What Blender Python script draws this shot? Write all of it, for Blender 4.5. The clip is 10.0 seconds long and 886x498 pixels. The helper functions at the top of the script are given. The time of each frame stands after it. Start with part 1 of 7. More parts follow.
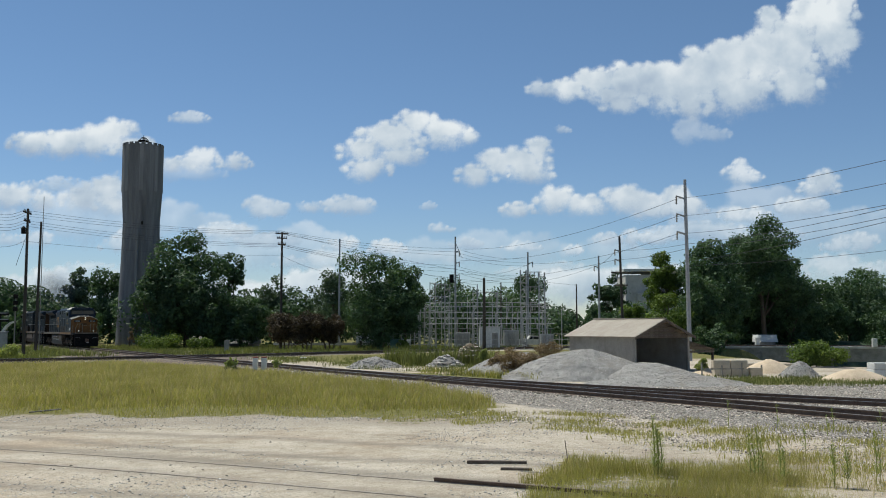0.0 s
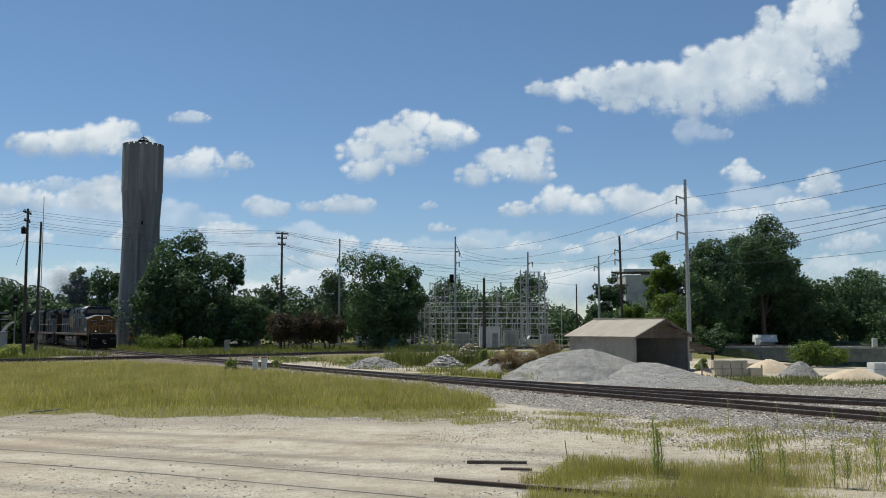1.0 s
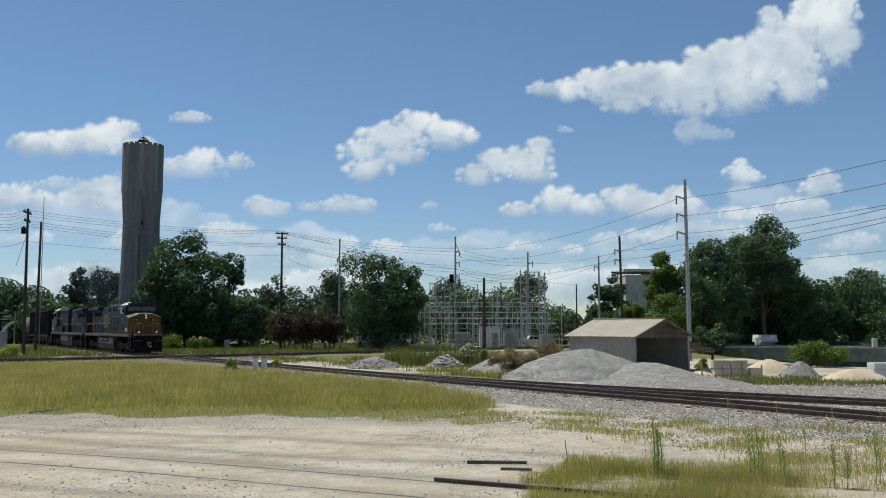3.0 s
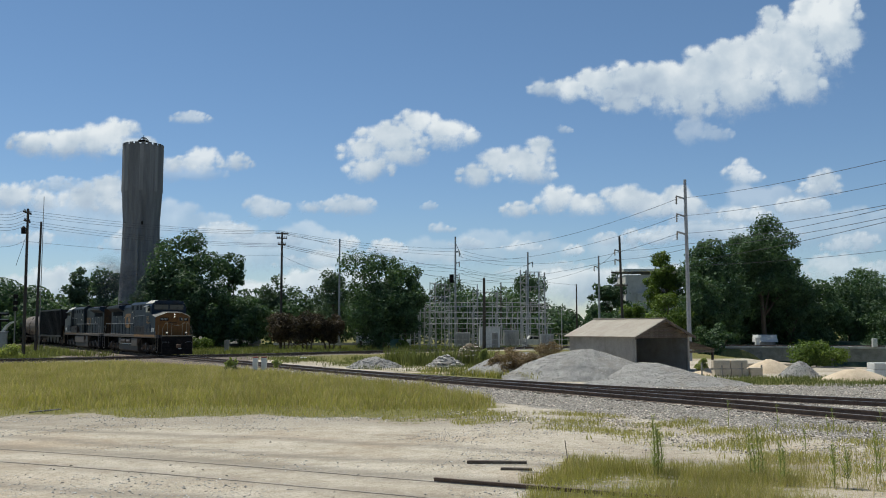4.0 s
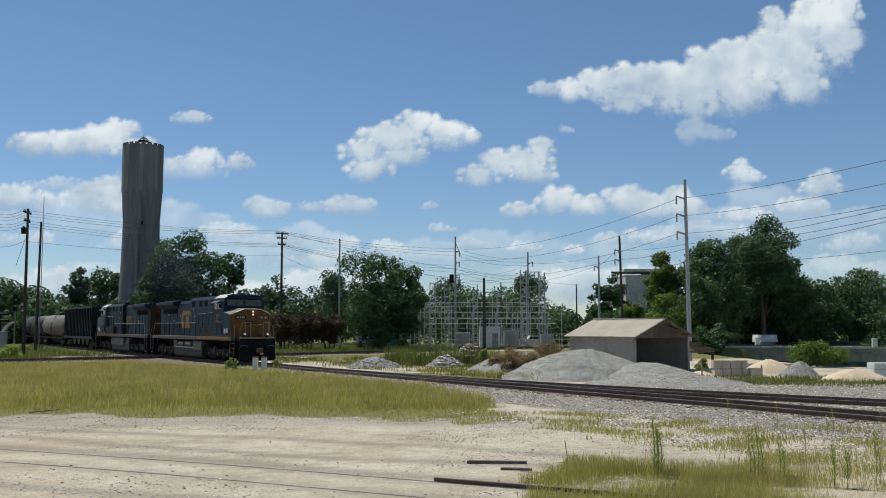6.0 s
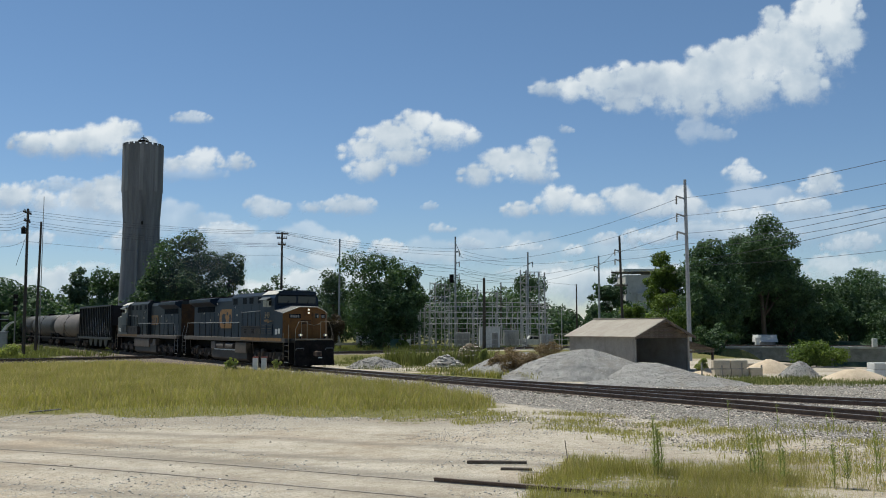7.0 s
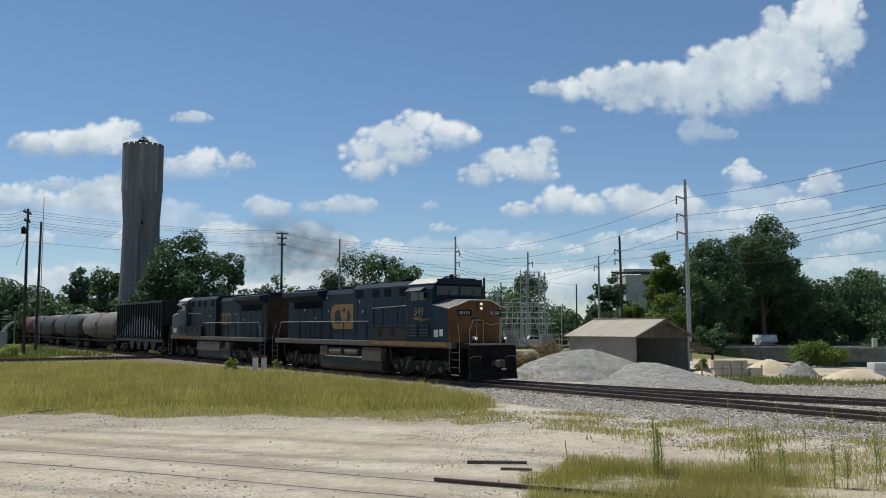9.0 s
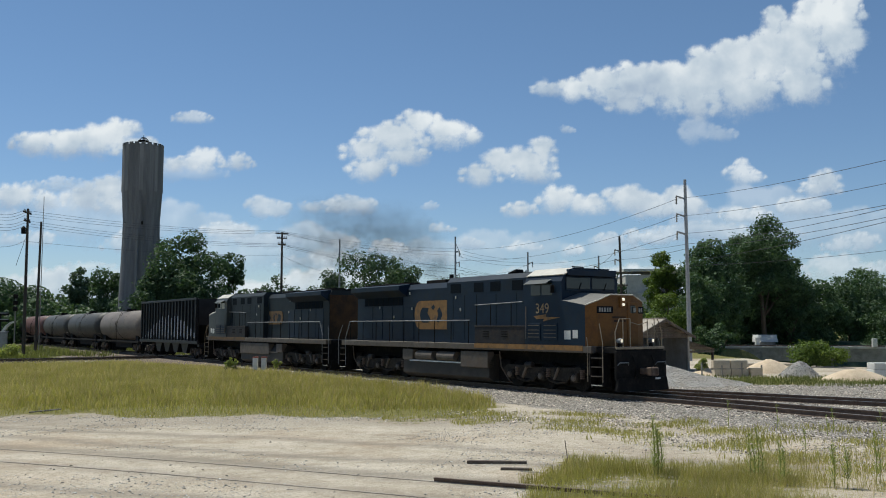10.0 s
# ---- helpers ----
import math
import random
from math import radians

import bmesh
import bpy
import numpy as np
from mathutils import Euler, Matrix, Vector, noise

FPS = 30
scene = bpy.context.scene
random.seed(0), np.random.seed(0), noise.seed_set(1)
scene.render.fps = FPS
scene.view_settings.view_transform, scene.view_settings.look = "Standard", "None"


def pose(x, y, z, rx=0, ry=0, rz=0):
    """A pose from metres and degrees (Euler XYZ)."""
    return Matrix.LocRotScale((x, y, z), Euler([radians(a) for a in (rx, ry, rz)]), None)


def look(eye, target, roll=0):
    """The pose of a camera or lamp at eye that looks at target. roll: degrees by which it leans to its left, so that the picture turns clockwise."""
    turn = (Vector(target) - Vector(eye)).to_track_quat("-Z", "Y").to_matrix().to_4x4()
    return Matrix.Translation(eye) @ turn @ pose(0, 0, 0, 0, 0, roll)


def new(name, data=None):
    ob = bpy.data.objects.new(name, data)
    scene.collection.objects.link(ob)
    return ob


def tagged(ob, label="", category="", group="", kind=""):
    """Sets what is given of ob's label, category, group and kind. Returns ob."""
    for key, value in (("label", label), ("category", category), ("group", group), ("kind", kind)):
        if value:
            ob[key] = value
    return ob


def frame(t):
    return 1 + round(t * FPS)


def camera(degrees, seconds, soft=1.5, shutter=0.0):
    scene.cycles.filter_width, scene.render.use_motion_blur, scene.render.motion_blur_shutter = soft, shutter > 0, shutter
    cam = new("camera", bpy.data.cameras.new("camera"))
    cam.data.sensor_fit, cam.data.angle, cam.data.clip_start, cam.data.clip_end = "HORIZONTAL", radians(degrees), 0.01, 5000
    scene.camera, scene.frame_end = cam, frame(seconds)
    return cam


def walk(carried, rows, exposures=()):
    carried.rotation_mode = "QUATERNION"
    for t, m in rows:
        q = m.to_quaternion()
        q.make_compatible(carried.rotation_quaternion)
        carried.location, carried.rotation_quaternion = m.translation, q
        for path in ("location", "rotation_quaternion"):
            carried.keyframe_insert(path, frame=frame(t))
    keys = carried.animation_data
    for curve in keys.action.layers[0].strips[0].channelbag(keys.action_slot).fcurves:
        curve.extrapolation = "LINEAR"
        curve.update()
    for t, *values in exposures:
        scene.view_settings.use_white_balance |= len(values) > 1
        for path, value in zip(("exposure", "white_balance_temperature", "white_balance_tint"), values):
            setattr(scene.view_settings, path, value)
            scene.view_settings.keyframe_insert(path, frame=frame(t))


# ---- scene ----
# ---------------------------------------------------------------- camera
RAIL = 0.36            # rail top over the lot
EYE = (0.0, 0.0, 2.86)
cam = camera(50.78, 10.0, soft=1.0)
walk(cam, [(0.0, pose(*EYE, 94.74, 0, 0)), (10.0, pose(*EYE, 94.74, 0, 0))], exposures=[(0.0, 0.0, 6300, 6), (10.0, 0.0, 6300, 6)])

# ---------------------------------------------------------------- light
SUN_AZ, SUN_EL = -50.0, 64.0     # degrees from +y towards +x; height
world = bpy.data.worlds.new("sky")
scene.world = world
world.use_nodes = True
wn = world.node_tree.nodes
sky = wn.new("ShaderNodeTexSky")
sky.sky_type = "NISHITA"
sky.sun_disc = False
sky.sun_elevation = radians(SUN_EL)
sky.sun_rotation = radians(SUN_AZ)
sky.air_density, sky.dust_density, sky.ozone_density = 1.0, 0.0, 6.0
wn["Background"].inputs["Strength"].default_value = 0.09
# summer haze: the sky pales to a cool blue towards the horizon
wl = world.node_tree.links
height = wn.new("ShaderNodeSeparateXYZ")
wl.new(wn.new("ShaderNodeTexCoord").outputs["Generated"], height.inputs[0])
veil = wn.new("ShaderNodeValToRGB")
veil.color_ramp.elements[0].position, veil.color_ramp.elements[0].color = 0.0, (0.93, 0.92, 0.99, 1)
veil.color_ramp.elements[1].position, veil.color_ramp.elements[1].color = 0.45, (1.0, 0.98, 0.92, 1)
wl.new(height.outputs["Z"], veil.inputs["Fac"])
haze = wn.new("ShaderNodeMix")
haze.data_type, haze.blend_type = "RGBA", "MULTIPLY"
haze.inputs[0].default_value = 1.0
wl.new(sky.outputs["Color"], haze.inputs[6])
wl.new(veil.outputs["Color"], haze.inputs[7])
wl.new(haze.outputs[2], wn["Background"].inputs["Color"])
sun_data = bpy.data.lights.new("sun", "SUN")
sun_data.energy, sun_data.angle, sun_data.color = 4.55, radians(0.6), (1.0, 0.945, 0.835)
sun = new("sun", sun_data)
sa, se = radians(SUN_AZ), radians(SUN_EL)
sun.matrix_world = look((math.sin(sa) * math.cos(se) * 100, math.cos(sa) * math.cos(se) * 100, math.sin(se) * 100), (0, 0, 0))


# ---------------------------------------------------------------- materials
def ramp(nt, src, stops):
    n = nt.nodes.new("ShaderNodeValToRGB")
    el = n.color_ramp.elements
    while len(el) < len(stops):
        el.new(0.5)
    for e, (p, c) in zip(el, stops):
        e.position, e.color = p, (*c, 1)
    nt.links.new(src, n.inputs["Fac"])
    return n.outputs["Color"]


def noise_tex(nt, scale, detail=4.0, rough=0.6, coords="Object", stretch=None):
    tc = nt.nodes.new("ShaderNodeTexCoord")
    n = nt.nodes.new("ShaderNodeTexNoise")
    n.inputs["Scale"].default_value, n.inputs["Detail"].default_value, n.inputs["Roughness"].default_value = scale, detail, rough
    src = tc.outputs[coords]
    if stretch:
        mp = nt.nodes.new("ShaderNodeMapping")
        mp.inputs["Scale"].default_value = stretch
        nt.links.new(src, mp.inputs["Vector"])
        src = mp.outputs["Vector"]
    nt.links.new(src, n.inputs["Vector"])
    return n.outputs["Fac"]


def mix(nt, a, b, fac, mode="MIX"):
    n = nt.nodes.new("ShaderNodeMix")
    n.data_type, n.blend_type = "RGBA", mode
    for key, v in (("A", a), ("B", b)):
        s = [i for i in n.inputs if i.name == key and i.type == "RGBA"][0]
        if isinstance(v, tuple):
            s.default_value = (*v, 1)
        else:
            nt.links.new(v, s)
    if isinstance(fac, float):
        n.inputs[0].default_value = fac
    else:
        nt.links.new(fac, n.inputs[0])
    return [o for o in n.outputs if o.type == "RGBA"][0]


def math_node(nt, op, a, b=0.0, c=None):
    n = nt.nodes.new("ShaderNodeMath")
    n.operation = op
    for i, v in enumerate((a, b) if c is None else (a, b, c)):
        if isinstance(v, (int, float)):
            n.inputs[i].default_value = v
        else:
            nt.links.new(v, n.inputs[i])
    return n.outputs[0]


def surface(name, dark, light, scale=2.0, fine=40.0, rough=0.8, metal=0.0, bump=0.3, depth=0.02, stretch=None, stain=None, stain_scale=0.6, spec=0.5, island=0.0, coords="Object"):
    """A worn surface: two colours mixed by noise at two scales, stains, and fine relief."""
    m = bpy.data.materials.new(name)
    m.use_nodes = True
    nt = m.node_tree
    b = nt.nodes["Principled BSDF"]
    n1 = noise_tex(nt, scale, 5.0, 0.65, coords, stretch)
    n2 = noise_tex(nt, fine, 3.0, 0.6, coords)
    f = math_node(nt, "MULTIPLY_ADD", n2, 0.5, math_node(nt, "MULTIPLY_ADD", n1, 1.0, -0.25))
    col = ramp(nt, f, [(0.3, dark), (0.72, light)])
    if stain:
        n3 = noise_tex(nt, stain_scale, 6.0, 0.7, coords, stretch)
        col = mix(nt, col, stain, ramp(nt, n3, [(0.5, (0, 0, 0)), (0.68, (0.8, 0.8, 0.8))]))
    if island:
        g = nt.nodes.new("ShaderNodeNewGeometry")
        v = math_node(nt, "MULTIPLY_ADD", g.outputs["Random Per Island"], island * 2, 1 - island)
        cc = nt.nodes.new("ShaderNodeCombineColor")
        for i in range(3):
            nt.links.new(v, cc.inputs[i])
        col = mix(nt, col, cc.outputs[0], 1.0, "MULTIPLY")
    nt.links.new(col, b.inputs["Base Color"])
    b.inputs["Roughness"].default_value, b.inputs["Metallic"].default_value = rough, metal
    b.inputs["Specular IOR Level"].default_value = spec
    if bump:
        bp = nt.nodes.new("ShaderNodeBump")
        bp.inputs["Strength"].default_value, bp.inputs["Distance"].default_value = bump, depth
        nt.links.new(n2, bp.inputs["Height"])
        nt.links.new(bp.outputs["Normal"], b.inputs["Normal"])
    return m


def foliage(name, dark, light, island=0.35, through_light=0.3, tint=(1.0, 1.1, 0.5)):
    m = surface(name, dark, light, scale=0.35, fine=1.5, rough=0.6, bump=0, island=island, spec=0.3)
    nt = m.node_tree
    b = nt.nodes["Principled BSDF"]
    src = b.inputs["Base Color"].links[0].from_socket
    tr = nt.nodes.new("ShaderNodeBsdfTranslucent")
    nt.links.new(mix(nt, src, tint, 1.0, "MULTIPLY"), tr.inputs["Color"])
    ms = nt.nodes.new("ShaderNodeMixShader")
    ms.inputs[0].default_value = through_light
    nt.links.new(b.outputs[0], ms.inputs[1])
    nt.links.new(tr.outputs[0], ms.inputs[2])
    nt.links.new(ms.outputs[0], nt.nodes["Material Output"].inputs["Surface"])
    return m


def glow(name, colour, strength):
    m = bpy.data.materials.new(name)
    m.use_nodes = True
    b = m.node_tree.nodes["Principled BSDF"]
    b.inputs["Base Color"].default_value = (*colour, 1)
    b.inputs["Emission Color"].default_value = (*colour, 1)
    b.inputs["Emission Strength"].default_value = strength
    return m


def glass(name, tint):
    m = bpy.data.materials.new(name)
    m.use_nodes = True
    b = m.node_tree.nodes["Principled BSDF"]
    b.inputs["Base Color"].default_value = (*tint, 1)
    b.inputs["Roughness"].default_value = 0.06
    b.inputs["Specular IOR Level"].default_value = 0.45
    return m


LEAF = foliage("leaf_green", (0.04, 0.078, 0.04), (0.106, 0.168, 0.076))
LEAF_LIGHT = foliage("leaf_light_green", (0.07, 0.115, 0.022), (0.18, 0.235, 0.055), 0.35, 0.4)
# distance haze is put into this leaf colour: paler and bluer than LEAF
LEAF_HAZED = foliage("leaf_haze_tinted", (0.058, 0.092, 0.064), (0.125, 0.175, 0.104), 0.25)
LEAF_RED = foliage("leaf_purple_brown", (0.05, 0.036, 0.024), (0.1, 0.07, 0.042))
BARK = surface("bark", (0.05, 0.04, 0.03), (0.14, 0.11, 0.085), 3, 20, 0.9, stretch=(1, 1, 0.2))
WOOD = surface("weathered_wood", (0.06, 0.045, 0.035), (0.16, 0.13, 0.1), 2, 30, 0.85, stretch=(1, 1, 0.1))
POLEWOOD = surface("dark_pole_wood", (0.03, 0.025, 0.021), (0.085, 0.072, 0.06), 2, 30, 0.85, stretch=(1, 1, 0.1))
DARKWOOD = surface("creosoted_wood", (0.032, 0.026, 0.021), (0.1, 0.082, 0.067), 2, 25, 0.85)
GREYWOOD = surface("grey_wood", (0.2, 0.19, 0.17), (0.38, 0.36, 0.32), 2, 30, 0.85, stretch=(1, 1, 0.2), stain=(0.1, 0.09, 0.08))
STEEL = surface("galvanised_steel", (0.24, 0.247, 0.255), (0.38, 0.387, 0.395), 2, 30, 0.6, 0.2, bump=0.05)
RUST = surface("rusted_steel", (0.085, 0.056, 0.041), (0.17, 0.118, 0.088), 6, 60, 0.75, 0.2)
RAILTOP = surface("worn_rail_head", (0.25, 0.24, 0.23), (0.42, 0.41, 0.4), 4, 60, 0.35, 0.8, bump=0.02)
CONCRETE = surface("old_concrete", (0.2, 0.195, 0.18), (0.36, 0.35, 0.33), 0.8, 18, 0.9, stain=(0.14, 0.135, 0.125), stain_scale=0.5)
SUBSTEEL = surface("weathered_substation_steel", (0.3, 0.3, 0.29), (0.48, 0.48, 0.465), 2, 30, 0.65, bump=0.05)
WIRE = surface("dark_wire", (0.04, 0.04, 0.045), (0.08, 0.08, 0.085), 1, 5, 0.6, bump=0)


# ---------------------------------------------------------------- mesh helpers
def part(name, bm, material, parent=None, label="", m=None, smooth=False):
    """Links a bmesh as one mesh object under a thing or part."""
    me = bpy.data.meshes.new(name)
    bm.to_mesh(me)
    bm.free()
    me.materials.append(material)
    if smooth:
        for p in me.polygons:
            p.use_smooth = True
    ob = new(name, me)
    if parent:
        ob.parent = parent
    if m:
        ob.matrix_basis = m
    if label:
        tagged(ob, label)
    return ob


def empty(name, m, label, category, group=""):
    ob = new(name)
    ob.matrix_basis = m
    return tagged(ob, label, category, group)


def B():
    return bmesh.new()


def box(bm, x0, x1, y0, y1, z0, z1, bevel=0.0, m=None):
    r = bmesh.ops.create_cube(bm, size=1, matrix=Matrix.Translation(((x0 + x1) / 2, (y0 + y1) / 2, (z0 + z1) / 2)) @ Matrix.Diagonal((abs(x1 - x0), abs(y1 - y0), abs(z1 - z0), 1)))
    vs = r["verts"]
    if bevel:
        es = list({e for v in vs for e in v.link_edges})
        out = bmesh.ops.bevel(bm, geom=es, offset=bevel, segments=2, affect="EDGES", profile=0.5)
        vs = list({v for v in out["verts"]} | {v for v in vs if v.is_valid})
    if m:
        bmesh.ops.transform(bm, matrix=m, verts=vs)
    return bm


def tube(bm, p0, p1, r0, r1=None, n=8, caps=True):
    p0, p1 = Vector(p0), Vector(p1)
    d = p1 - p0
    m = Matrix.Translation((p0 + p1) / 2) @ d.to_track_quat("Z", "Y").to_matrix().to_4x4()
    bmesh.ops.create_cone(bm, cap_ends=caps, segments=n, radius1=r0, radius2=r0 if r1 is None else r1, depth=d.length, matrix=m)
    return bm


def pipe(bm, pts, r, n=6):
    ps = [Vector(p) for p in pts]
    rings = []
    ref = None
    for i, p in enumerate(ps):
        d = (ps[min(i + 1, len(ps) - 1)] - ps[max(i - 1, 0)]).normalized()
        a = d.orthogonal().normalized() if ref is None else (ref - d * ref.dot(d)).normalized()
        ref = a
        b = d.cross(a)
        rings.append([bm.verts.new(p + (a * math.cos(2 * math.pi * k / n) + b * math.sin(2 * math.pi * k / n)) * r) for k in range(n)])
    for u, v in zip(rings[:-1], rings[1:]):
        for k in range(n):
            bm.faces.new((u[k], u[(k + 1) % n], v[(k + 1) % n], v[k]))
    bm.faces.new(rings[0][::-1])
    bm.faces.new(rings[-1])
    return bm


def prism(bm, profile, x0, x1):
    """A closed (y, z) outline drawn out along x."""
    a = [bm.verts.new((x0, y, z)) for y, z in profile]
    b = [bm.verts.new((x1, y, z)) for y, z in profile]
    k = len(profile)
    bm.faces.new(a)
    bm.faces.new(b[::-1])
    for i in range(k):
        bm.faces.new((a[i], b[i], b[(i + 1) % k], a[(i + 1) % k])[::-1])
    bmesh.ops.recalc_face_normals(bm, faces=bm.faces[:])
    return bm


def prism_y(bm, outline, y0, y1):
    """A closed (x, z) outline drawn out along y."""
    a = [bm.verts.new((x, y0, z)) for x, z in outline]
    b = [bm.verts.new((x, y1, z)) for x, z in outline]
    k = len(outline)
    bm.faces.new(a)
    bm.faces.new(b[::-1])
    for i in range(k):
        bm.faces.new((a[i], b[i], b[(i + 1) % k], a[(i + 1) % k])[::-1])
    bmesh.ops.recalc_face_normals(bm, faces=bm.faces[:])
    return bm


def lathe(bm, rings, n=32):
    """Rings of (radius, z), turned about z."""
    rows = [[bm.verts.new((r * math.cos(2 * math.pi * i / n), r * math.sin(2 * math.pi * i / n), z)) for i in range(n)] for r, z in rings]
    for a, b in zip(rows[:-1], rows[1:]):
        for i in range(n):
            bm.faces.new((a[i], a[(i + 1) % n], b[(i + 1) % n], b[i]))
    bm.faces.new(rows[0][::-1])
    bm.faces.new(rows[-1])
    return bm


def soup(name, verts, faces, material, parent=None, label="", smooth=False):
    me = bpy.data.meshes.new(name)
    me.from_pydata(verts.tolist(), [], faces.tolist())
    me.materials.append(material)
    ob = new(name, me)
    if parent:
        ob.parent = parent
    if label:
        tagged(ob, label)
    return ob


# ---------------------------------------------------------------- the lines of the tracks
def main_psi(s):
    return -0.96042 - 0.00102 * s + 0.000005 * s * s if s > 0 else -0.96042 - 0.03 * min(1, -s / 5)


def integrate(x, y, psi, step, n):
    out = [(x, y)]
    for i in range(n):
        a = psi((i + 0.5) * step)
        x, y = x - math.cos(a) * step, y - math.sin(a) * step
        out.append((x, y))
    return out


BACK = integrate(7.825, 34.06, main_psi, 1.0, 330)
FORE = integrate(7.825, 34.06, main_psi, -1.0, 60)


def main_at(s):
    """Where the main track lies s metres behind the place that the train's coupler reaches at the end, and its bearing."""
    line, k = (BACK, s) if s >= 0 else (FORE, -s)
    i = min(int(k), len(line) - 2)
    f = k - i
    return line[i][0] + (line[i + 1][0] - line[i][0]) * f, line[i][1] + (line[i + 1][1] - line[i][1]) * f, main_psi(s)


def bezier(p0, p1, p2, p3, n):
    out = []
    for i in range(n + 1):
        t = i / n
        out.append(tuple((1 - t) ** 3 * a + 3 * t * (1 - t) ** 2 * b + 3 * t * t * (1 - t) * c + t ** 3 * d for a, b, c, d in zip(p0, p1, p2, p3)))
    return out


MAIN = [main_at(s)[:2] for s in range(320, -60, -1)]
SIDING = bezier((-8.0, 57.2), (0.0, 45.7), (6.5, 39.2), (15.1, 31.8), 34) + [(15.1 + 0.8 * i, 31.8 - 0.6 * i) for i in range(1, 30)]
CROSSING = bezier((-80, 42), (-40, 66), (-18, 84), (-1.5, 104), 110) + bezier((-1.5, 104), (16, 124), (34, 133), (50, 127), 60)[1:] + bezier((50, 127), (66, 121), (85, 106), (110, 90), 60)[1:]


def near_line(pts):
    p = np.array(pts)

    def dist(x, y):
        d = np.full(x.shape, 1e9)
        for a in range(0, len(p), 3):
            d = np.minimum(d, np.hypot(x - p[a, 0], y - p[a, 1]))
        return d
    return dist


d_main, d_side, d_cross = near_line(MAIN), near_line(SIDING), near_line(CROSSING)


# ---------------------------------------------------------------- ground
def inside(poly, x, y):
    r = np.zeros(x.shape, bool)
    k = len(poly)
    for i in range(k):
        (x0, y0), (x1, y1) = poly[i], poly[(i + 1) % k]
        c = ((y0 > y) != (y1 > y)) & (x < (x1 - x0) * (y - y0) / ((y1 - y0) or 1e-9) + x0)
        r ^= c
    return r


FIELD = [(-60, 30), (-15, 30.0), (-12.5, 31.2), (-10.5, 29.8), (-8, 29.5), (-6, 30.2), (-4.6, 29.6), (-3.0, 30.0), (-1.5, 29.0), (-0.2, 28.2), (1.0, 29.8), (1.9, 33.5), (1.3, 38.0), (-1.8, 45.5), (-6.6, 52.6), (-14, 61), (-24, 72), (-34, 66), (-60, 50)]
FRONT_GRASS = [(1.6, 15.2), (1.7, 17.5), (2.6, 20.0), (4.2, 20.6), (6, 19.8), (9.5, 20.6), (16, 21.5), (16, 12), (1.0, 12)]
STRIPS = [[(-12, 66), (-1, 58), (6, 50), (4, 48.8), (-4, 56), (-14, 64)], [(12.5, 52.5), (20, 52.5), (40, 49.5), (40, 45), (24, 44.6), (14, 46)], [(-60, 78), (-30, 78), (-26, 84), (-60, 120)]]

BEYOND = [(-22, 76), (-13, 66), (-4, 58), (4, 50.5), (7, 56), (7, 82), (-22, 86)]


def wob(x, y, k=1.0):
    return 0.5 * np.sin(x * 1.7 * k + 1.3 * np.sin(y * 1.1 * k)) + 0.5 * np.sin(y * 2.3 * k + 1.7 * np.sin(x * 0.9 * k + 2))


def smooth(a, b, v):
    t = np.clip((v - a) / (b - a), 0, 1)
    return t * t * (3 - 2 * t)


def ground_z(x, y):
    dm = np.minimum(d_main(x, y), d_side(x, y))
    z = 0.19 * (1 - smooth(1.5, 3.4, dm))
    dc = d_cross(x, y)
    z = np.maximum(z, 0.13 * (1 - smooth(1.5, 3.0, dc)))
    dip = smooth(66, 80, y) * smooth(27, 32, x) * (1 - smooth(112, 118, y) * (1 - smooth(37, 44, x)))
    z = z * (1 - dip) - 3.6 * dip
    i = (x + 40) / 0.898
    flat = 1 - smooth(1.2, 2.6, np.abs(35.57 - 0.439 * i + 0.6 * smooth(28, 40, i) - y))
    z += 0.03 * wob(x, y, 0.6) * smooth(2, 6, dm) * (1 - dip) * (1 - flat)
    return z


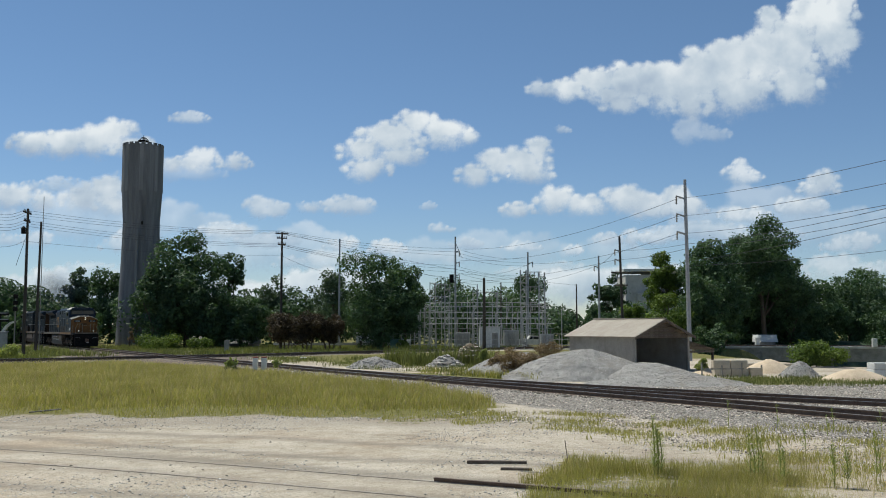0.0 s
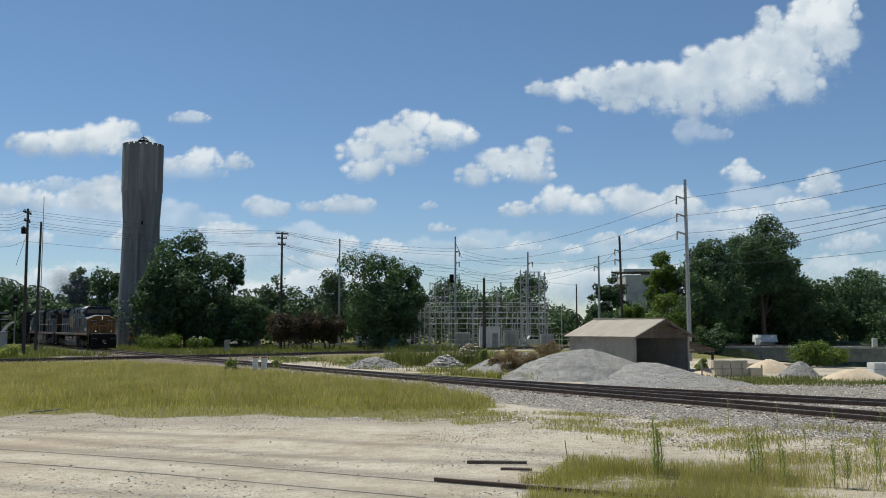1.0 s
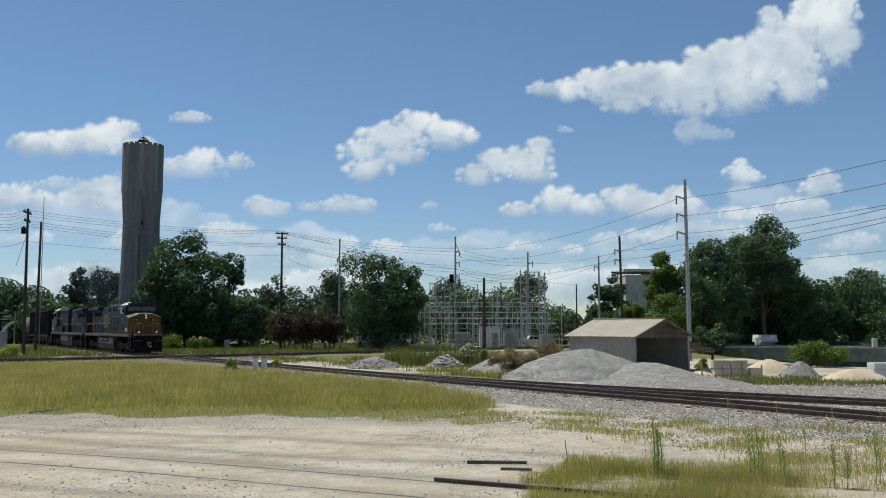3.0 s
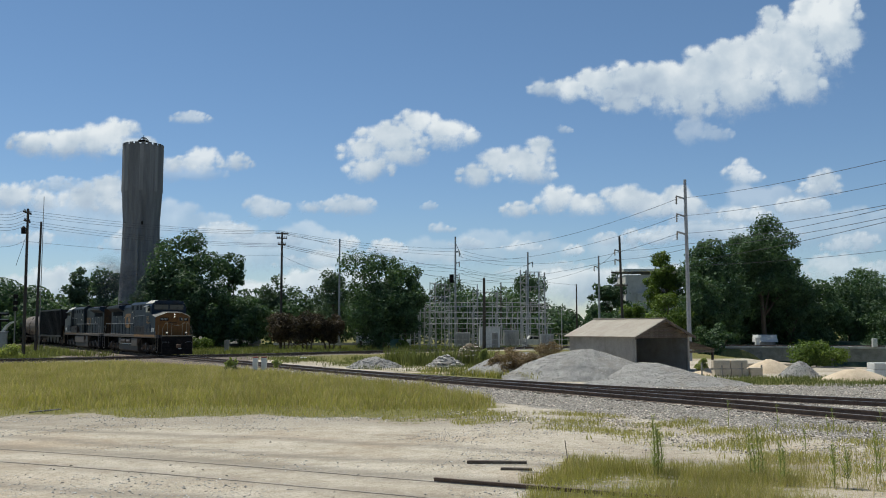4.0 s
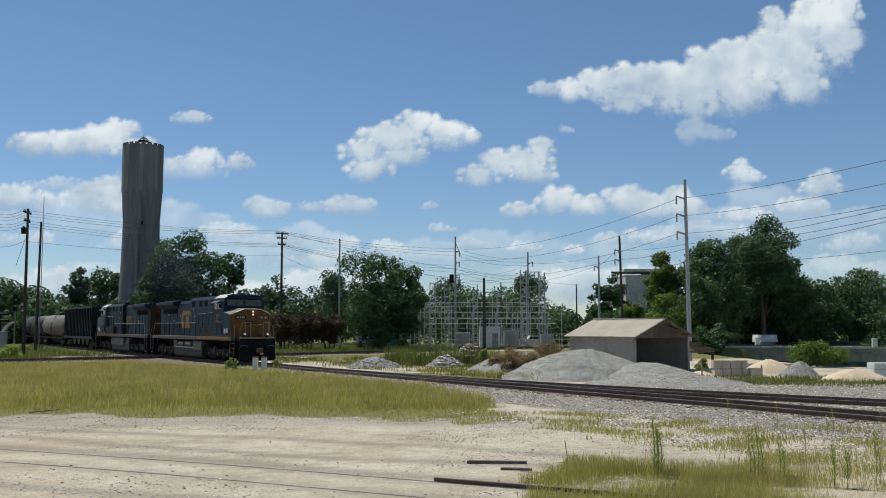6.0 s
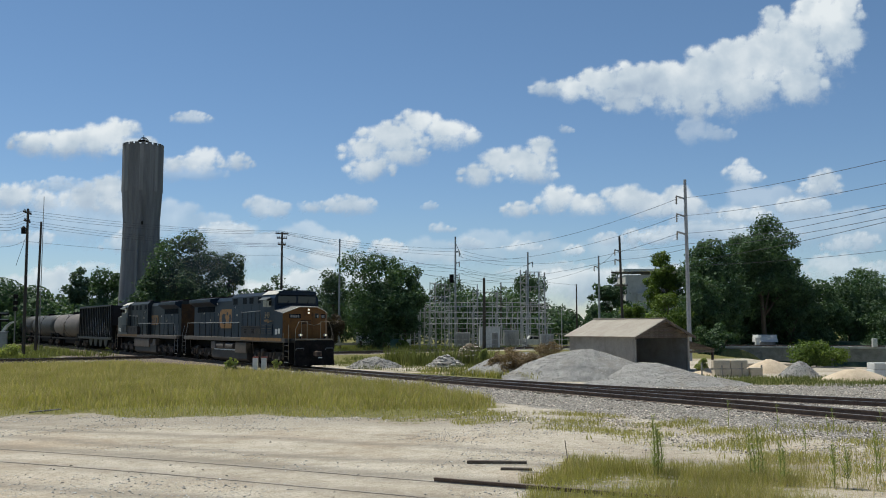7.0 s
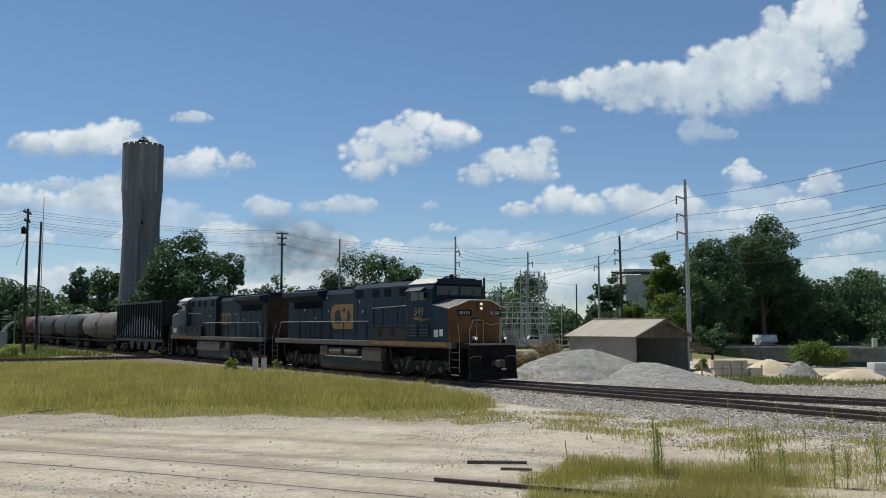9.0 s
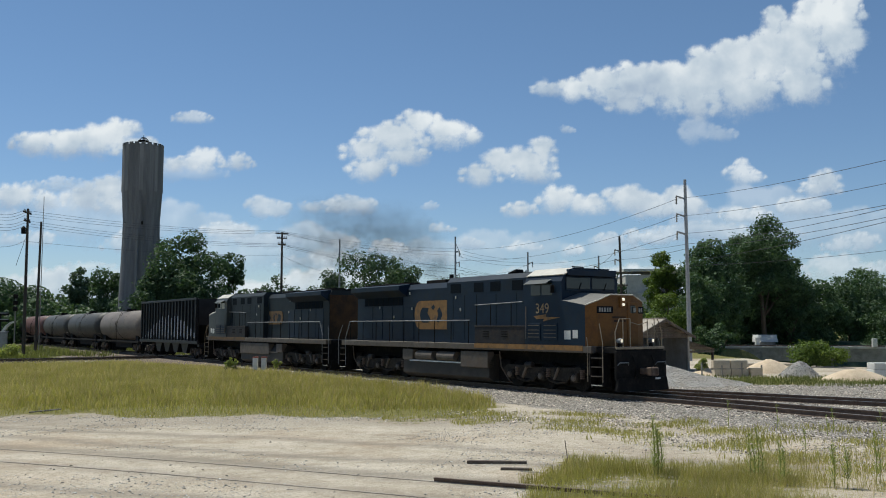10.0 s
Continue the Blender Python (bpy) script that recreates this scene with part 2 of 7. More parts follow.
def cover(x, y):
    """Grass, ballast, bare pale sand and tracks of wheels, each 0 to 1."""
    jx, jy = x + 0.5 * wob(x, y, 1.3), y + 0.7 * wob(y, x, 1.1)
    grass = sum(inside(FIELD, jx + 0.9 * a, jy + 0.9 * b) * 0.2 for a, b in ((0, 0), (1, 0.4), (-1, -0.3), (0.3, 1), (-0.4, -1)))
    grass = np.maximum(grass, inside(FRONT_GRASS, jx, jy) * np.clip(0.75 - 0.06 * (x - 3) + 0.2 * wob(x, y, 0.8), 0.25, 0.8))
    for s in STRIPS:
        grass = np.maximum(grass, inside(s, jx, jy) * 0.8)
    grass = np.maximum(grass, inside(BEYOND, jx, jy) * np.clip(0.42 + 0.4 * wob(x, y, 0.5), 0, 0.9))
    far = smooth(84, 92, y) + smooth(66, 72, y) * (x < 5) * (d_main(x, y) > 9) + smooth(76, 90, y)
    grass = np.maximum(grass, np.clip(far, 0, 1) * 0.95)
    thin = inside([(-1, 29.5), (3, 30.5), (12, 24.5), (18, 22), (18, 19), (7, 19.5), (2.5, 26.5)], jx, jy) * (0.35 + 0.3 * wob(x, y, 1.6))
    grass = np.maximum(grass, thin)
    dm = np.minimum(d_main(x, y), d_side(x, y))
    bal = 1 - smooth(3.2, 5.0, dm + 0.4 * wob(x, y, 2))
    bal = np.maximum(bal, 0.85 * inside([(5, 45), (13, 36), (30, 22), (70, 22), (70, 47), (22, 47.5), (12, 45.5)], jx, jy))
    bal = np.maximum(bal, (1 - smooth(1.8, 2.6, d_cross(x, y))) * (x > -40))
    bal = np.maximum(bal, (1 - smooth(5.5, 8.5, d_main(x, y) + 0.6 * wob(x, y, 0.7))) * (x < -16) * (y > 66))
    grass *= 1 - 0.9 * bal
    grass *= smooth(3.5, 6.5, d_main(x, y)) * (y > 58) + (y <= 58)
    road = smooth(0.8, 0.2, np.abs(y - (107 + 0.1 * (x + 30)) ) / 2.2) * (x < 12)
    grass *= 1 - road
    wheel = np.zeros(x.shape)
    for off in (-2.6, 1.3, 3.1, 5.2):
        w = np.abs((x + 9.9) * 0.439 * 0.8 + (y - 20.85 - off) * 0.898 + 0.25 * np.sin(x * 0.3 + off))
        wheel = np.maximum(wheel, (1 - smooth(0.12, 0.4, w)) * (x < 3 + off))
    for off in (-0.7525, 0.7525):
        i = (x - 0.439 * off + 40) / 0.898
        w = np.abs(35.57 - 0.439 * i + 0.6 * smooth(28, 40, i) + 0.898 * off - y)
        wheel = np.maximum(wheel, 0.75 * (1 - smooth(0.15, 0.42, w)) * (x < 3))
    wheel = np.maximum(wheel, 0.6 * smooth(25.8, 28.2, y + 0.6 * wob(x, y, 0.7)) * (1 - smooth(30.2, 31.5, y)) * (x < 2.5))
    rusty = np.clip(bal, 0, 1) * smooth(58, 72, y) * (1 - smooth(-8, 2, x))
    return np.stack([np.clip(grass, 0, 1), np.clip(bal, 0, 1), np.clip(wheel, 0, 1), rusty], -1)


def ground_material():
    m = bpy.data.materials.new("ground_cover")
    m.use_nodes = True
    nt = m.node_tree
    b = nt.nodes["Principled BSDF"]
    at = nt.nodes.new("ShaderNodeAttribute")
    at.attribute_name = "cover"
    sep = nt.nodes.new("ShaderNodeSeparateColor")
    nt.links.new(at.outputs["Color"], sep.inputs[0])
    big, mid, fine, grit = noise_tex(nt, 0.35, 5), noise_tex(nt, 2.2, 6, 0.7), noise_tex(nt, 14, 5, 0.75), noise_tex(nt, 55, 3, 0.7)
    sand = ramp(nt, math_node(nt, "MULTIPLY_ADD", mid, 0.5, math_node(nt, "MULTIPLY", big, 0.5)), [(0.34, (0.31, 0.258, 0.192)), (0.5, (0.465, 0.408, 0.325)), (0.64, (0.575, 0.515, 0.425))])
    sand = mix(nt, sand, (0.42, 0.32, 0.22), ramp(nt, noise_tex(nt, 0.16, 4, 0.6), [(0.52, (0, 0, 0)), (0.66, (0.55, 0.55, 0.55))]))
    specks = ramp(nt, grit, [(0.32, (0.6, 0.58, 0.55)), (0.46, (1, 1, 1)), (0.7, (1.15, 1.15, 1.15))])
    sand = mix(nt, sand, specks, 1.0, "MULTIPLY")
    sand = mix(nt, sand, ramp(nt, fine, [(0.32, (0.55, 0.54, 0.52)), (0.5, (1, 1, 1)), (0.72, (1.18, 1.17, 1.15))]), 0.9, "MULTIPLY")
    sand = mix(nt, sand, (0.17, 0.15, 0.125), math_node(nt, "MULTIPLY", math_node(nt, "MULTIPLY", sep.outputs[2], mid), 1.1))
    vor = nt.nodes.new("ShaderNodeTexVoronoi")
    vor.inputs["Scale"].default_value = 20
    tc = nt.nodes.new("ShaderNodeTexCoord")
    nt.links.new(tc.outputs["Object"], vor.inputs["Vector"])
    vs = nt.nodes.new("ShaderNodeSeparateColor")
    nt.links.new(vor.outputs["Color"], vs.inputs[0])
    stones = ramp(nt, vs.outputs[0], [(0.0, (0.17, 0.155, 0.135)), (0.5, (0.37, 0.34, 0.3)), (1.0, (0.6, 0.555, 0.5))])
    # shade in the gaps between stones is multiplied into their colour
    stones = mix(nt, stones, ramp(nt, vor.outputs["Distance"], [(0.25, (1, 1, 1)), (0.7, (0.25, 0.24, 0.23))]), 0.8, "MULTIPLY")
    stones = mix(nt, stones, (0.14, 0.105, 0.08), math_node(nt, "MULTIPLY", at.outputs["Alpha"], 0.75))
    turf = ramp(nt, math_node(nt, "MULTIPLY_ADD", fine, 0.5, math_node(nt, "MULTIPLY", mid, 0.5)), [(0.3, (0.075, 0.075, 0.025)), (0.5, (0.16, 0.15, 0.05)), (0.68, (0.26, 0.225, 0.085))])
    ballast = math_node(nt, "ADD", sep.outputs[1], math_node(nt, "MULTIPLY_ADD", fine, 1.2, -0.6))
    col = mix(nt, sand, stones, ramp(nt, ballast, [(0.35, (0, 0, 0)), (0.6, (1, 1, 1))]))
    g = math_node(nt, "ADD", sep.outputs[0], math_node(nt, "MULTIPLY_ADD", mid, 1.6, -0.85))
    g = math_node(nt, "ADD", g, math_node(nt, "MULTIPLY_ADD", fine, 0.8, -0.4))
    col = mix(nt, col, turf, ramp(nt, g, [(0.38, (0, 0, 0)), (0.62, (1, 1, 1))]))
    nt.links.new(col, b.inputs["Base Color"])
    b.inputs["Roughness"].default_value, b.inputs["Specular IOR Level"].default_value = 0.95, 0.15
    bp = nt.nodes.new("ShaderNodeBump")
    bp.inputs["Strength"].default_value, bp.inputs["Distance"].default_value = 0.6, 0.05
    nt.links.new(math_node(nt, "ADD", fine, math_node(nt, "MULTIPLY", vor.outputs["Distance"], -0.5)), bp.inputs["Height"])
    nt.links.new(bp.outputs["Normal"], b.inputs["Normal"])
    return m


def build_ground():
    far = np.array([1, 4, 10, 20, 40, 80, 160, 320, 640, 1280, 2600, 4500])
    xs = np.concatenate([-60 - far[::-1], np.arange(-60, 60.01, 0.45), 60 + far])
    ys = np.concatenate([-far[::-1] + 8, np.arange(8, 60, 0.35), np.arange(60, 150, 0.8), 150 + far])
    X, Y = np.meshgrid(xs, ys)
    x, y = X.ravel(), Y.ravel()
    v = np.stack([x, y, ground_z(x, y)], -1)
    nx, ny = len(xs), len(ys)
    i = (np.arange(ny - 1)[:, None] * nx + np.arange(nx - 1)[None]).ravel()
    ob = soup("ground", v, np.stack([i, i + 1, i + 1 + nx, i + nx], -1), ground_material())
    at = ob.data.color_attributes.new("cover", "FLOAT_COLOR", "POINT")
    at.data.foreach_set("color", cover(x, y).astype(np.float32).ravel())
    for p in ob.data.polygons:
        p.use_smooth = True
    return tagged(ob, "dusty pale gravel lot with patches of dry grass", "ground", kind="structure")


build_ground()


# ---------------------------------------------------------------- tracks
def offset_line(pts, off, z):
    p = np.array(pts, float)
    d = np.gradient(p, axis=0)
    d /= np.linalg.norm(d, axis=1)[:, None]
    q = p + np.stack([-d[:, 1], d[:, 0]], -1) * off
    return np.concatenate([q, np.full((len(q), 1), z)], 1), d


RAIL_OUT = [(-0.07, -0.17), (0.07, -0.17), (0.07, -0.155), (0.012, -0.135), (0.012, -0.045), (0.036, -0.035), (0.036, -0.003)]
RAIL_OUT = RAIL_OUT + [(-a, b) for a, b in RAIL_OUT[:1:-1]]
HEAD_OUT = [(0.03, -0.002), (0.03, 0.0025), (-0.03, 0.0025), (-0.03, -0.002)]


def sweep(name, pts, off, z, outline, material, parent):
    c, d = offset_line(pts, off, z)
    n, k = len(c), len(outline)
    o = np.array(outline)
    side = np.stack([-d[:, 1], d[:, 0]], -1)
    v = np.zeros((n, k, 3))
    v[:, :, 0] = c[:, None, 0] + side[:, None, 0] * o[None, :, 0]
    v[:, :, 1] = c[:, None, 1] + side[:, None, 1] * o[None, :, 0]
    v[:, :, 2] = c[:, None, 2] + o[None, :, 1]
    i = (np.arange(n - 1)[:, None] * k + np.arange(k)[None]).ravel()
    j = (np.arange(n - 1)[:, None] * k + (np.arange(k) + 1)[None] % k).ravel()
    return soup(name, v.reshape(-1, 3), np.stack([i, j, j + k, i + k], -1), material, parent)


def resample(pts, step):
    p = np.array(pts)
    s = np.concatenate([[0], np.cumsum(np.linalg.norm(np.diff(p, axis=0), axis=1))])
    t = np.arange(0, s[-1], step)
    q = np.stack([np.interp(t, s, p[:, k]) for k in range(2)], -1)
    d = np.gradient(q, axis=0)
    return q, np.arctan2(d[:, 1], d[:, 0])


tie_mesh = None


def railway(label, pts, z, near=(0, 0), tie_end=0, steel=None):
    global tie_mesh
    road = empty("railway_track", pose(0, 0, 0), label, "railway track")
    for off in (-0.7525, 0.7525):
        r = sweep("rail", pts, off, z, RAIL_OUT, steel or RUST, road)
        sweep("rail_head", pts, off, z, HEAD_OUT, steel or RAILTOP, r)
    if tie_mesh is None:
        bm = box(B(), -0.11, 0.11, -1.3, 1.3, -0.09, 0.09, 0.012)
        tie_mesh = bpy.data.meshes.new("sleeper")
        bm.to_mesh(tie_mesh)
        bm.free()
        tie_mesh.materials.append(DARKWOOD)
    q, a = resample(pts, 0.54)
    if tie_end:
        order = [i for i in range(len(q)) if near[0] <= q[i, 1] <= near[1]][:290]
        for i in order:
            t = new("sleeper", tie_mesh)
            t.matrix_basis = pose(q[i, 0], q[i, 1], z - 0.25 + random.uniform(-0.012, 0.012), 0, random.uniform(-1, 1), math.degrees(a[i]) + random.uniform(-1.5, 1.5))
            t.parent = road
        rest = [i for i in range(len(q)) if i not in set(order)]
        bm = B()
        for i in rest:
            box(bm, -0.11, 0.11, -1.3, 1.3, -0.09, 0.09, 0, pose(q[i, 0], q[i, 1], z - 0.25, 0, 0, math.degrees(a[i])))
        if rest:
            tagged(part("distant_sleepers", bm, DARKWOOD, road), kind="stuff")
    return tagged(road, kind="structure")


railway("rusty main line rails on dark wooden sleepers in ballast", MAIN, RAIL, (20, 90), 1)
railway("rusty siding rails branching from the main line", SIDING, RAIL - 0.01, (10, 60), 1)
railway("rusty rails of the line crossing the main track", CROSSING, RAIL - 0.02, (60, 135), 1)
YARD = [(-40 + 0.898 * i, 35.57 - 0.439 * i + 0.6 * float(smooth(28, 40, i))) for i in range(54)]
yard = railway("disused rails sunk in the gravel lot", YARD, 0.01, steel=surface("dusty_buried_rail", (0.26, 0.22, 0.175), (0.42, 0.37, 0.31), 1.2, 40, 0.85))


sweep("exposed_rail", [p for p in YARD if -0.9 < p[0] < 4.5], 0.7525, 0.085, RAIL_OUT, RUST, yard)


# ---------------------------------------------------------------- loose stones and grass
def scatter_stones(name, label, xy, size, material, z=0.0, sink=0.3, category="stones"):
    base = np.array([(0.2, 0.1, 0.75), (1, 0, 0.25), (0.2, 0.95, 0.05), (-0.85, 0.5, 0.35), (-0.7, -0.7, 0.1), (0.45, -0.9, 0.3), (0, 0, -0.8)])
    tri = np.array([(0, 1, 2), (0, 2, 3), (0, 3, 4), (0, 4, 5), (0, 5, 1), (6, 2, 1), (6, 3, 2), (6, 4, 3), (6, 5, 4), (6, 1, 5)])
    rng = np.random.default_rng(len(xy) + 7)
    n = len(xy)
    a = rng.uniform(0, 6.283, n)
    v = base[None] * (1 + rng.uniform(-0.3, 0.3, (n, 7, 1))) * (size * np.minimum(rng.lognormal(-0.1, 0.55, n), 2.0))[:, None, None]
    v[:, :, 2] *= rng.uniform(0.5, 0.9, n)[:, None]
    r = np.stack([v[:, :, 0] * np.cos(a)[:, None] - v[:, :, 1] * np.sin(a)[:, None], v[:, :, 0] * np.sin(a)[:, None] + v[:, :, 1] * np.cos(a)[:, None], v[:, :, 2]], -1)
    zz = ground_z(xy[:, 0], xy[:, 1]) + z if np.isscalar(z) else z
    r += np.stack([xy[:, 0], xy[:, 1], zz + size * sink], -1)[:, None]
    f = (np.arange(n)[:, None, None] * 7 + tri[None]).reshape(-1, 3)
    return tagged(soup(name, r.reshape(-1, 3), f, material), label, category, kind="stuff")


STONE = surface("crushed_stone", (0.32, 0.285, 0.24), (0.6, 0.54, 0.465), 3, 30, 0.95, bump=0.2, island=0.7, spec=0.2)
PALE_STONE = surface("pale_gravel", (0.3, 0.29, 0.27), (0.5, 0.48, 0.45), 3, 30, 0.9, bump=0.2, island=0.5)


def in_poly_box(poly, n, rng):
    p = np.array(poly)
    xy = np.stack([rng.uniform(p[:, 0].min(), p[:, 0].max(), n), rng.uniform(p[:, 1].min(), p[:, 1].max(), n)], -1)
    return xy[inside(poly, xy[:, 0], xy[:, 1])]


def along(pts, lo, hi, per_m, ymax, rng):
    q, a = resample(pts, 0.5)
    keep = (q[:, 1] < ymax) & (q[:, 1] > 14)
    q, a = q[keep], a[keep]
    n = int(len(q) * 0.5 * per_m)
    i = rng.integers(0, len(q), n)
    off = rng.uniform(lo, hi, n)
    return np.stack([q[i, 0] - np.sin(a[i]) * off + rng.uniform(-0.3, 0.3, n), q[i, 1] + np.cos(a[i]) * off + rng.uniform(-0.3, 0.3, n)], -1)


rng = np.random.default_rng(3)
bal_xy = np.concatenate([along(MAIN, -3.8, 3.0, 520, 60, rng), along(SIDING, -2.5, 3.2, 280, 56, rng)])
scatter_stones("ballast", "grey crushed stone ballast along the tracks", bal_xy, 0.022, STONE)
lot = np.stack([rng.uniform(-14, 13, 24000), 15 + 15 * rng.random(24000)], -1)
lot = lot[(wob(lot[:, 0], lot[:, 1], 0.55) + 0.8 * wob(lot[:, 1], lot[:, 0], 0.3) > 0.25 - 0.12 * np.clip(lot[:, 0], -2, 6) * (lot[:, 1] > 18) + rng.normal(0, 0.3, len(lot)))]
scatter_stones("loose_stones", "loose pale stones strewn over the gravel lot", lot, 0.015, PALE_STONE)
edge = np.stack([rng.uniform(-16, 1, 1500), 29.4 + rng.normal(0, 0.7, 1500)], -1)
scatter_stones("edge_stones", "pale stones along the edge of the grass", edge, 0.016, PALE_STONE)

gravel = np.stack([rng.uniform(-0.5, 16, 24000), rng.uniform(18, 32, 24000)], -1)
gravel = gravel[(wob(gravel[:, 0], gravel[:, 1], 0.9) + rng.normal(0, 0.4, len(gravel)) > -0.1) & (gravel[:, 1] > 30.5 - 1.4 * gravel[:, 0])]
scatter_stones("loose_gravel", "grey and pale gravel strewn between lot and tracks", gravel, 0.024, STONE)

yard_xy = in_poly_box([(6, 45), (14, 36.5), (26, 28), (30, 30), (26, 47), (12, 45.5)], 14000, rng)
scatter_stones("yard_gravel", "grey crushed stone spread beyond the siding", yard_xy, 0.026, STONE)
DARK_STONE = surface("dark_pebbles", (0.09, 0.08, 0.07), (0.2, 0.185, 0.165), 3, 30, 0.95, bump=0.2, island=0.4)
peb = np.stack([rng.uniform(-14, 10, 1400), rng.uniform(15, 30, 1400)], -1)
peb = peb[wob(peb[:, 0], peb[:, 1], 0.45) + rng.normal(0, 0.5, len(peb)) > 0.1]
scatter_stones("pebbles", "dark pebbles scattered over the gravel lot", peb, 0.016, DARK_STONE)


def blades(name, label, xy, h, w, material, lean=0.35, category="grass"):
    """Bent grass blades of two triangles each."""
    rng = np.random.default_rng(len(xy))
    n = len(xy)
    a, b = rng.uniform(0, 6.283, n), rng.uniform(0, 6.283, n)
    hh = h * rng.uniform(0.45, 1.15, n) * (0.4 + 0.6 * smooth(29.5, 38, xy[:, 1] + wob(xy[:, 0], xy[:, 1], 0.4)) if name in ("field_grass", "dry_grass") else 1)
    ln = hh * rng.uniform(0.1, lean * 2, n)
    ww = w * rng.uniform(0.6, 1.4, n)
    z0 = ground_z(xy[:, 0], xy[:, 1]) - 0.01
    c, s = np.cos(a) * ww / 2, np.sin(a) * ww / 2
    dx, dy = np.cos(b) * ln, np.sin(b) * ln
    x, y = xy[:, 0], xy[:, 1]
    v = np.stack([np.stack(p, -1) for p in ((x - c, y - s, z0), (x + c, y + s, z0), (x + dx * 0.35 + c * 0.7, y + dy * 0.35 + s * 0.7, z0 + hh * 0.6), (x + dx * 0.35 - c * 0.7, y + dy * 0.35 - s * 0.7, z0 + hh * 0.6), (x + dx, y + dy, z0 + hh))], 1)
    k = np.arange(n)[:, None] * 5
    f = [tuple(r) for r in (k + np.array([[0, 1, 2, 3]])).tolist()] + [tuple(r) for r in (k + np.array([[3, 2, 4]])).tolist()]
    me = bpy.data.meshes.new(name)
    me.from_pydata(v.reshape(-1, 3).tolist(), [], f)
    me.materials.append(material)
    return tagged(new(name, me), label, category, kind="stuff")


GRASS_DRY = foliage("dry_grass", (0.38, 0.325, 0.15), (0.6, 0.52, 0.28), 0.1, 0.5, (1.0, 0.96, 0.65))
GRASS = foliage("field_grass", (0.29, 0.27, 0.085), (0.47, 0.43, 0.16), 0.1, 0.5, (1.0, 1.03, 0.55))
GRASS_VERGE = foliage("verge_grass", (0.1, 0.12, 0.04), (0.24, 0.25, 0.095), 0.2, 0.42, (1.0, 1.05, 0.55))


def in_poly(poly, n, rng, keep=None):
    p = np.array(poly)
    xy = np.stack([rng.uniform(p[:, 0].min(), p[:, 0].max(), n), rng.uniform(p[:, 1].min(), p[:, 1].max(), n)], -1)
    xy = xy[inside(poly, xy[:, 0] + 0.5 * wob(xy[:, 0], xy[:, 1], 1.3), xy[:, 1] + 0.7 * wob(xy[:, 1], xy[:, 0], 1.1))]
    return xy[keep(xy)] if keep else xy


off_track = lambda p: np.minimum(np.minimum(d_main(p[:, 0], p[:, 1]), d_side(p[:, 0], p[:, 1])), d_cross(p[:, 0], p[:, 1])) > 2.4
thin_edge = lambda p: view(p) & (rng.random(len(p)) < 0.12 + 0.88 * smooth(29.2, 36.0, p[:, 1] + 1.6 * wob(p[:, 0], p[:, 1], 0.5)))
view = lambda p: off_track(p) & (np.abs(p[:, 0]) < p[:, 1] * 0.5 + 1)
blades("field_grass", "tall soft yellow-green grass between the lot and the tracks", in_poly(FIELD, 330000, rng, thin_edge), 0.36, 0.024, GRASS)
blades("dry_grass", "dry yellow seed grass among the field", in_poly(FIELD, 100000, rng, thin_edge), 0.5, 0.02, GRASS_DRY)
blades("weeds", "yellow-green weeds at the edge of the lot", in_poly(FRONT_GRASS, 90000, rng, lambda p: view(p) & (wob(p[:, 0], p[:, 1], 0.8) + rng.normal(0, 0.35, len(p)) > -0.35 + 0.2 * (p[:, 0] - 3.4))), 0.24, 0.009, GRASS)
blades("weeds", "dry straw-coloured weeds at the edge of the lot", in_poly(FRONT_GRASS, 46000, rng, lambda p: view(p) & (wob(p[:, 0], p[:, 1], 0.8) + rng.normal(0, 0.4, len(p)) > 0.1)), 0.3, 0.008, GRASS_DRY)
blades("sparse_grass", "sparse low grass in the gravel", in_poly([(-1, 29), (1.5, 33), (12, 25), (18, 22), (18, 17), (7, 18.5), (2.2, 26.5)], 80000, rng, lambda p: view(p) & (wob(p[:, 0], p[:, 1], 1.1) + rng.normal(0, 0.4, len(p)) > 0.3)), 0.17, 0.016, GRASS)
for k, s in enumerate(STRIPS):
    blades("verge_grass", "green verge grass beside the tracks", in_poly(s, (26000, 12000, 26000)[k], rng, lambda p: view(p) & (d_main(p[:, 0], p[:, 1]) > (8.5 if k == 2 else 6))), (0.5, 0.24, 0.55)[k], 0.03, GRASS_VERGE if k else GRASS)
blades("verge_weeds", "patchy green grass and weeds beyond the main line", in_poly(BEYOND, 30000, rng, lambda p: view(p) & (d_main(p[:, 0], p[:, 1]) > 5.2) & (wob(p[:, 0], p[:, 1], 0.5) + rng.normal(0, 0.3, len(p)) > 0.1)), 0.38, 0.035, GRASS_VERGE)
REEDS = [(-4.6, 70), (-1.0, 66.5), (1.5, 67.5), (3.4, 64.5), (4.2, 68), (-1.0, 73), (-4.6, 73)]
blades("tall_weeds", "tall reedy green weeds growing round the rubble", in_poly(REEDS, 5200, rng, lambda p: wob(p[:, 0], p[:, 1], 0.9) + rng.normal(0, 0.4, len(p)) > -0.1), 1.45, 0.05, GRASS_VERGE, 0.2)
blades("far_grass", "rough green grass beyond the tracks", in_poly([(-60, 92), (-30, 88), (10, 116), (10, 130), (-60, 130)], 26000, rng, view), 0.5, 0.08, GRASS_VERGE)


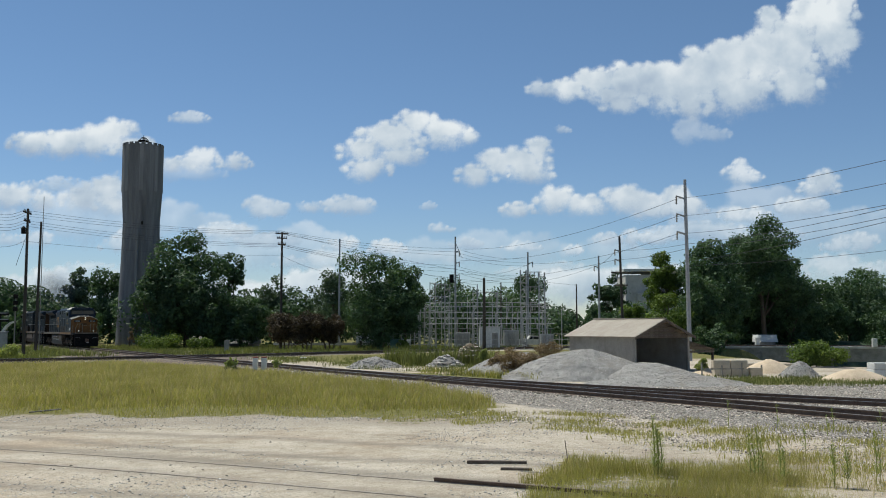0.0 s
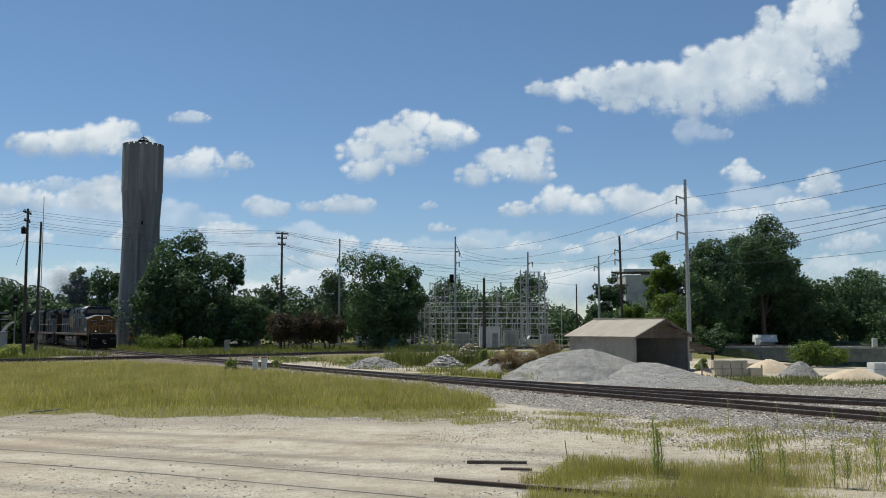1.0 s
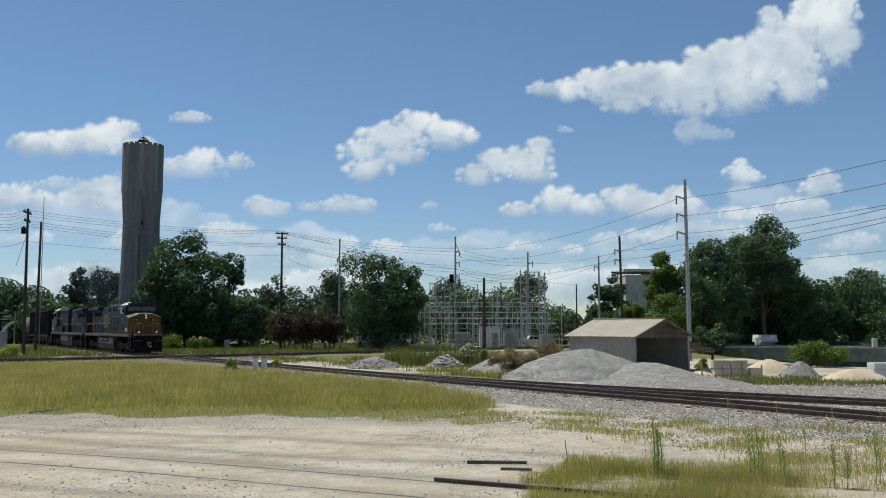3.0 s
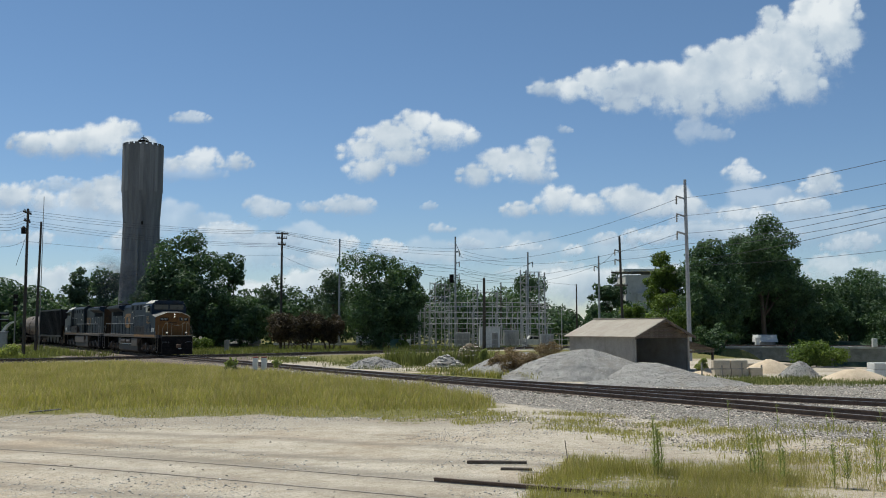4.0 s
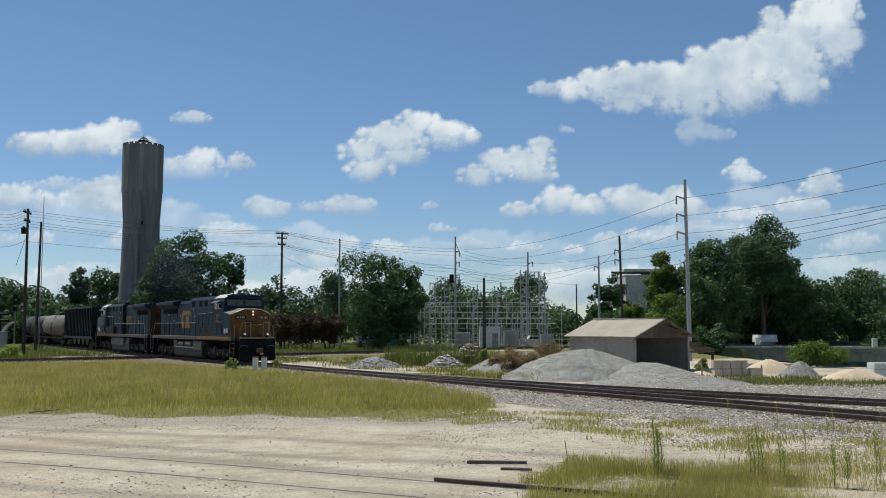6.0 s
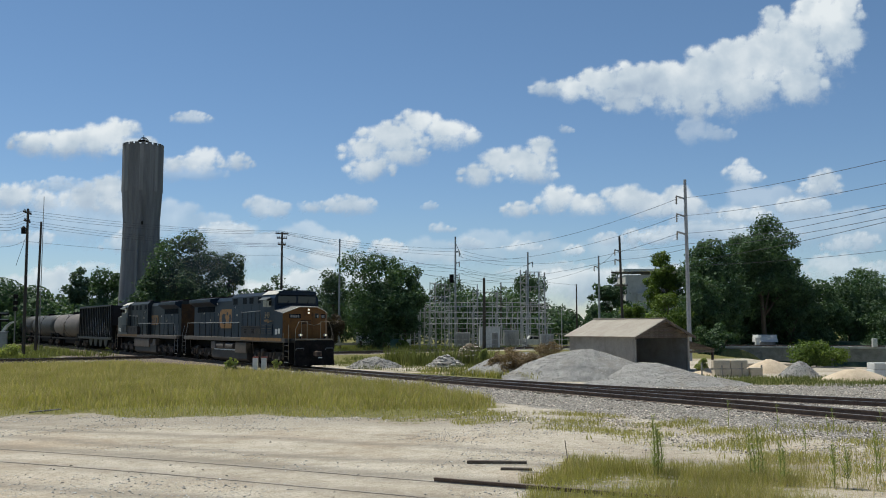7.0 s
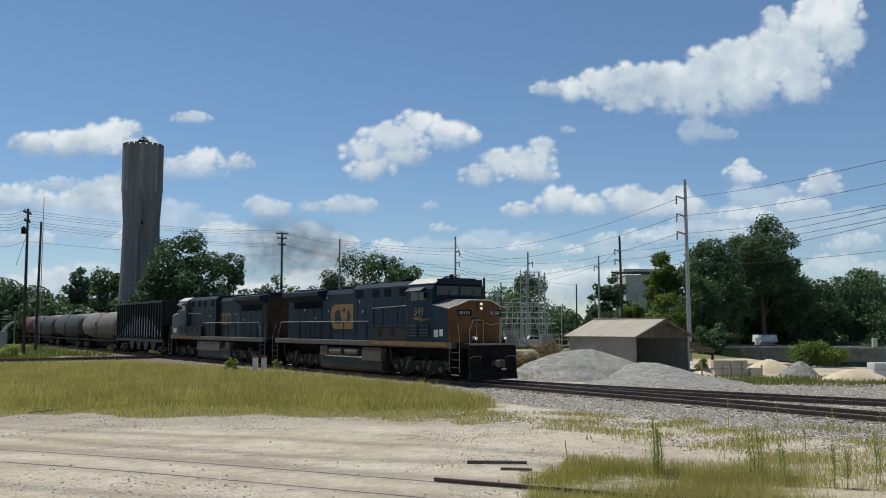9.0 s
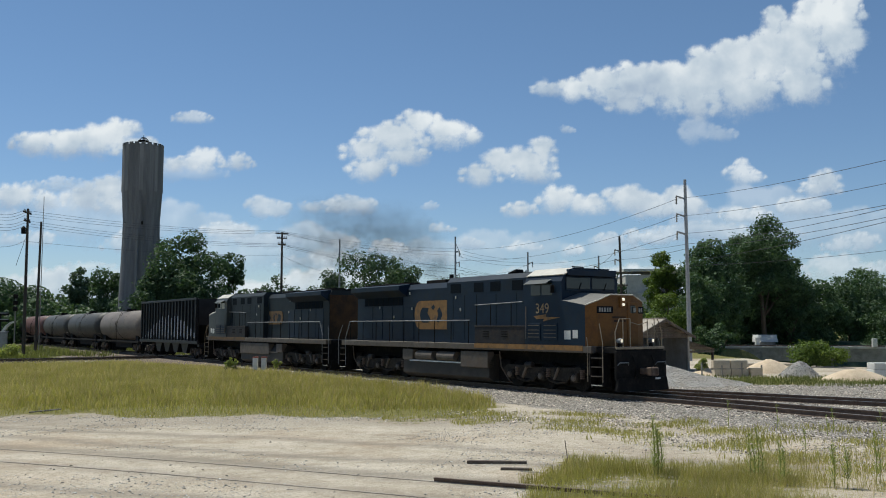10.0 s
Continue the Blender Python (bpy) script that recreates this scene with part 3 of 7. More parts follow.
# ---------------------------------------------------------------- trees
def tree(label, x, y, height, width, clumps=22, leaves=9000, trunk=0.25, low=0.2, leaf=0.3, material=LEAF, seed=1, name="tree", stems=1, z=0.0, category="tree", squash=1.0, gaps=0.0):
    """A tapered trunk with limbs and a crown of many small leaves in uneven clumps."""
    rng = np.random.default_rng(seed)
    t = empty(name, pose(x, y, z), label, category)
    bm = B()
    R = width / 2
    cz0, cz1 = height * low, height
    cen = []
    clumps = int(clumps * 1.7)
    for i in range(clumps):
        for _ in range(30):
            u = rng.uniform(-1, 1, 3)
            if (0.55 if i > clumps * 0.2 else 0.0) < np.linalg.norm(u) < (1.0 if i > clumps * 0.2 else 0.5):
                break
        zz = (cz0 + cz1) / 2 + u[2] * (cz1 - cz0) / 2 * 0.92
        shape = 1 - 0.3 * max(0, u[2]) ** 2
        r = R * (rng.uniform(0.17, 0.34) if i > clumps * 0.2 else rng.uniform(0.35, 0.5))
        cen.append((u[0] * (R - r * 0.6) * shape, u[1] * (R - r * 0.6) * shape, min(zz, cz1 - r * 0.7), r, min(r, (cz1 - cz0) * 0.4) * rng.uniform(0.7, 0.95) * squash))
    for s in range(stems):
        bx = (s - (stems - 1) / 2) * trunk * 4
        top = (rng.uniform(-0.4, 0.4) + bx * 2, rng.uniform(-0.4, 0.4), height * (low + 0.3))
        tube(bm, (bx, 0, -0.1), (bx * 1.3, 0, height * low * 0.6), trunk * 1.25, trunk * 0.9, 9)
        tube(bm, (bx * 1.3, 0, height * low * 0.6), top, trunk * 0.9, trunk * 0.5, 8)
        for c in cen[s::stems][:12]:
            f = rng.uniform(0.3, 0.9)
            st = (bx * 1.3 + (top[0] - bx * 1.3) * f, top[1] * f, height * low * 0.6 + (top[2] - height * low * 0.6) * f)
            mid = tuple(st[k] * 0.5 + c[k] * 0.5 + (0.1 * R * (k == 2)) for k in range(3))
            tube(bm, st, mid, trunk * 0.38, trunk * 0.25, 6)
            tube(bm, mid, c[:3], trunk * 0.25, trunk * 0.08, 5)
    part("trunk", bm, BARK, t, "grey-brown trunk and limbs", smooth=True)
    w = np.array([c[3] ** 2 for c in cen])
    k = rng.choice(len(cen), leaves, p=w / w.sum())
    d = rng.normal(size=(leaves, 3))
    d /= np.linalg.norm(d, axis=1)[:, None]
    rad = rng.uniform(0.45, 1.0, leaves) ** 0.6 * (1 + 0.22 * rng.normal(size=leaves) * (rng.random(leaves) < 0.3))
    C = np.array(cen)
    p = C[k, :3] + d * rad[:, None] * np.stack([C[k, 3], C[k, 3], C[k, 4]], -1)
    p[:, 2] = np.maximum(p[:, 2], 0.15)
    nrm = d + rng.normal(size=(leaves, 3)) * 0.7 + np.array([0, 0, 0.4])
    nrm /= np.linalg.norm(nrm, axis=1)[:, None]
    a = np.cross(nrm, rng.normal(size=(leaves, 3)))
    a /= np.linalg.norm(a, axis=1)[:, None]
    b = np.cross(nrm, a)
    sz = leaf * rng.uniform(0.5, 1.2, leaves)[:, None]
    q = np.stack([p - a * sz * 0.5, p + b * sz * 0.32 + nrm * sz * 0.1, p + a * sz * 0.6, p - b * sz * 0.32 + nrm * sz * 0.1], 1)
    i = np.arange(leaves)[:, None] * 4
    soup("crown", q.reshape(-1, 3), i + np.array([[0, 1, 2, 3]]), material, t, "leafy crown")
    return t


BIG = "tall broad-leaved tree with a dense dark green crown"
tree(BIG, -32.9, 120, 15.2, 11.8, clumps=40, leaves=21000, trunk=0.4, low=0.02, leaf=0.42, seed=11)
tree("slender tree with an open crown beside the big one", -29.0, 126, 12.8, 4.9, clumps=12, leaves=2600, trunk=0.2, low=0.45, leaf=0.4, seed=12)
tree("round bushy tree with a dark trunk beside the road", -7.3, 113, 11.8, 10.8, clumps=44, leaves=20000, trunk=0.33, low=0.02, leaf=0.36, seed=13)
tree("broad-leaved tree with a thin open crown", -16.2, 140, 12.2, 8.0, clumps=16, leaves=5000, low=0.2, leaf=0.4, seed=14, material=LEAF_HAZED)
tree("broad-leaved tree beyond the train", -64.7, 165, 13.6, 7.6, clumps=24, leaves=9500, low=0.02, leaf=0.5, seed=15, material=LEAF_HAZED)
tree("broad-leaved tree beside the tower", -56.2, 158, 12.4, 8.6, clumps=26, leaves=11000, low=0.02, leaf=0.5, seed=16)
tree("broad-leaved tree behind the signal masts", -74.5, 160, 11.4, 8.2, clumps=18, leaves=6000, low=0.02, leaf=0.5, seed=17, material=LEAF_HAZED)
tree("broad-leaved tree with gaps in its crown", -26.4, 150, 11.6, 9.5, clumps=20, leaves=6500, low=0.02, leaf=0.45, seed=18, material=LEAF_HAZED)
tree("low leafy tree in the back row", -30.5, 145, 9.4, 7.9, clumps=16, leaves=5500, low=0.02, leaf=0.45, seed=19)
tree("low leafy tree in the back row", -19.6, 152, 9.5, 9.2, clumps=16, leaves=5500, low=0.02, leaf=0.45, seed=20, material=LEAF_HAZED)
tree("broad-leaved tree behind the substation", 1.8, 165, 11.6, 11.4, clumps=20, leaves=6500, low=0.02, leaf=0.5, seed=21, material=LEAF_HAZED)
tree("low leafy tree behind the substation", -4.9, 150, 9.5, 7.2, clumps=14, leaves=4500, low=0.02, leaf=0.45, seed=22, material=LEAF_HAZED)
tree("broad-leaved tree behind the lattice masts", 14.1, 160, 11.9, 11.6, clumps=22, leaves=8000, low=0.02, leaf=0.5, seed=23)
tree("broad-leaved tree with bare lower limbs", 26.6, 150, 12.3, 6.8, clumps=16, leaves=5500, low=0.2, leaf=0.45, seed=24)
tree("light tree beside the pale building", 30.1, 128, 13.1, 6.0, clumps=20, leaves=8500, low=0.3, leaf=0.38, seed=25, material=LEAF_LIGHT)
tree("bushy light green tree behind the shed", 25.8, 108, 6.6, 6.5, clumps=20, leaves=7500, low=0.02, leaf=0.33, seed=26, material=LEAF_LIGHT)
tree(BIG, 35.8, 124, 15.1, 10.1, clumps=30, leaves=14000, trunk=0.4, low=0.02, leaf=0.42, seed=27)
tree(BIG, 46.2, 134.5, 23.5, 12.2, clumps=38, leaves=19000, trunk=0.45, low=0.27, leaf=0.42, seed=28, z=-3.6)
tree("dense green tree beside the bridge", 54.8, 140, 14.1, 11.4, clumps=34, leaves=16000, low=0.02, leaf=0.42, seed=29, z=-3.6)
tree("broad-leaved tree in the distance beyond the bridge", 75.3, 165, 17.4, 13.0, clumps=30, leaves=13000, low=0.02, leaf=0.48, seed=30, z=-3.6)
tree("green bushy tree beside the bridge", 65.6, 141, 10.4, 11.1, clumps=22, leaves=8000, low=0.02, leaf=0.36, seed=31, z=-3.6)
tree("low leafy bush behind the shed", 31.2, 108, 7.4, 5.5, clumps=14, leaves=4500, low=0.02, leaf=0.33, seed=32, z=-3.4)
tree("shaded tree behind the bridge", 49.9, 140, 9.7, 7.6, clumps=16, leaves=5000, low=0.02, leaf=0.5, seed=33, z=-3.6)
tree("low leafy tree behind the shed", 20.8, 125, 5.3, 6.0, clumps=14, leaves=4000, low=0.02, leaf=0.4, seed=34)
tree("low leafy tree in the distance", 19.1, 150, 6.3, 6.3, clumps=14, leaves=3500, low=0.02, leaf=0.45, seed=35, material=LEAF_HAZED)
tree("light green bush in front of the big tree", -34.1, 112, 2.0, 6.8, clumps=14, leaves=5000, low=0.0, leaf=0.25, seed=36, material=LEAF_LIGHT, trunk=0.06, name="bush", category="bush")
tree("light green bush in front of the big tree", -28.5, 110, 1.6, 3.3, clumps=10, leaves=2500, low=0.0, leaf=0.22, seed=37, material=LEAF_LIGHT, trunk=0.05, name="bush", category="bush")
tree("light green bush growing before the bridge", 26.2, 66, 1.8, 4.3, clumps=18, leaves=6500, low=0.0, leaf=0.2, seed=38, material=LEAF_LIGHT, trunk=0.06, name="bush", category="bush")
tree("purple-leaved crape myrtle tree with a dark crown", -18.6, 110, 4.4, 5.5, clumps=20, leaves=11000, low=0.25, leaf=0.2, seed=39, material=LEAF_RED, trunk=0.1, stems=3)
tree("purple-leaved crape myrtle tree with a dark crown", -15.8, 109, 4.6, 5.1, clumps=20, leaves=11000, low=0.25, leaf=0.2, seed=40, material=LEAF_RED, trunk=0.1, stems=3)
tree("purple-leaved crape myrtle tree with a dark crown", -13.3, 110, 4.5, 4.6, clumps=20, leaves=11000, low=0.25, leaf=0.2, seed=41, material=LEAF_RED, trunk=0.1, stems=3)
tree("leafy tree at the edge of the round clump", -4.6, 114.5, 10.4, 6.0, clumps=22, leaves=8000, trunk=0.2, low=0.15, leaf=0.36, seed=91)
tree(BIG, 44.0, 141, 17.8, 13.1, clumps=30, leaves=13000, trunk=0.4, low=0.02, leaf=0.45, seed=61, z=-3.6)
tree("dense broad-leaved tree behind the steel pole", 32.4, 119, 9.9, 7.9, clumps=24, leaves=9000, low=0.02, leaf=0.4, seed=62)
tree("dark shaded tree behind the big ones", 49.9, 150, 13.5, 8.1, clumps=20, leaves=7000, low=0.02, leaf=0.5, seed=63, z=-3.6)
tree("dense leafy tree before the tower", -35.7, 117, 10.5, 7.3, clumps=22, leaves=8000, low=0.02, leaf=0.4, seed=64)
tree("dense leafy tree beside the tower", -29.3, 118, 8.4, 7.5, clumps=22, leaves=8000, low=0.02, leaf=0.4, seed=65)
tree("low dark leafy tree behind the track", -25.6, 119, 7.4, 7.6, clumps=24, leaves=9000, low=0.02, leaf=0.4, seed=66)
tree("dense lower crown of the round tree clump", -7.6, 116, 8.3, 9.1, clumps=22, leaves=8000, low=0.1, leaf=0.36, seed=67)
tree("low leafy tree before the pale building", 26.1, 128, 6.2, 5.8, clumps=16, leaves=5000, low=0.02, leaf=0.4, seed=68, material=LEAF_LIGHT)
tree("dense green tree beyond the bridge", 63.5, 146, 15.3, 11.5, clumps=26, leaves=11000, low=0.02, leaf=0.45, seed=71, z=-3.6)
tree("dense green tree beyond the bridge", 52.3, 138, 12.9, 6.2, clumps=24, leaves=9000, low=0.02, leaf=0.42, seed=72, z=-3.6)
tree(BIG, 48.0, 137, 20.9, 9.4, clumps=30, leaves=14000, trunk=0.4, low=0.25, leaf=0.42, seed=81, z=-3.6)
tree("dense broad-leaved tree beside the big one", 34.9, 126, 14.5, 7.1, clumps=24, leaves=9000, trunk=0.3, low=0.05, leaf=0.42, seed=82)
tree("dense leafy tree beside the tallest one", 50.6, 136, 17.2, 8.2, clumps=26, leaves=10000, trunk=0.3, low=0.05, leaf=0.42, seed=94, z=-3.6)
TWR = (-46.15, 142.0, -0.6)


# ---------------------------------------------------------------- clouds, far off
def cloud_material():
    m = bpy.data.materials.new("cloud")
    m.use_nodes = True
    nt = m.node_tree
    nt.nodes.remove(nt.nodes["Principled BSDF"])
    at = nt.nodes.new("ShaderNodeAttribute")
    at.attribute_name = "vapour_light"
    sep = nt.nodes.new("ShaderNodeSeparateColor")
    nt.links.new(at.outputs["Color"], sep.inputs[0])
    n1, n2, n3 = noise_tex(nt, 0.012, 8, 0.6), noise_tex(nt, 0.035, 6, 0.62), noise_tex(nt, 0.09, 4, 0.6)
    d = math_node(nt, "ADD", sep.outputs[0], math_node(nt, "MULTIPLY_ADD", n1, 1.7, -0.8))
    d = math_node(nt, "ADD", d, math_node(nt, "MULTIPLY_ADD", n2, 0.75, -0.38))
    d = math_node(nt, "ADD", d, math_node(nt, "MULTIPLY_ADD", n3, 0.5, -0.25))
    edge = nt.nodes.new("ShaderNodeMapRange")
    edge.interpolation_type = "SMOOTHSTEP"
    edge.inputs["From Min"].default_value, edge.inputs["From Max"].default_value = 0.0, 1.0
    nt.links.new(d, edge.inputs["Value"])
    # sunlight and self-shadow of the billows are painted into the emission colour
    lit_tone = math_node(nt, "ADD", sep.outputs[1], math_node(nt, "ADD", math_node(nt, "MULTIPLY_ADD", noise_tex(nt, 0.0065, 4, 0.5), 1.9, -0.95), math_node(nt, "MULTIPLY_ADD", n1, 0.5, -0.25)))
    col = ramp(nt, lit_tone, [(0.05, (0.36, 0.44, 0.56)), (0.45, (0.52, 0.59, 0.67)), (0.95, (0.8, 0.82, 0.84))])
    em = nt.nodes.new("ShaderNodeEmission")
    nt.links.new(col, em.inputs["Color"])
    tr = nt.nodes.new("ShaderNodeBsdfTransparent")
    ms = nt.nodes.new("ShaderNodeMixShader")
    nt.links.new(math_node(nt, "MULTIPLY", edge.outputs[0], sep.outputs[2]), ms.inputs[0])
    nt.links.new(tr.outputs[0], ms.inputs[1])
    nt.links.new(em.outputs[0], ms.inputs[2])
    nt.links.new(ms.outputs[0], nt.nodes["Material Output"].inputs["Surface"])
    return m


CLOUD = cloud_material()
CLOUDS = []


def cloud(x, z, width, height, opacity=1.0, slope=0.0, seed=1, drift=10.0, lobes=7, shape=()):
    """A heap cloud 2600 m away: crisp small billows on top of larger ones, fading out at the base. Sunlit tops and
    shaded bases are painted in.
    """
    rng = np.random.default_rng(seed)
    mx, mz = 0.5 * width + 70, 0.5 * height + 70
    nx, nz = int(min(150, 2 * mx / 7)), int(min(80, 2 * mz / 7))
    u, w = np.meshgrid(np.linspace(-mx, mx, nx), np.linspace(-mz, mz, nz))
    heaps = []
    for i in range(len(shape) or lobes):
        cx = rng.uniform(-0.42, 0.42) if i else 0.0
        r = (0.46 - abs(cx) * 0.45) * rng.uniform(0.5, 1.1)
        rx = max(0.13, 0.9 / lobes) * rng.uniform(0.8, 1.5)
        cz = -0.3 + r * 0.55 + slope * cx
        if shape:
            cx, cz, rx, r = shape[i]
        heaps.append((cx * width, cz * height, rx * width * 1.08, r * height * 1.08 + 5, 1.0))
    for cx, cz, rx, rz, _ in list(heaps):
        for k in range(9):
            a = rng.uniform(-0.15, 1.15) * math.pi
            g = rng.uniform(0.26, 0.46) * min(rx, rz)
            heaps.append((cx + math.cos(a) * (rx - g * 0.55), cz + math.sin(a) * (rz - g * 0.55), g * rng.uniform(1.0, 1.5), g, 0.0))
    f = np.full(u.shape, -3.0)
    lit_tone = np.zeros(u.shape)
    weight = np.zeros(u.shape) + 1e-6
    for cx, cz, rx, rz, big in heaps:
        q = np.sqrt(((u - cx) / rx) ** 2 + ((w - cz) / rz) ** 2) + 1e-6
        up = np.clip(0.5 + 0.62 * (w - cz) / (rz * np.maximum(q, 0.35)), 0, 1)
        soft = 17 + (75 if big else 45) * (1 - up) ** 1.3
        f = np.maximum(f, (1 - q) * min(rx, rz) / np.minimum(soft, 0.9 * min(rx, rz)))
        k = np.exp(-2.2 * q * q) * (1.0 if big else 0.8)
        lit_tone += k * np.clip(0.5 + 0.5 * (w - cz) / rz - 0.12 * (u - cx) / rx, 0, 1)
        weight += k
    lit_tone = 0.75 * lit_tone / weight + 0.35 * np.clip((w + 0.45 * height) / height, 0, 1)
    rim = np.clip(np.minimum(mx - np.abs(u), mz - np.abs(w)) / 40, 0, 1)
    v = np.stack([u.ravel() + seed * 700, np.zeros(u.size), w.ravel() + seed * 310], -1)
    i = (np.arange(nz - 1)[:, None] * nx + np.arange(nx - 1)[None]).ravel()
    quads = np.stack([i, i + 1, i + 1 + nx, i + nx], -1)
    quads = quads[f.ravel()[quads].max(axis=1) > -1.15]
    ob = soup("cloud", v, quads, CLOUD)
    at = ob.data.color_attributes.new("vapour_light", "FLOAT_COLOR", "POINT")
    at.data.foreach_set("color", np.stack([np.clip(f, -3, 3).ravel(), lit_tone.ravel(), np.full(u.size, opacity) * rim.ravel(), np.ones(u.size)], -1).astype(np.float32).ravel())
    y = 2600 + 4 * len(CLOUDS)
    x, z = x - seed * 700, z - seed * 310
    ob.matrix_basis = pose(x, y, z)
    tagged(ob, "white fair-weather heap cloud with the grey shade of its base painted in", "cloud", "clouds in the sky", "structure")
    CLOUDS.append((ob, x, y, z, drift))


cloud(378, 348, 455, 91, 1.0, 0, 66, 6.3, shape=[(-0.372, -0.251, 0.104, 0.225), (-0.130, 0.043, 0.132, 0.416), (0.061, -0.113, 0.180, 0.312), (0.303, 0.061, 0.173, 0.416)])
cloud(-1085, 364, 479, 111, 0.95, 0, 65, 6.3, shape=[(-0.279, -0.078, 0.197, 0.341), (-0.082, -0.107, 0.115, 0.256), (0.148, -0.107, 0.138, 0.313), (0.296, 0.107, 0.148, 0.370), (0.345, -0.220, 0.131, 0.256)])
cloud(174, 463, 294, 139, 1.0, 0, 64, 12.6, shape=[(-0.273, -0.272, 0.203, 0.204), (-0.070, -0.045, 0.246, 0.272), (0.144, -0.045, 0.257, 0.317), (0.316, 0.181, 0.139, 0.295), (0.251, -0.193, 0.225, 0.204)])
cloud(-108, 511, 400, 212, 1.0, 0, 63, 9.4, shape=[(-0.299, -0.074, 0.177, 0.149), (-0.102, 0.097, 0.244, 0.208), (0.075, 0.298, 0.165, 0.179), (0.272, 0.156, 0.205, 0.201), (-0.043, -0.149, 0.216, 0.112), (-0.260, -0.327, 0.173, 0.149)])
cloud(-1026, 528, 443, 117, 1.0, 0, 62, 7.9, shape=[(-0.306, -0.114, 0.171, 0.295), (-0.110, -0.114, 0.185, 0.362), (0.068, -0.034, 0.178, 0.376), (0.210, 0.101, 0.160, 0.376), (0.334, -0.195, 0.142, 0.268)])
cloud(793, 777, 917, 412, 1.0, 0, 61, 17.3, shape=[(-0.572, -0.215, 0.031, 0.055), (-0.477, -0.254, 0.051, 0.086), (-0.383, -0.223, 0.077, 0.121), (-0.288, -0.230, 0.082, 0.156), (-0.168, -0.246, 0.091, 0.195), (-0.057, -0.199, 0.091, 0.227), (0.038, -0.129, 0.082, 0.227), (0.151, 0.230, 0.043, 0.098), (0.124, -0.082, 0.082, 0.242), (0.227, -0.035, 0.079, 0.289), (0.288, 0.215, 0.065, 0.180), (0.350, 0.082, 0.072, 0.305), (0.390, 0.285, 0.048, 0.156), (-0.096, -0.371, 0.058, 0.086), (0.058, -0.301, 0.106, 0.148), (-0.306, -0.355, 0.069, 0.062), (0.235, -0.238, 0.089, 0.117)])
cloud(274, 686, 142, 63, 0.8, -0.2, 3, 14.2, 4)
cloud(712, 560, 173, 72, 0.5, 0, 4, 17.3, 4)
# wide low cards that stand for haze above the horizon
cloud(-289, 94, 1102, 142, 0.8, 0, 51, 1.6, 7)
cloud(655, 125, 1102, 126, 0.75, 0, 52, 1.6, 7)
cloud(-998, 109, 787, 142, 0.8, 0, 53, 1.6, 7)
cloud(1129, 172, 472, 94, 0.6, 0, 54, 1.6, 5)
cloud(-770, 443, 315, 47, 0.35, 0, 55, 4.7, 5)
cloud(-718, 605, 134, 44, 0.75, -0.2, 8, 7.9, 4)
cloud(-683, 479, 299, 71, 0.9, 0.1, 10, 6.3, 6)
cloud(-530, 344, 173, 63, 0.8, -0.1, 13, 4.7, 5)
cloud(-284, 350, 252, 60, 0.85, -0.05, 14, 4.7, 6)
cloud(676, 363, 220, 134, 0.95, 0.1, 16, 4.7, 5)
cloud(861, 447, 181, 79, 0.8, 0, 17, 4.7, 5)
cloud(1103, 419, 150, 102, 0.95, 0.1, 18, 4.7, 4)
cloud(1041, 352, 157, 63, 0.8, 0, 19, 4.7, 4)
cloud(1195, 252, 173, 94, 0.8, 0, 20, 3.1, 5)
cloud(-14, 287, 76, 28, 0.7, 0, 21, 3.1, 3)
cloud(547, 263, 189, 63, 0.8, 0, 22, 3.1, 5)
cloud(231, 236, 110, 38, 0.7, 0, 23, 3.1, 4)
cloud(373, 223, 79, 35, 0.7, 0, 24, 3.1, 3)
cloud(-133, 233, 142, 66, 0.85, 0, 25, 3.1, 4)
cloud(-275, 244, 94, 54, 0.8, 0, 26, 3.1, 3)
cloud(-892, 252, 173, 87, 0.7, 0, 27, 4.7, 4)
cloud(-639, 283, 189, 54, 0.7, 0, 28, 4.7, 5)
cloud(-1193, 268, 205, 79, 0.7, 0, 29, 4.7, 4)
cloud(-497, 260, 173, 54, 0.55, 0, 30, 3.1, 4)
cloud(73, 244, 94, 35, 0.6, 0, 31, 3.1, 3)
cloud(866, 339, 142, 69, 0.8, 0, 32, 3.1, 4)
cloud(817, 283, 472, 79, 0.55, 0, 33, 3.1, 6)
cloud(-354, 196, 378, 57, 0.5, 0, 34, 3.1, 6)
cloud(-921, 172, 472, 69, 0.5, 0, 35, 3.1, 6)
cloud(341, 172, 472, 57, 0.45, 0, 36, 3.1, 6)
cloud(-38, 360, 47, 22, 0.5, 0, 37, 4.7, 3)
cloud(-1151, 427, 173, 63, 0.6, 0.1, 38, 6.3, 4)
# broad thin cards, a painted haze veil low in the sky
for x, z, w, h, o, sd in ((-1000, 330, 820, 190, 0.42, 71), (-420, 235, 900, 150, 0.42, 72), (260, 240, 800, 130, 0.34, 73), (950, 320, 800, 210, 0.36, 74)):
    cloud(x, z, w, h, o, 0, sd, 3.1, 9)
cloud(353, 595, 47, 22, 0.6, 0, 40, 12.6, 3)


# ---------------------------------------------------------------- the train
def gone(t):
    """Metres that the train still has to go at t seconds."""
    u = 10.0 - t
    return 8.942 * u + 0.01204 * u * u


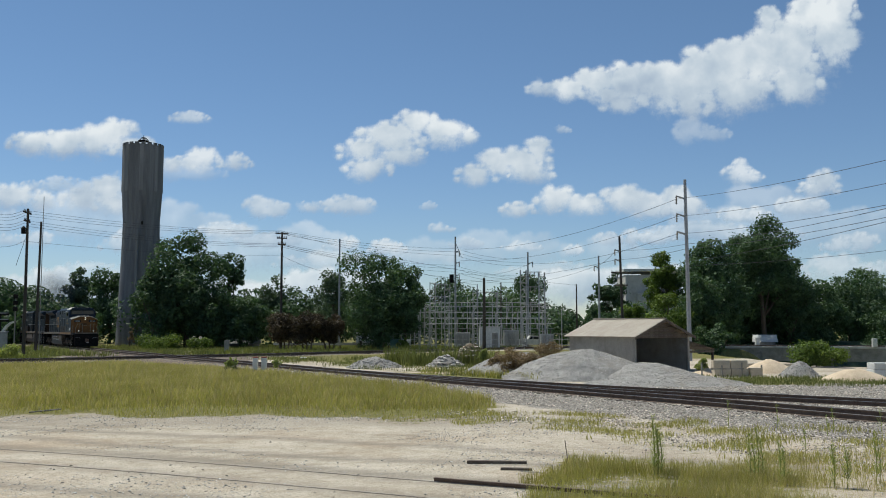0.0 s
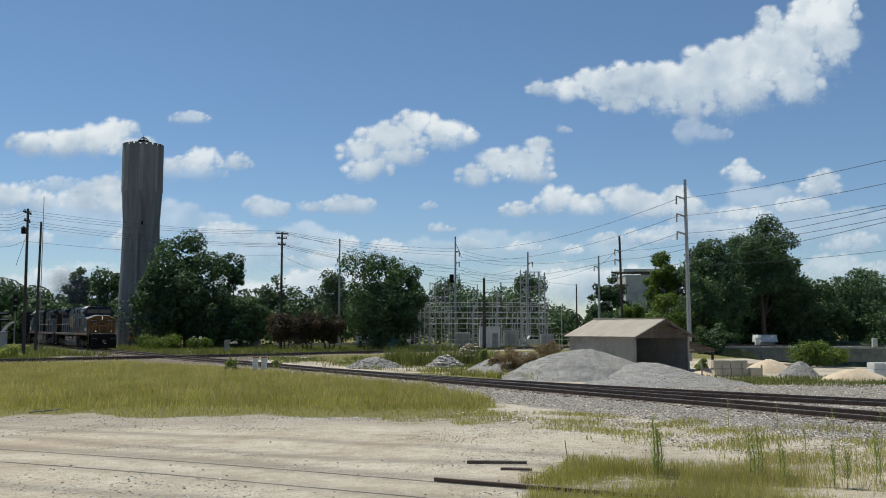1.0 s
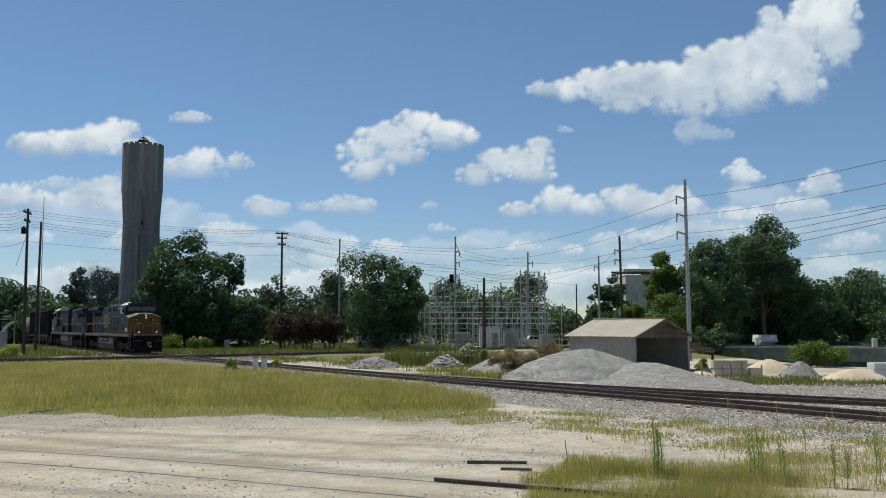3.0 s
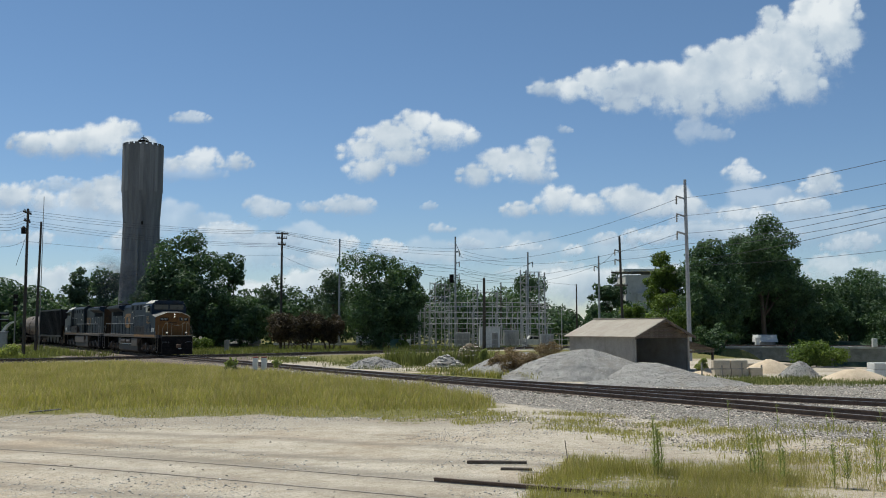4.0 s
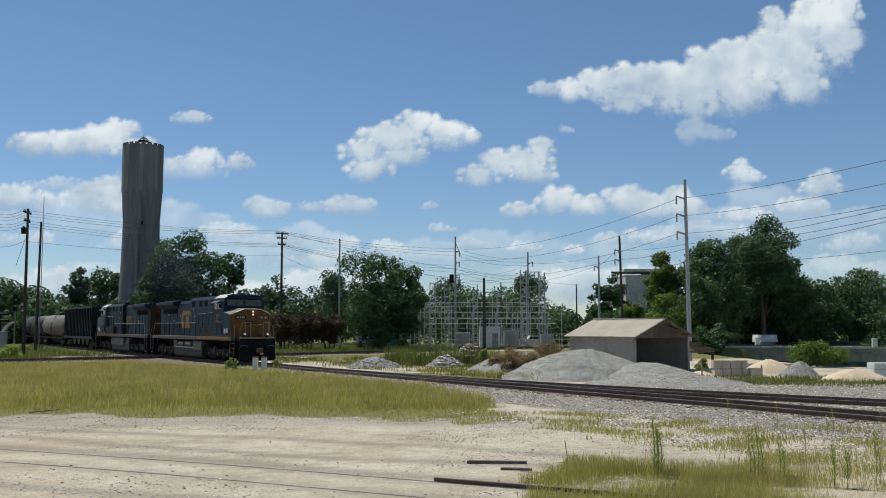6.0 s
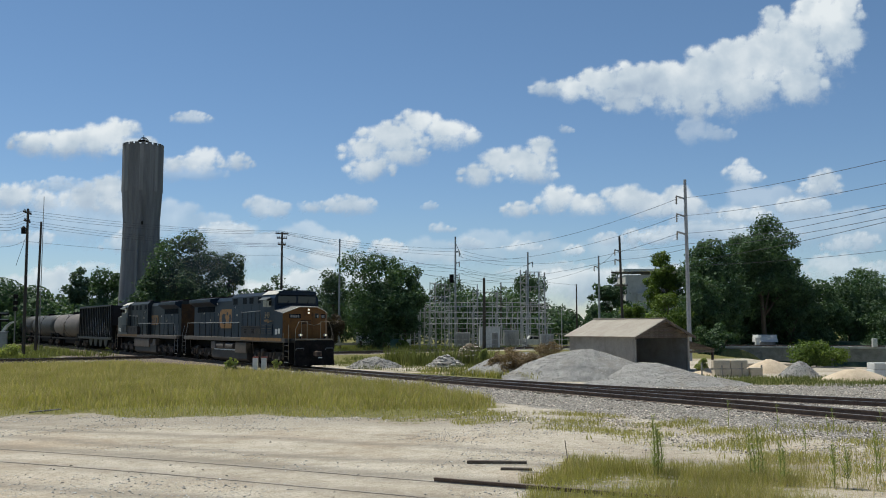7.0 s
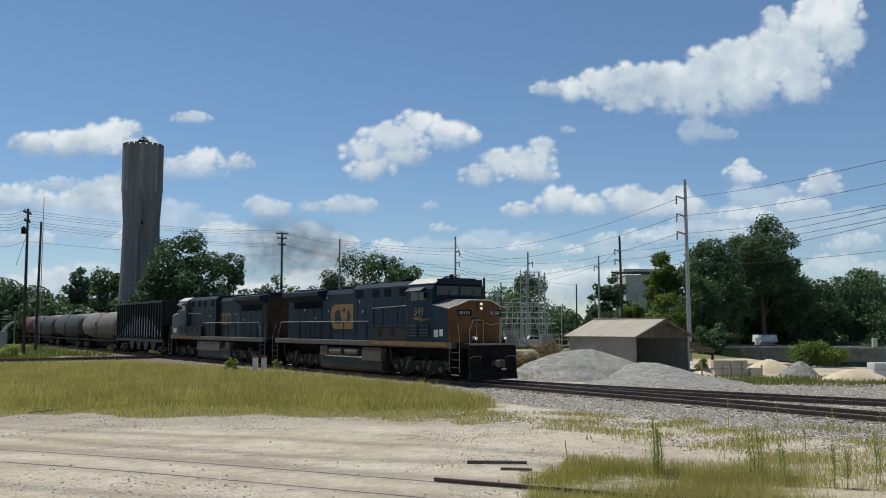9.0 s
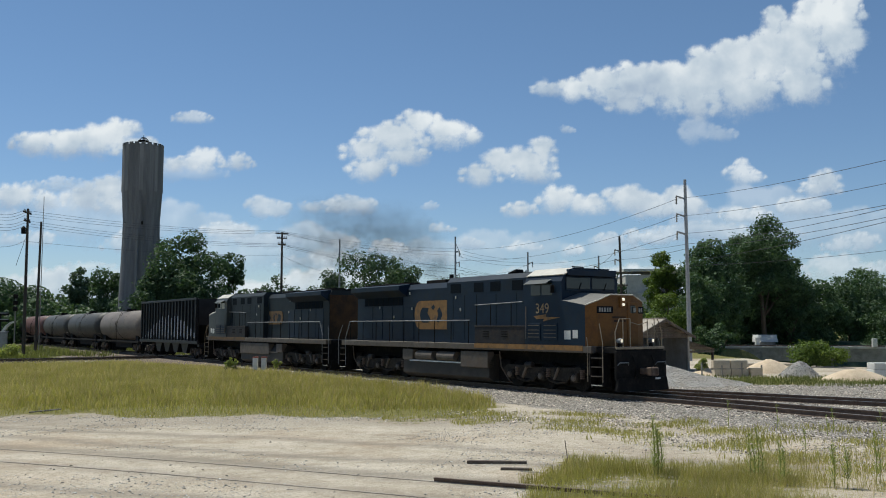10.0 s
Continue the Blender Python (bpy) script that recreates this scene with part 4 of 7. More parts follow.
def car_pose(s_mid, half, turned, t):
    """The pose of a rail vehicle whose middle runs s_mid behind the coupler, on bogies half a base apart."""
    a, b = main_at(s_mid + gone(t) - half), main_at(s_mid + gone(t) + half)
    ang = math.degrees(math.atan2(a[1] - b[1], a[0] - b[0])) + (180 if turned else 0)
    return pose((a[0] + b[0]) / 2, (a[1] + b[1]) / 2, RAIL + 0.0025, 0, 0, ang)


TRAIN = []     # thing, middle, half base, turned
WHEELS = []    # wheelset, x, radius, turned


BLUE = surface("dark_blue_paint", (0.0022, 0.0105, 0.025), (0.0045, 0.0185, 0.04), 1.2, 18, 0.5, bump=0.05, stain=(0.01, 0.0155, 0.02), stain_scale=0.8, spec=0.25)
FADED = surface("faded_blue_hood_paint", (0.009, 0.016, 0.022), (0.018, 0.028, 0.034), 1.2, 18, 0.6, bump=0.05, stain=(0.02, 0.022, 0.024), spec=0.25)
DUSTY = surface("dusty_dark_cabinet_paint", (0.014, 0.0135, 0.016), (0.034, 0.031, 0.033), 2.5, 22, 0.65, bump=0.05, stain=(0.05, 0.035, 0.024), stain_scale=2, spec=0.25)
RAILPAINT = surface("worn_handrail_paint", (0.16, 0.12, 0.075), (0.34, 0.28, 0.2), 5, 30, 0.6, bump=0)
PALERAIL = surface("bare_handrail_steel", (0.14, 0.145, 0.15), (0.26, 0.265, 0.27), 5, 30, 0.5, bump=0)
BOGIE = surface("brown_bogie_grime", (0.012, 0.01, 0.008), (0.04, 0.033, 0.026), 4, 30, 0.85, stain=(0.07, 0.052, 0.036), stain_scale=3, spec=0.25)
BLUE_GREY = surface("faded_grey_blue_paint", (0.028, 0.036, 0.039), (0.05, 0.06, 0.06), 1.2, 18, 0.55, bump=0.05, stain=(0.06, 0.06, 0.06))
AMBER = surface("amber_paint", (0.125, 0.053, 0.011), (0.185, 0.083, 0.018), 1.2, 20, 0.5, bump=0.05, stain=(0.07, 0.033, 0.013), stain_scale=1.5, spec=0.25)
SOOTY = surface("sooty_brown_paint", (0.03, 0.016, 0.007), (0.075, 0.036, 0.012), 2, 20, 0.6, bump=0.05, stain=(0.015, 0.012, 0.01), stain_scale=1.5, spec=0.25)
AMBER_DULL = surface("faded_amber_paint", (0.2, 0.1, 0.026), (0.29, 0.15, 0.042), 4, 20, 0.6, bump=0.05, stain=(0.06, 0.05, 0.04), stain_scale=3)
AMBER_FAINT = surface("worn_out_amber_paint", (0.1, 0.055, 0.018), (0.17, 0.095, 0.03), 4, 20, 0.7, bump=0.05, stain=(0.02, 0.022, 0.026), stain_scale=2.5)
# cream of trim and step edges, also painted sunlight on roof slope and glints
CREAM = surface("sunlit_cream_paint", (0.45, 0.42, 0.36), (0.6, 0.57, 0.5), 2, 20, 0.5, bump=0.05)
SILL = surface("dusty_grey_sill", (0.07, 0.057, 0.046), (0.14, 0.116, 0.094), 3, 25, 0.7, bump=0.1, stain=(0.1, 0.07, 0.05))
GRIME = surface("grimy_black_iron", (0.004, 0.004, 0.004), (0.012, 0.011, 0.0105), 4, 30, 0.85, stain=(0.03, 0.024, 0.02), stain_scale=3, spec=0.2)
TANKGREY = surface("dusty_fuel_tank", (0.018, 0.014, 0.0105), (0.045, 0.035, 0.027), 2, 25, 0.65, bump=0.1)
WHITE = surface("dirty_white_paint", (0.48, 0.48, 0.46), (0.68, 0.68, 0.65), 3, 30, 0.6, bump=0.05)
GLASS = glass("dark_cab_glass", (0.02, 0.025, 0.03))
LAMP = glow("lit_headlight", (1.0, 0.88, 0.68), 0.7)
NUMBERLIT = surface("number_board_figures", (0.2, 0.19, 0.17), (0.4, 0.38, 0.34), 4, 30, 0.6, bump=0)
MESHGRILLE = surface("black_grille", (0.002, 0.005, 0.009), (0.005, 0.01, 0.016), 30, 80, 0.8, spec=0.1)
wheel_meshes = {}


def wheelset(parent, x, r, turned, gauge=0.7525):
    if r not in wheel_meshes:
        bm = B()
        tube(bm, (0, -1.12, 0), (0, 1.12, 0), 0.09, n=10)
        for s in (-1, 1):
            y = s * gauge
            tube(bm, (0, y - s * 0.03, 0), (0, y + s * 0.1, 0), r, n=28)
            tube(bm, (0, y - s * 0.055, 0), (0, y - s * 0.028, 0), r + 0.03, n=28)
            tube(bm, (0, y + s * 0.1, 0), (0, y + s * 0.14, 0), r * 0.3, n=12)
            for k in range(6):
                a = k * math.pi / 3
                box(bm, r * 0.36, r * 0.8, y + s * 0.1 - 0.015, y + s * 0.1 + 0.015, -0.035, 0.035, 0, Matrix.Rotation(a, 4, "Y"))
        me = bpy.data.meshes.new("wheelset")
        bm.to_mesh(me)
        bm.free()
        me.materials.append(GRIME)
        wheel_meshes[r] = me
    w = new("wheelset", wheel_meshes[r])
    w.parent = parent
    w.matrix_basis = pose(x, 0, r)
    WHEELS.append((w, x, r, turned))
    return w


def bogie(car, cx, axles, r, turned, wide=1.12):
    """Two arched side frames on axle boxes, with springs, dampers and curved equaliser bars."""
    f = B()
    x0, x1 = cx + axles[0] - 0.6, cx + axles[-1] + 0.6
    mids = [cx + (p + q) / 2 for p, q in zip(axles[:-1], axles[1:])]
    for s in (-1, 1):
        y = s * wide
        under = []
        for i, a in enumerate(axles):
            under += [(cx + a - 0.34, r + 0.02), (cx + a - 0.24, r + 0.2), (cx + a + 0.24, r + 0.2), (cx + a + 0.34, r + 0.02)]
            if i < len(mids):
                under += [(mids[i] - 0.34, r - 0.14), (mids[i] + 0.34, r - 0.14)]
        over = [(x1, r + 0.2), (x1 - 0.35, r + 0.4), (cx + 0.35, r + 0.34), (cx - 0.35, r + 0.34), (x0 + 0.35, r + 0.4), (x0, r + 0.2)]
        prism_y(f, under + over, y - 0.07, y + 0.07)
    box(f, cx - 0.35, cx + 0.35, -wide, wide, r, r + 0.33, 0.03)
    b = part("bogie_frame", f, BOGIE, car)
    for m in mids:
        for s in (-1, 1):
            y = s * (wide + 0.1)
            part("equaliser_bar", pipe(B(), [(m - 0.72, y, r + 0.05), (m - 0.5, y, r - 0.16), (m, y, r - 0.25), (m + 0.5, y, r - 0.16), (m + 0.72, y, r + 0.05)], 0.045, 6), BOGIE, b)
            part("damper", tube(B(), (m - 0.22, y, r - 0.1), (m + 0.05, y, r + 0.36), 0.05, 0.065, 10), SILL, b, "dusty pale damper")
            part("brake_shoe", box(B(), m - 0.14, m + 0.14, s * 0.7, s * 0.86, r - 0.3, r + 0.2, 0.03), BOGIE, b)
    for a in axles:
        for s in (-1, 1):
            part("axle_box", box(B(), cx + a - 0.2, cx + a + 0.2, s * wide - s * 0.05, s * wide + s * 0.17, r - 0.17, r + 0.19, 0.05), BOGIE, b)
            part("axle_cap", tube(B(), (cx + a, s * (wide + 0.17), r), (cx + a, s * (wide + 0.23), r), 0.13, 0.1, 14), SILL, b, "dusty round axle cap")
            m = B()
            for k in range(5):
                tube(m, (cx + a + 0.42, s * (wide + 0.1), r - 0.02 + k * 0.07), (cx + a + 0.42, s * (wide + 0.1), r + 0.03 + k * 0.07), 0.1 - 0.012 * (k % 2), n=10)
            part("spring", m, RUST, b)
        wheelset(car, cx + a, r, turned)
        part("axle_gear", box(B(), cx + a + 0.12, cx + a + (1.4 if r > 0.5 else 0.88), -0.62, 0.62, 0.1, r + 0.3, 0.05), GRIME, b)
    return b


def coupler(car, x, s):
    bm = box(B(), min(x, x - s * 0.7), max(x, x - s * 0.7), -0.12, 0.12, 0.74, 0.98, 0.03)
    box(bm, min(x, x - s * 0.3), max(x, x - s * 0.3), -0.2, 0.16, 0.7, 1.02, 0.05)
    part("coupler", bm, RUST, car)


def locomotive(label, mid, turned, cab_paint, numbered):
    """A six-axle diesel locomotive; x runs to its cab end."""
    L = empty("locomotive", pose(0, 0, 0), label, "locomotive", "locomotives of the train")
    X = lambda u: 11.15 - u
    hood_paint = BLUE if numbered else FADED
    # underframe, pilot and steps
    bm = box(B(), X(21.35), X(1.9), -1.5, 1.5, 1.5, 1.76, 0.02)
    frame_ = part("sill", bm, SILL, L, "dusty grey side sill")
    for s in (-1, 1):
        part("stripe", box(B(), X(9.2), X(2.35), s * 1.503, s * 1.515, 1.58, 1.775), AMBER_DULL if numbered else AMBER_FAINT, frame_, "amber stripe with flaking paint")
    part("centre_sill", box(B(), X(21.3), X(1.0), -0.55, 0.55, 0.95, 1.5, 0.03), GRIME, L)
    part("platform", box(B(), X(1.9), X(0.85), -1.25, 1.25, 1.5, 1.74, 0.03), GRIME, L)
    part("rear_platform", box(B(), X(21.6), X(21.35), -1.3, 1.3, 1.5, 1.74, 0.03), GRIME, L)
    for u0, sg in ((0.85, 1), (21.55, -1)):
        x = X(u0)
        bm = box(B(), x - 0.06, x + 0.06, -1.3, 1.3, 0.55, 1.6, 0.02)
        prism(bm, [(-1.35, 0.14), (1.35, 0.14), (1.25, 0.62), (-1.25, 0.62)], x - 0.02, x + 0.12 * sg if sg > 0 else x - 0.16)
        part("pilot", bm, GRIME, L, "black pilot plate with plough")
        coupler(L, x + sg * 0.75, sg)
    for s in (-1, 1):
        for u0, d in ((1.35, 1), (20.95, -1)):
            st = part("step_well", box(B(), X(u0 + 0.62), X(u0), s * 1.04, s * 1.08, 0.3, 1.5), GRIME, L, "black steel boarding step well")
            for ux in (u0, u0 + 0.64):
                part("step_side", box(B(), X(ux) - 0.02, X(ux) + 0.02, s * 1.08, s * 1.47, 0.3, 1.5), GRIME, st)
            for z in (0.33, 0.66, 1.0, 1.33):
                part("step_tread", box(B(), X(u0 + 0.62), X(u0 + 0.02), s * 1.08, s * 1.46, z - 0.02, z + 0.02), GRIME, st)
            for z in (0.33, 0.66, 1.0, 1.33):
                part("step_edge", box(B(), X(u0 + 0.6), X(u0 + 0.02), s * 1.462, s * 1.475, z - 0.012, z + 0.02), SILL if z > 0.4 else CREAM, st, "worn pale step edge")
            for ux, top in ((u0 - 0.05, 2.6), (u0 + 0.75, 2.55)):
                hb = pipe(B(), [(X(ux), s * 1.49, 0.45), (X(ux), s * 1.49, 1.9), (X(ux) - 0.25 * d, s * 1.4, top)], 0.016)
                part("grab_rail", hb, RAILPAINT if d > 0 else PALERAIL, L, "worn yellow grab rail" if d > 0 else "pale worn grab rail")
    # nose
    nz = B()
    fr = [(X(1.78), 0.6), (X(1.86), 1.2), (X(2.2), 1.5)]
    lo = [(x, y * s, 1.76) for s in (1, -1) for x, y in (fr[::-1] if s > 0 else fr)]
    zt = {0.6: 3.7, 1.2: 3.46, 1.5: 3.3}
    hi = [(x, y * s, zt[y]) for s in (1, -1) for x, y in (fr[::-1] if s > 0 else fr)]
    bv = [nz.verts.new(p) for p in lo] + [nz.verts.new(p) for p in hi]
    for i in range(5):
        nz.faces.new((bv[i], bv[i + 1], bv[i + 7], bv[i + 6]))
    nose = part("nose", nz, AMBER, L, "amber painted nose with soot streaks")
    tp = B()
    hv, kv = [tp.verts.new(Vector(p) + Vector((0, 0, 0.004))) for p in hi], [tp.verts.new((X(3.5), y, z + 0.004)) for y, z in ((1.5, 3.5), (1.2, 3.62), (0.6, 3.8), (-0.6, 3.8), (-1.2, 3.62), (-1.5, 3.5))]
    order = [0, 1, 2, 3, 4, 5]
    hv = [hv[i] for i in order]
    for i in range(5):
        tp.faces.new((hv[i], hv[i + 1], kv[i + 1], kv[i]))
    bmesh.ops.recalc_face_normals(tp, faces=tp.faces[:])
    part("nose_top", tp, surface("anti_glare_grey", (0.1, 0.097, 0.09), (0.17, 0.163, 0.15), 2, 20, 0.7, bump=0.05), nose, "grey anti-glare top of the nose")
    lip = B()
    for a, b in zip([hi[i] for i in order][:-1], [hi[i] for i in order][1:]):
        tube(lip, a, b, 0.025, n=6)
    part("nose_trim", lip, CREAM, nose, "pale edge trim")
    for s in (-1, 1):
        part("nose_side", prism_y(B(), [(X(2.2), 1.76), (X(3.5), 1.76), (X(3.5), 3.5), (X(2.2), 3.3)], s * 1.46, s * 1.505), cab_paint, nose, "dark blue side panel")
        part("notice", box(B(), X(3.35), X(3.0), s * 1.506, s * 1.515, 2.0, 2.34), WHITE, nose, "white notice plate")
        part("notice", box(B(), X(2.88), X(2.6), s * 1.506, s * 1.515, 2.05, 2.36), WHITE, nose, "white notice plate")
        nb = box(B(), -0.03, 0.03, -0.36, 0.36, -0.13, 0.13, 0.01, pose(X(1.81), s * 0.86, 3.12, 0, 0, s * 7.5))
        b_ = part("number_board", nb, MESHGRILLE, nose, "dark number board")
        bars = B()
        for k in range(5):
            box(bars, 0.025, 0.042, -0.29 + k * 0.12, -0.22 + k * 0.12, -0.08, 0.08, 0, pose(X(1.81), s * 0.86, 3.12, 0, 0, s * 7.5))
        part("number_bars", bars, NUMBERLIT, b_, "unreadable pale figures")
    hb = box(B(), X(1.8), X(1.7), -0.15, 0.15, 3.2, 3.64, 0.04)
    hl = part("headlight", hb, AMBER, L, "twin headlight, lit")
    for z in (3.52, 3.32):
        part("lens", tube(B(), (X(1.71), 0, z), (X(1.66), 0, z), 0.062, 0.055, n=16), LAMP, hl, "lit round lens")
    part("nose_door", box(B(), X(1.83), X(1.75), 0.28, 0.86, 1.8, 3.42, 0.02, None), AMBER, nose, "amber nose door")
    part("nose_window", box(B(), X(1.8), X(1.74), 0.42, 0.7, 3.0, 3.3, 0.02), GLASS, nose, "dark door window")
    emblem = B()
    for y0, y1, z in ((-0.5, 0.2, 2.84), (-0.42, 0.2, 2.7)):
        box(emblem, X(1.8), X(1.772), y0, y1, z - 0.035, z + 0.035)
    part("nose_emblem", emblem, SOOTY, nose, "dark worn emblem bars")
    for s in (-1, 1):
        d = part("ditch_light", tube(B(), (X(1.2), s * 0.82, 1.97), (X(0.98), s * 0.82, 1.97), 0.08, 0.1, n=16), PALERAIL, L, "ditch light, lit")
        part("lens", tube(B(), (X(0.98), s * 0.82, 1.97), (X(0.95), s * 0.82, 1.97), 0.06, n=16), LAMP, d, "lit round lens")
        part("bracket", box(B(), X(1.15), X(1.05), s * 0.82 - 0.05, s * 0.82 + 0.05, 1.74, 1.88), GRIME, d)
        part("front_rail", pipe(B(), [(X(0.92), s * 1.2, 1.1), (X(0.92), s * 1.22, 2.3), (X(0.92), s * 1.0, 2.78), (X(0.92), s * 0.45, 2.78), (X(0.92), s * 0.45, 1.74)], 0.02), RAILPAINT, L, "worn tan front hand rail")
        part("pilot_rail", pipe(B(), [(X(0.8), s * 1.25, 1.08), (X(0.72), s * 1.2, 1.18), (X(0.72), s * 0.75, 1.18), (X(0.8), s * 0.7, 1.08)], 0.02), PALERAIL, L, "pale grab bar")
        part("rail_post", tube(B(), (X(0.92), s * 0.82, 1.74), (X(0.92), s * 0.82, 2.78), 0.018, n=6), RAILPAINT, L)
        hose = pipe(B(), [(X(0.8), s * 0.5, 1.45), (X(0.66), s * 0.48, 1.2), (X(0.68), s * 0.42, 0.8), (X(0.78), s * 0.4, 0.6)], 0.025)
        part("air_hose", hose, GRIME, L, "black air hose")
    part("platform_edge", box(B(), X(0.9), X(0.82), -1.25, 1.25, 1.66, 1.75, 0.01), RAILPAINT, L, "worn pale platform edge")
    part("chain", pipe(B(), [(X(0.92), -0.45, 2.66), (X(0.92), 0, 2.56), (X(0.92), 0.45, 2.66)], 0.014), RAILPAINT, L)
    part("knuckle_tag", box(B(), X(0.03), X(0.02), -0.12, 0.14, 0.6, 0.66), WHITE, L)
    # cab
    sec = [(-1.5, 1.76), (1.5, 1.76), (1.5, 4.25), (1.36, 4.5), (0.95, 4.74), (-0.95, 4.74), (-1.36, 4.5), (-1.5, 4.25)]
    cab = part("cab", prism(B(), sec, X(5.75), X(3.5)), cab_paint, L, "dark blue cab")
    for s in (-1, 1):
        bm = B()
        prism_y(bm, [(X(5.72), 0), (X(3.42), 0), (X(3.42), 0.035), (X(5.72), 0.035)], -0.02, 0.5)
        bmesh.ops.transform(bm, matrix=Matrix.Translation((0, s * 1.38, 4.5)) @ Matrix.Rotation(s * radians(149 if s > 0 else -31), 4, "X"), verts=bm.verts[:])
        # sunlight on the roof slope is put into this cream sheet
        part("roof_edge", bm, CREAM, cab, "sloping roof edge with sunlight painted on in cream")
        part("sun_visor", box(B(), -0.68, 0.68, -0.01, 0.36, -0.012, 0.012, 0, Matrix.Translation((X(4.75), s * 1.5, 4.33)) @ Matrix.Rotation(-s * radians(28), 4, "X") @ Matrix.Scale(s, 4, (0, 1, 0))), BLUE_GREY, cab, "folded window visor")
        for u0, u1 in ((5.35, 4.75), (4.68, 4.05)):
            part("side_window", box(B(), X(u0), X(u1), s * 1.49, s * 1.508, 3.72, 4.2, 0.01), GLASS, cab, "dark side window")
        part("grab_rail", pipe(B(), [(X(5.6), s * 1.56, 2.0), (X(5.6), s * 1.56, 3.3)], 0.02), SILL, cab)
        part("mirror", box(B(), X(3.95), X(3.9), s * 1.52, s * 1.7, 3.8, 4.1, 0.01), GRIME, cab, "folded wing mirror")
        for u0, u1 in ((5.55, 4.75), (4.6, 3.75)):
            pb = part("louvre_panel", box(B(), X(u0), X(u1), s * 1.5, s * 1.53, 1.95, 2.62, 0.01), BLUE, cab, "louvred equipment panel")
            for z in (2.06, 2.2, 2.34, 2.52):
                part("louvre", box(B(), X(u0) + 0.07, X(u1) - 0.07, s * 1.53, s * 1.545, z, z + 0.03), SILL, pb)
    ws = box(B(), X(3.5), X(3.46), -1.3, 1.3, 3.86, 4.45, 0.02)
    part("windshield_frame", ws, BLUE, cab)
    for y0, y1 in ((-1.28, -0.06), (0.06, 1.28)):
        part("windshield", box(B(), X(3.47), X(3.44), y0, y1, 3.96, 4.4, 0.01), GLASS, cab, "windshield pane")
        part("wiper", pipe(B(), [(X(3.43), (y0 + y1) / 2, 3.9), (X(3.42), (y0 + y1) / 2 + 0.15, 4.2)], 0.012), GRIME, cab)
    bm = box(B(), X(5.7), X(3.35), -0.95, 0.95, 4.74, 4.78, 0.02)
    box(bm, X(3.5), X(3.3), -1.25, 1.25, 4.46, 4.72, 0.03)
    part("roof", bm, BLUE, cab, "dark blue roof with front visor")
    part("roof_rail", pipe(B(), [(X(4.2), -0.3, 4.78), (X(4.2), -0.3, 4.88), (X(4.2), 0.3, 4.88), (X(4.2), 0.3, 4.78)], 0.03), GRIME, cab)
    hn = B()
    for k in (-1, 0, 1):
        tube(hn, (X(8.4), k * 0.12, 4.86), (X(7.9), k * 0.14, 4.9), 0.03, 0.08, 10)
    box(hn, X(8.45), X(8.3), -0.2, 0.2, 4.74, 4.86)
    part("horn", hn, GRIME, L, "three-chime horn")
    # equipment hood behind the cab
    sec = [(-1.22, 1.76), (1.22, 1.76), (1.22, 4.5), (1.0, 4.72), (-1.0, 4.72), (-1.22, 4.5)]
    hood = part("equipment_hood", prism(B(), sec, X(11.7), X(5.75)), hood_paint, L, "dark blue equipment hood" if numbered else "faded grey-blue equipment hood")
    for s in (-1, 1):
        part("cabinet", box(B(), X(9.2), X(5.78), s * 1.22, s * 1.48, 1.76, 2.5, 0.02), DUSTY, hood, "dusty dark low equipment cabinet")
        for u0, u1 in ((8.6, 8.2), (7.3, 6.9)):
            for z in (2.05, 2.15, 2.25):
                part("vent_slat", box(B(), X(u0), X(u1), s * 1.48, s * 1.495, z, z + 0.05), GRIME, hood)
        for u0, u1 in ((11.4, 10.6), (9.6, 8.9), (8.4, 7.7), (6.9, 6.2)):
            part("grille", box(B(), X(u0), X(u1), s * 1.2, s * 1.232, 4.0, 4.42, 0.01), MESHGRILLE, hood, "black intake grille")
        for u in (11.2, 10.3, 9.4, 8.0, 6.6):
            part("door_seam", box(B(), X(u) - 0.012, X(u) + 0.012, s * 1.215, s * 1.226, 1.9, 3.9), MESHGRILLE, hood)
        part("hand_rail", pipe(B(), [(X(9.2), s * 1.45, 3.42), (X(6.0), s * 1.4, 3.5)], 0.022), PALERAIL, hood, "worn hand rail")
        part("cabinet_edge", box(B(), X(9.2), X(5.8), s * 1.44, s * 1.5, 2.5, 2.53), SILL, hood, "pale worn cabinet edge")
        for u in (9.1, 8.1, 6.7):
            part("rail_post", pipe(B(), [(X(u), s * 1.45, 2.5), (X(u), s * 1.44, 3.44)], 0.02), GRIME, hood)
    # engine hood
    sec = [(-0.92, 1.76), (0.92, 1.76), (0.92, 4.3), (0.72, 4.56), (-0.72, 4.56), (-0.92, 4.3)]
    eh = part("engine_hood", prism(B(), sec, X(20.6), X(11.7)), hood_paint, L, "dark blue engine hood" if numbered else "faded grey-blue engine hood")
    part("hood_end", box(B(), X(20.66), X(20.6), -0.9, 0.9, 1.76, 4.3, 0.02), SOOTY, eh, "sooty amber hood end")
    for s in (-1, 1):
        for k in range(8):
            u = 19.9 - k * 1.0
            if 11.6 < u < 15.0:
                continue
            part("hood_door", box(B(), X(u), X(u - 0.92), s * 0.92, s * 0.945, 1.85, 3.5, 0.012), BLUE, eh, "hinged hood door")
        part("radiator_wing", prism(B(), [(s * 0.9, 3.95), (s * 1.42, 4.28), (s * 1.42, 4.5), (s * 0.75, 4.6)], X(20.5), X(15.6)), BLUE, eh, "overhanging radiator wing")
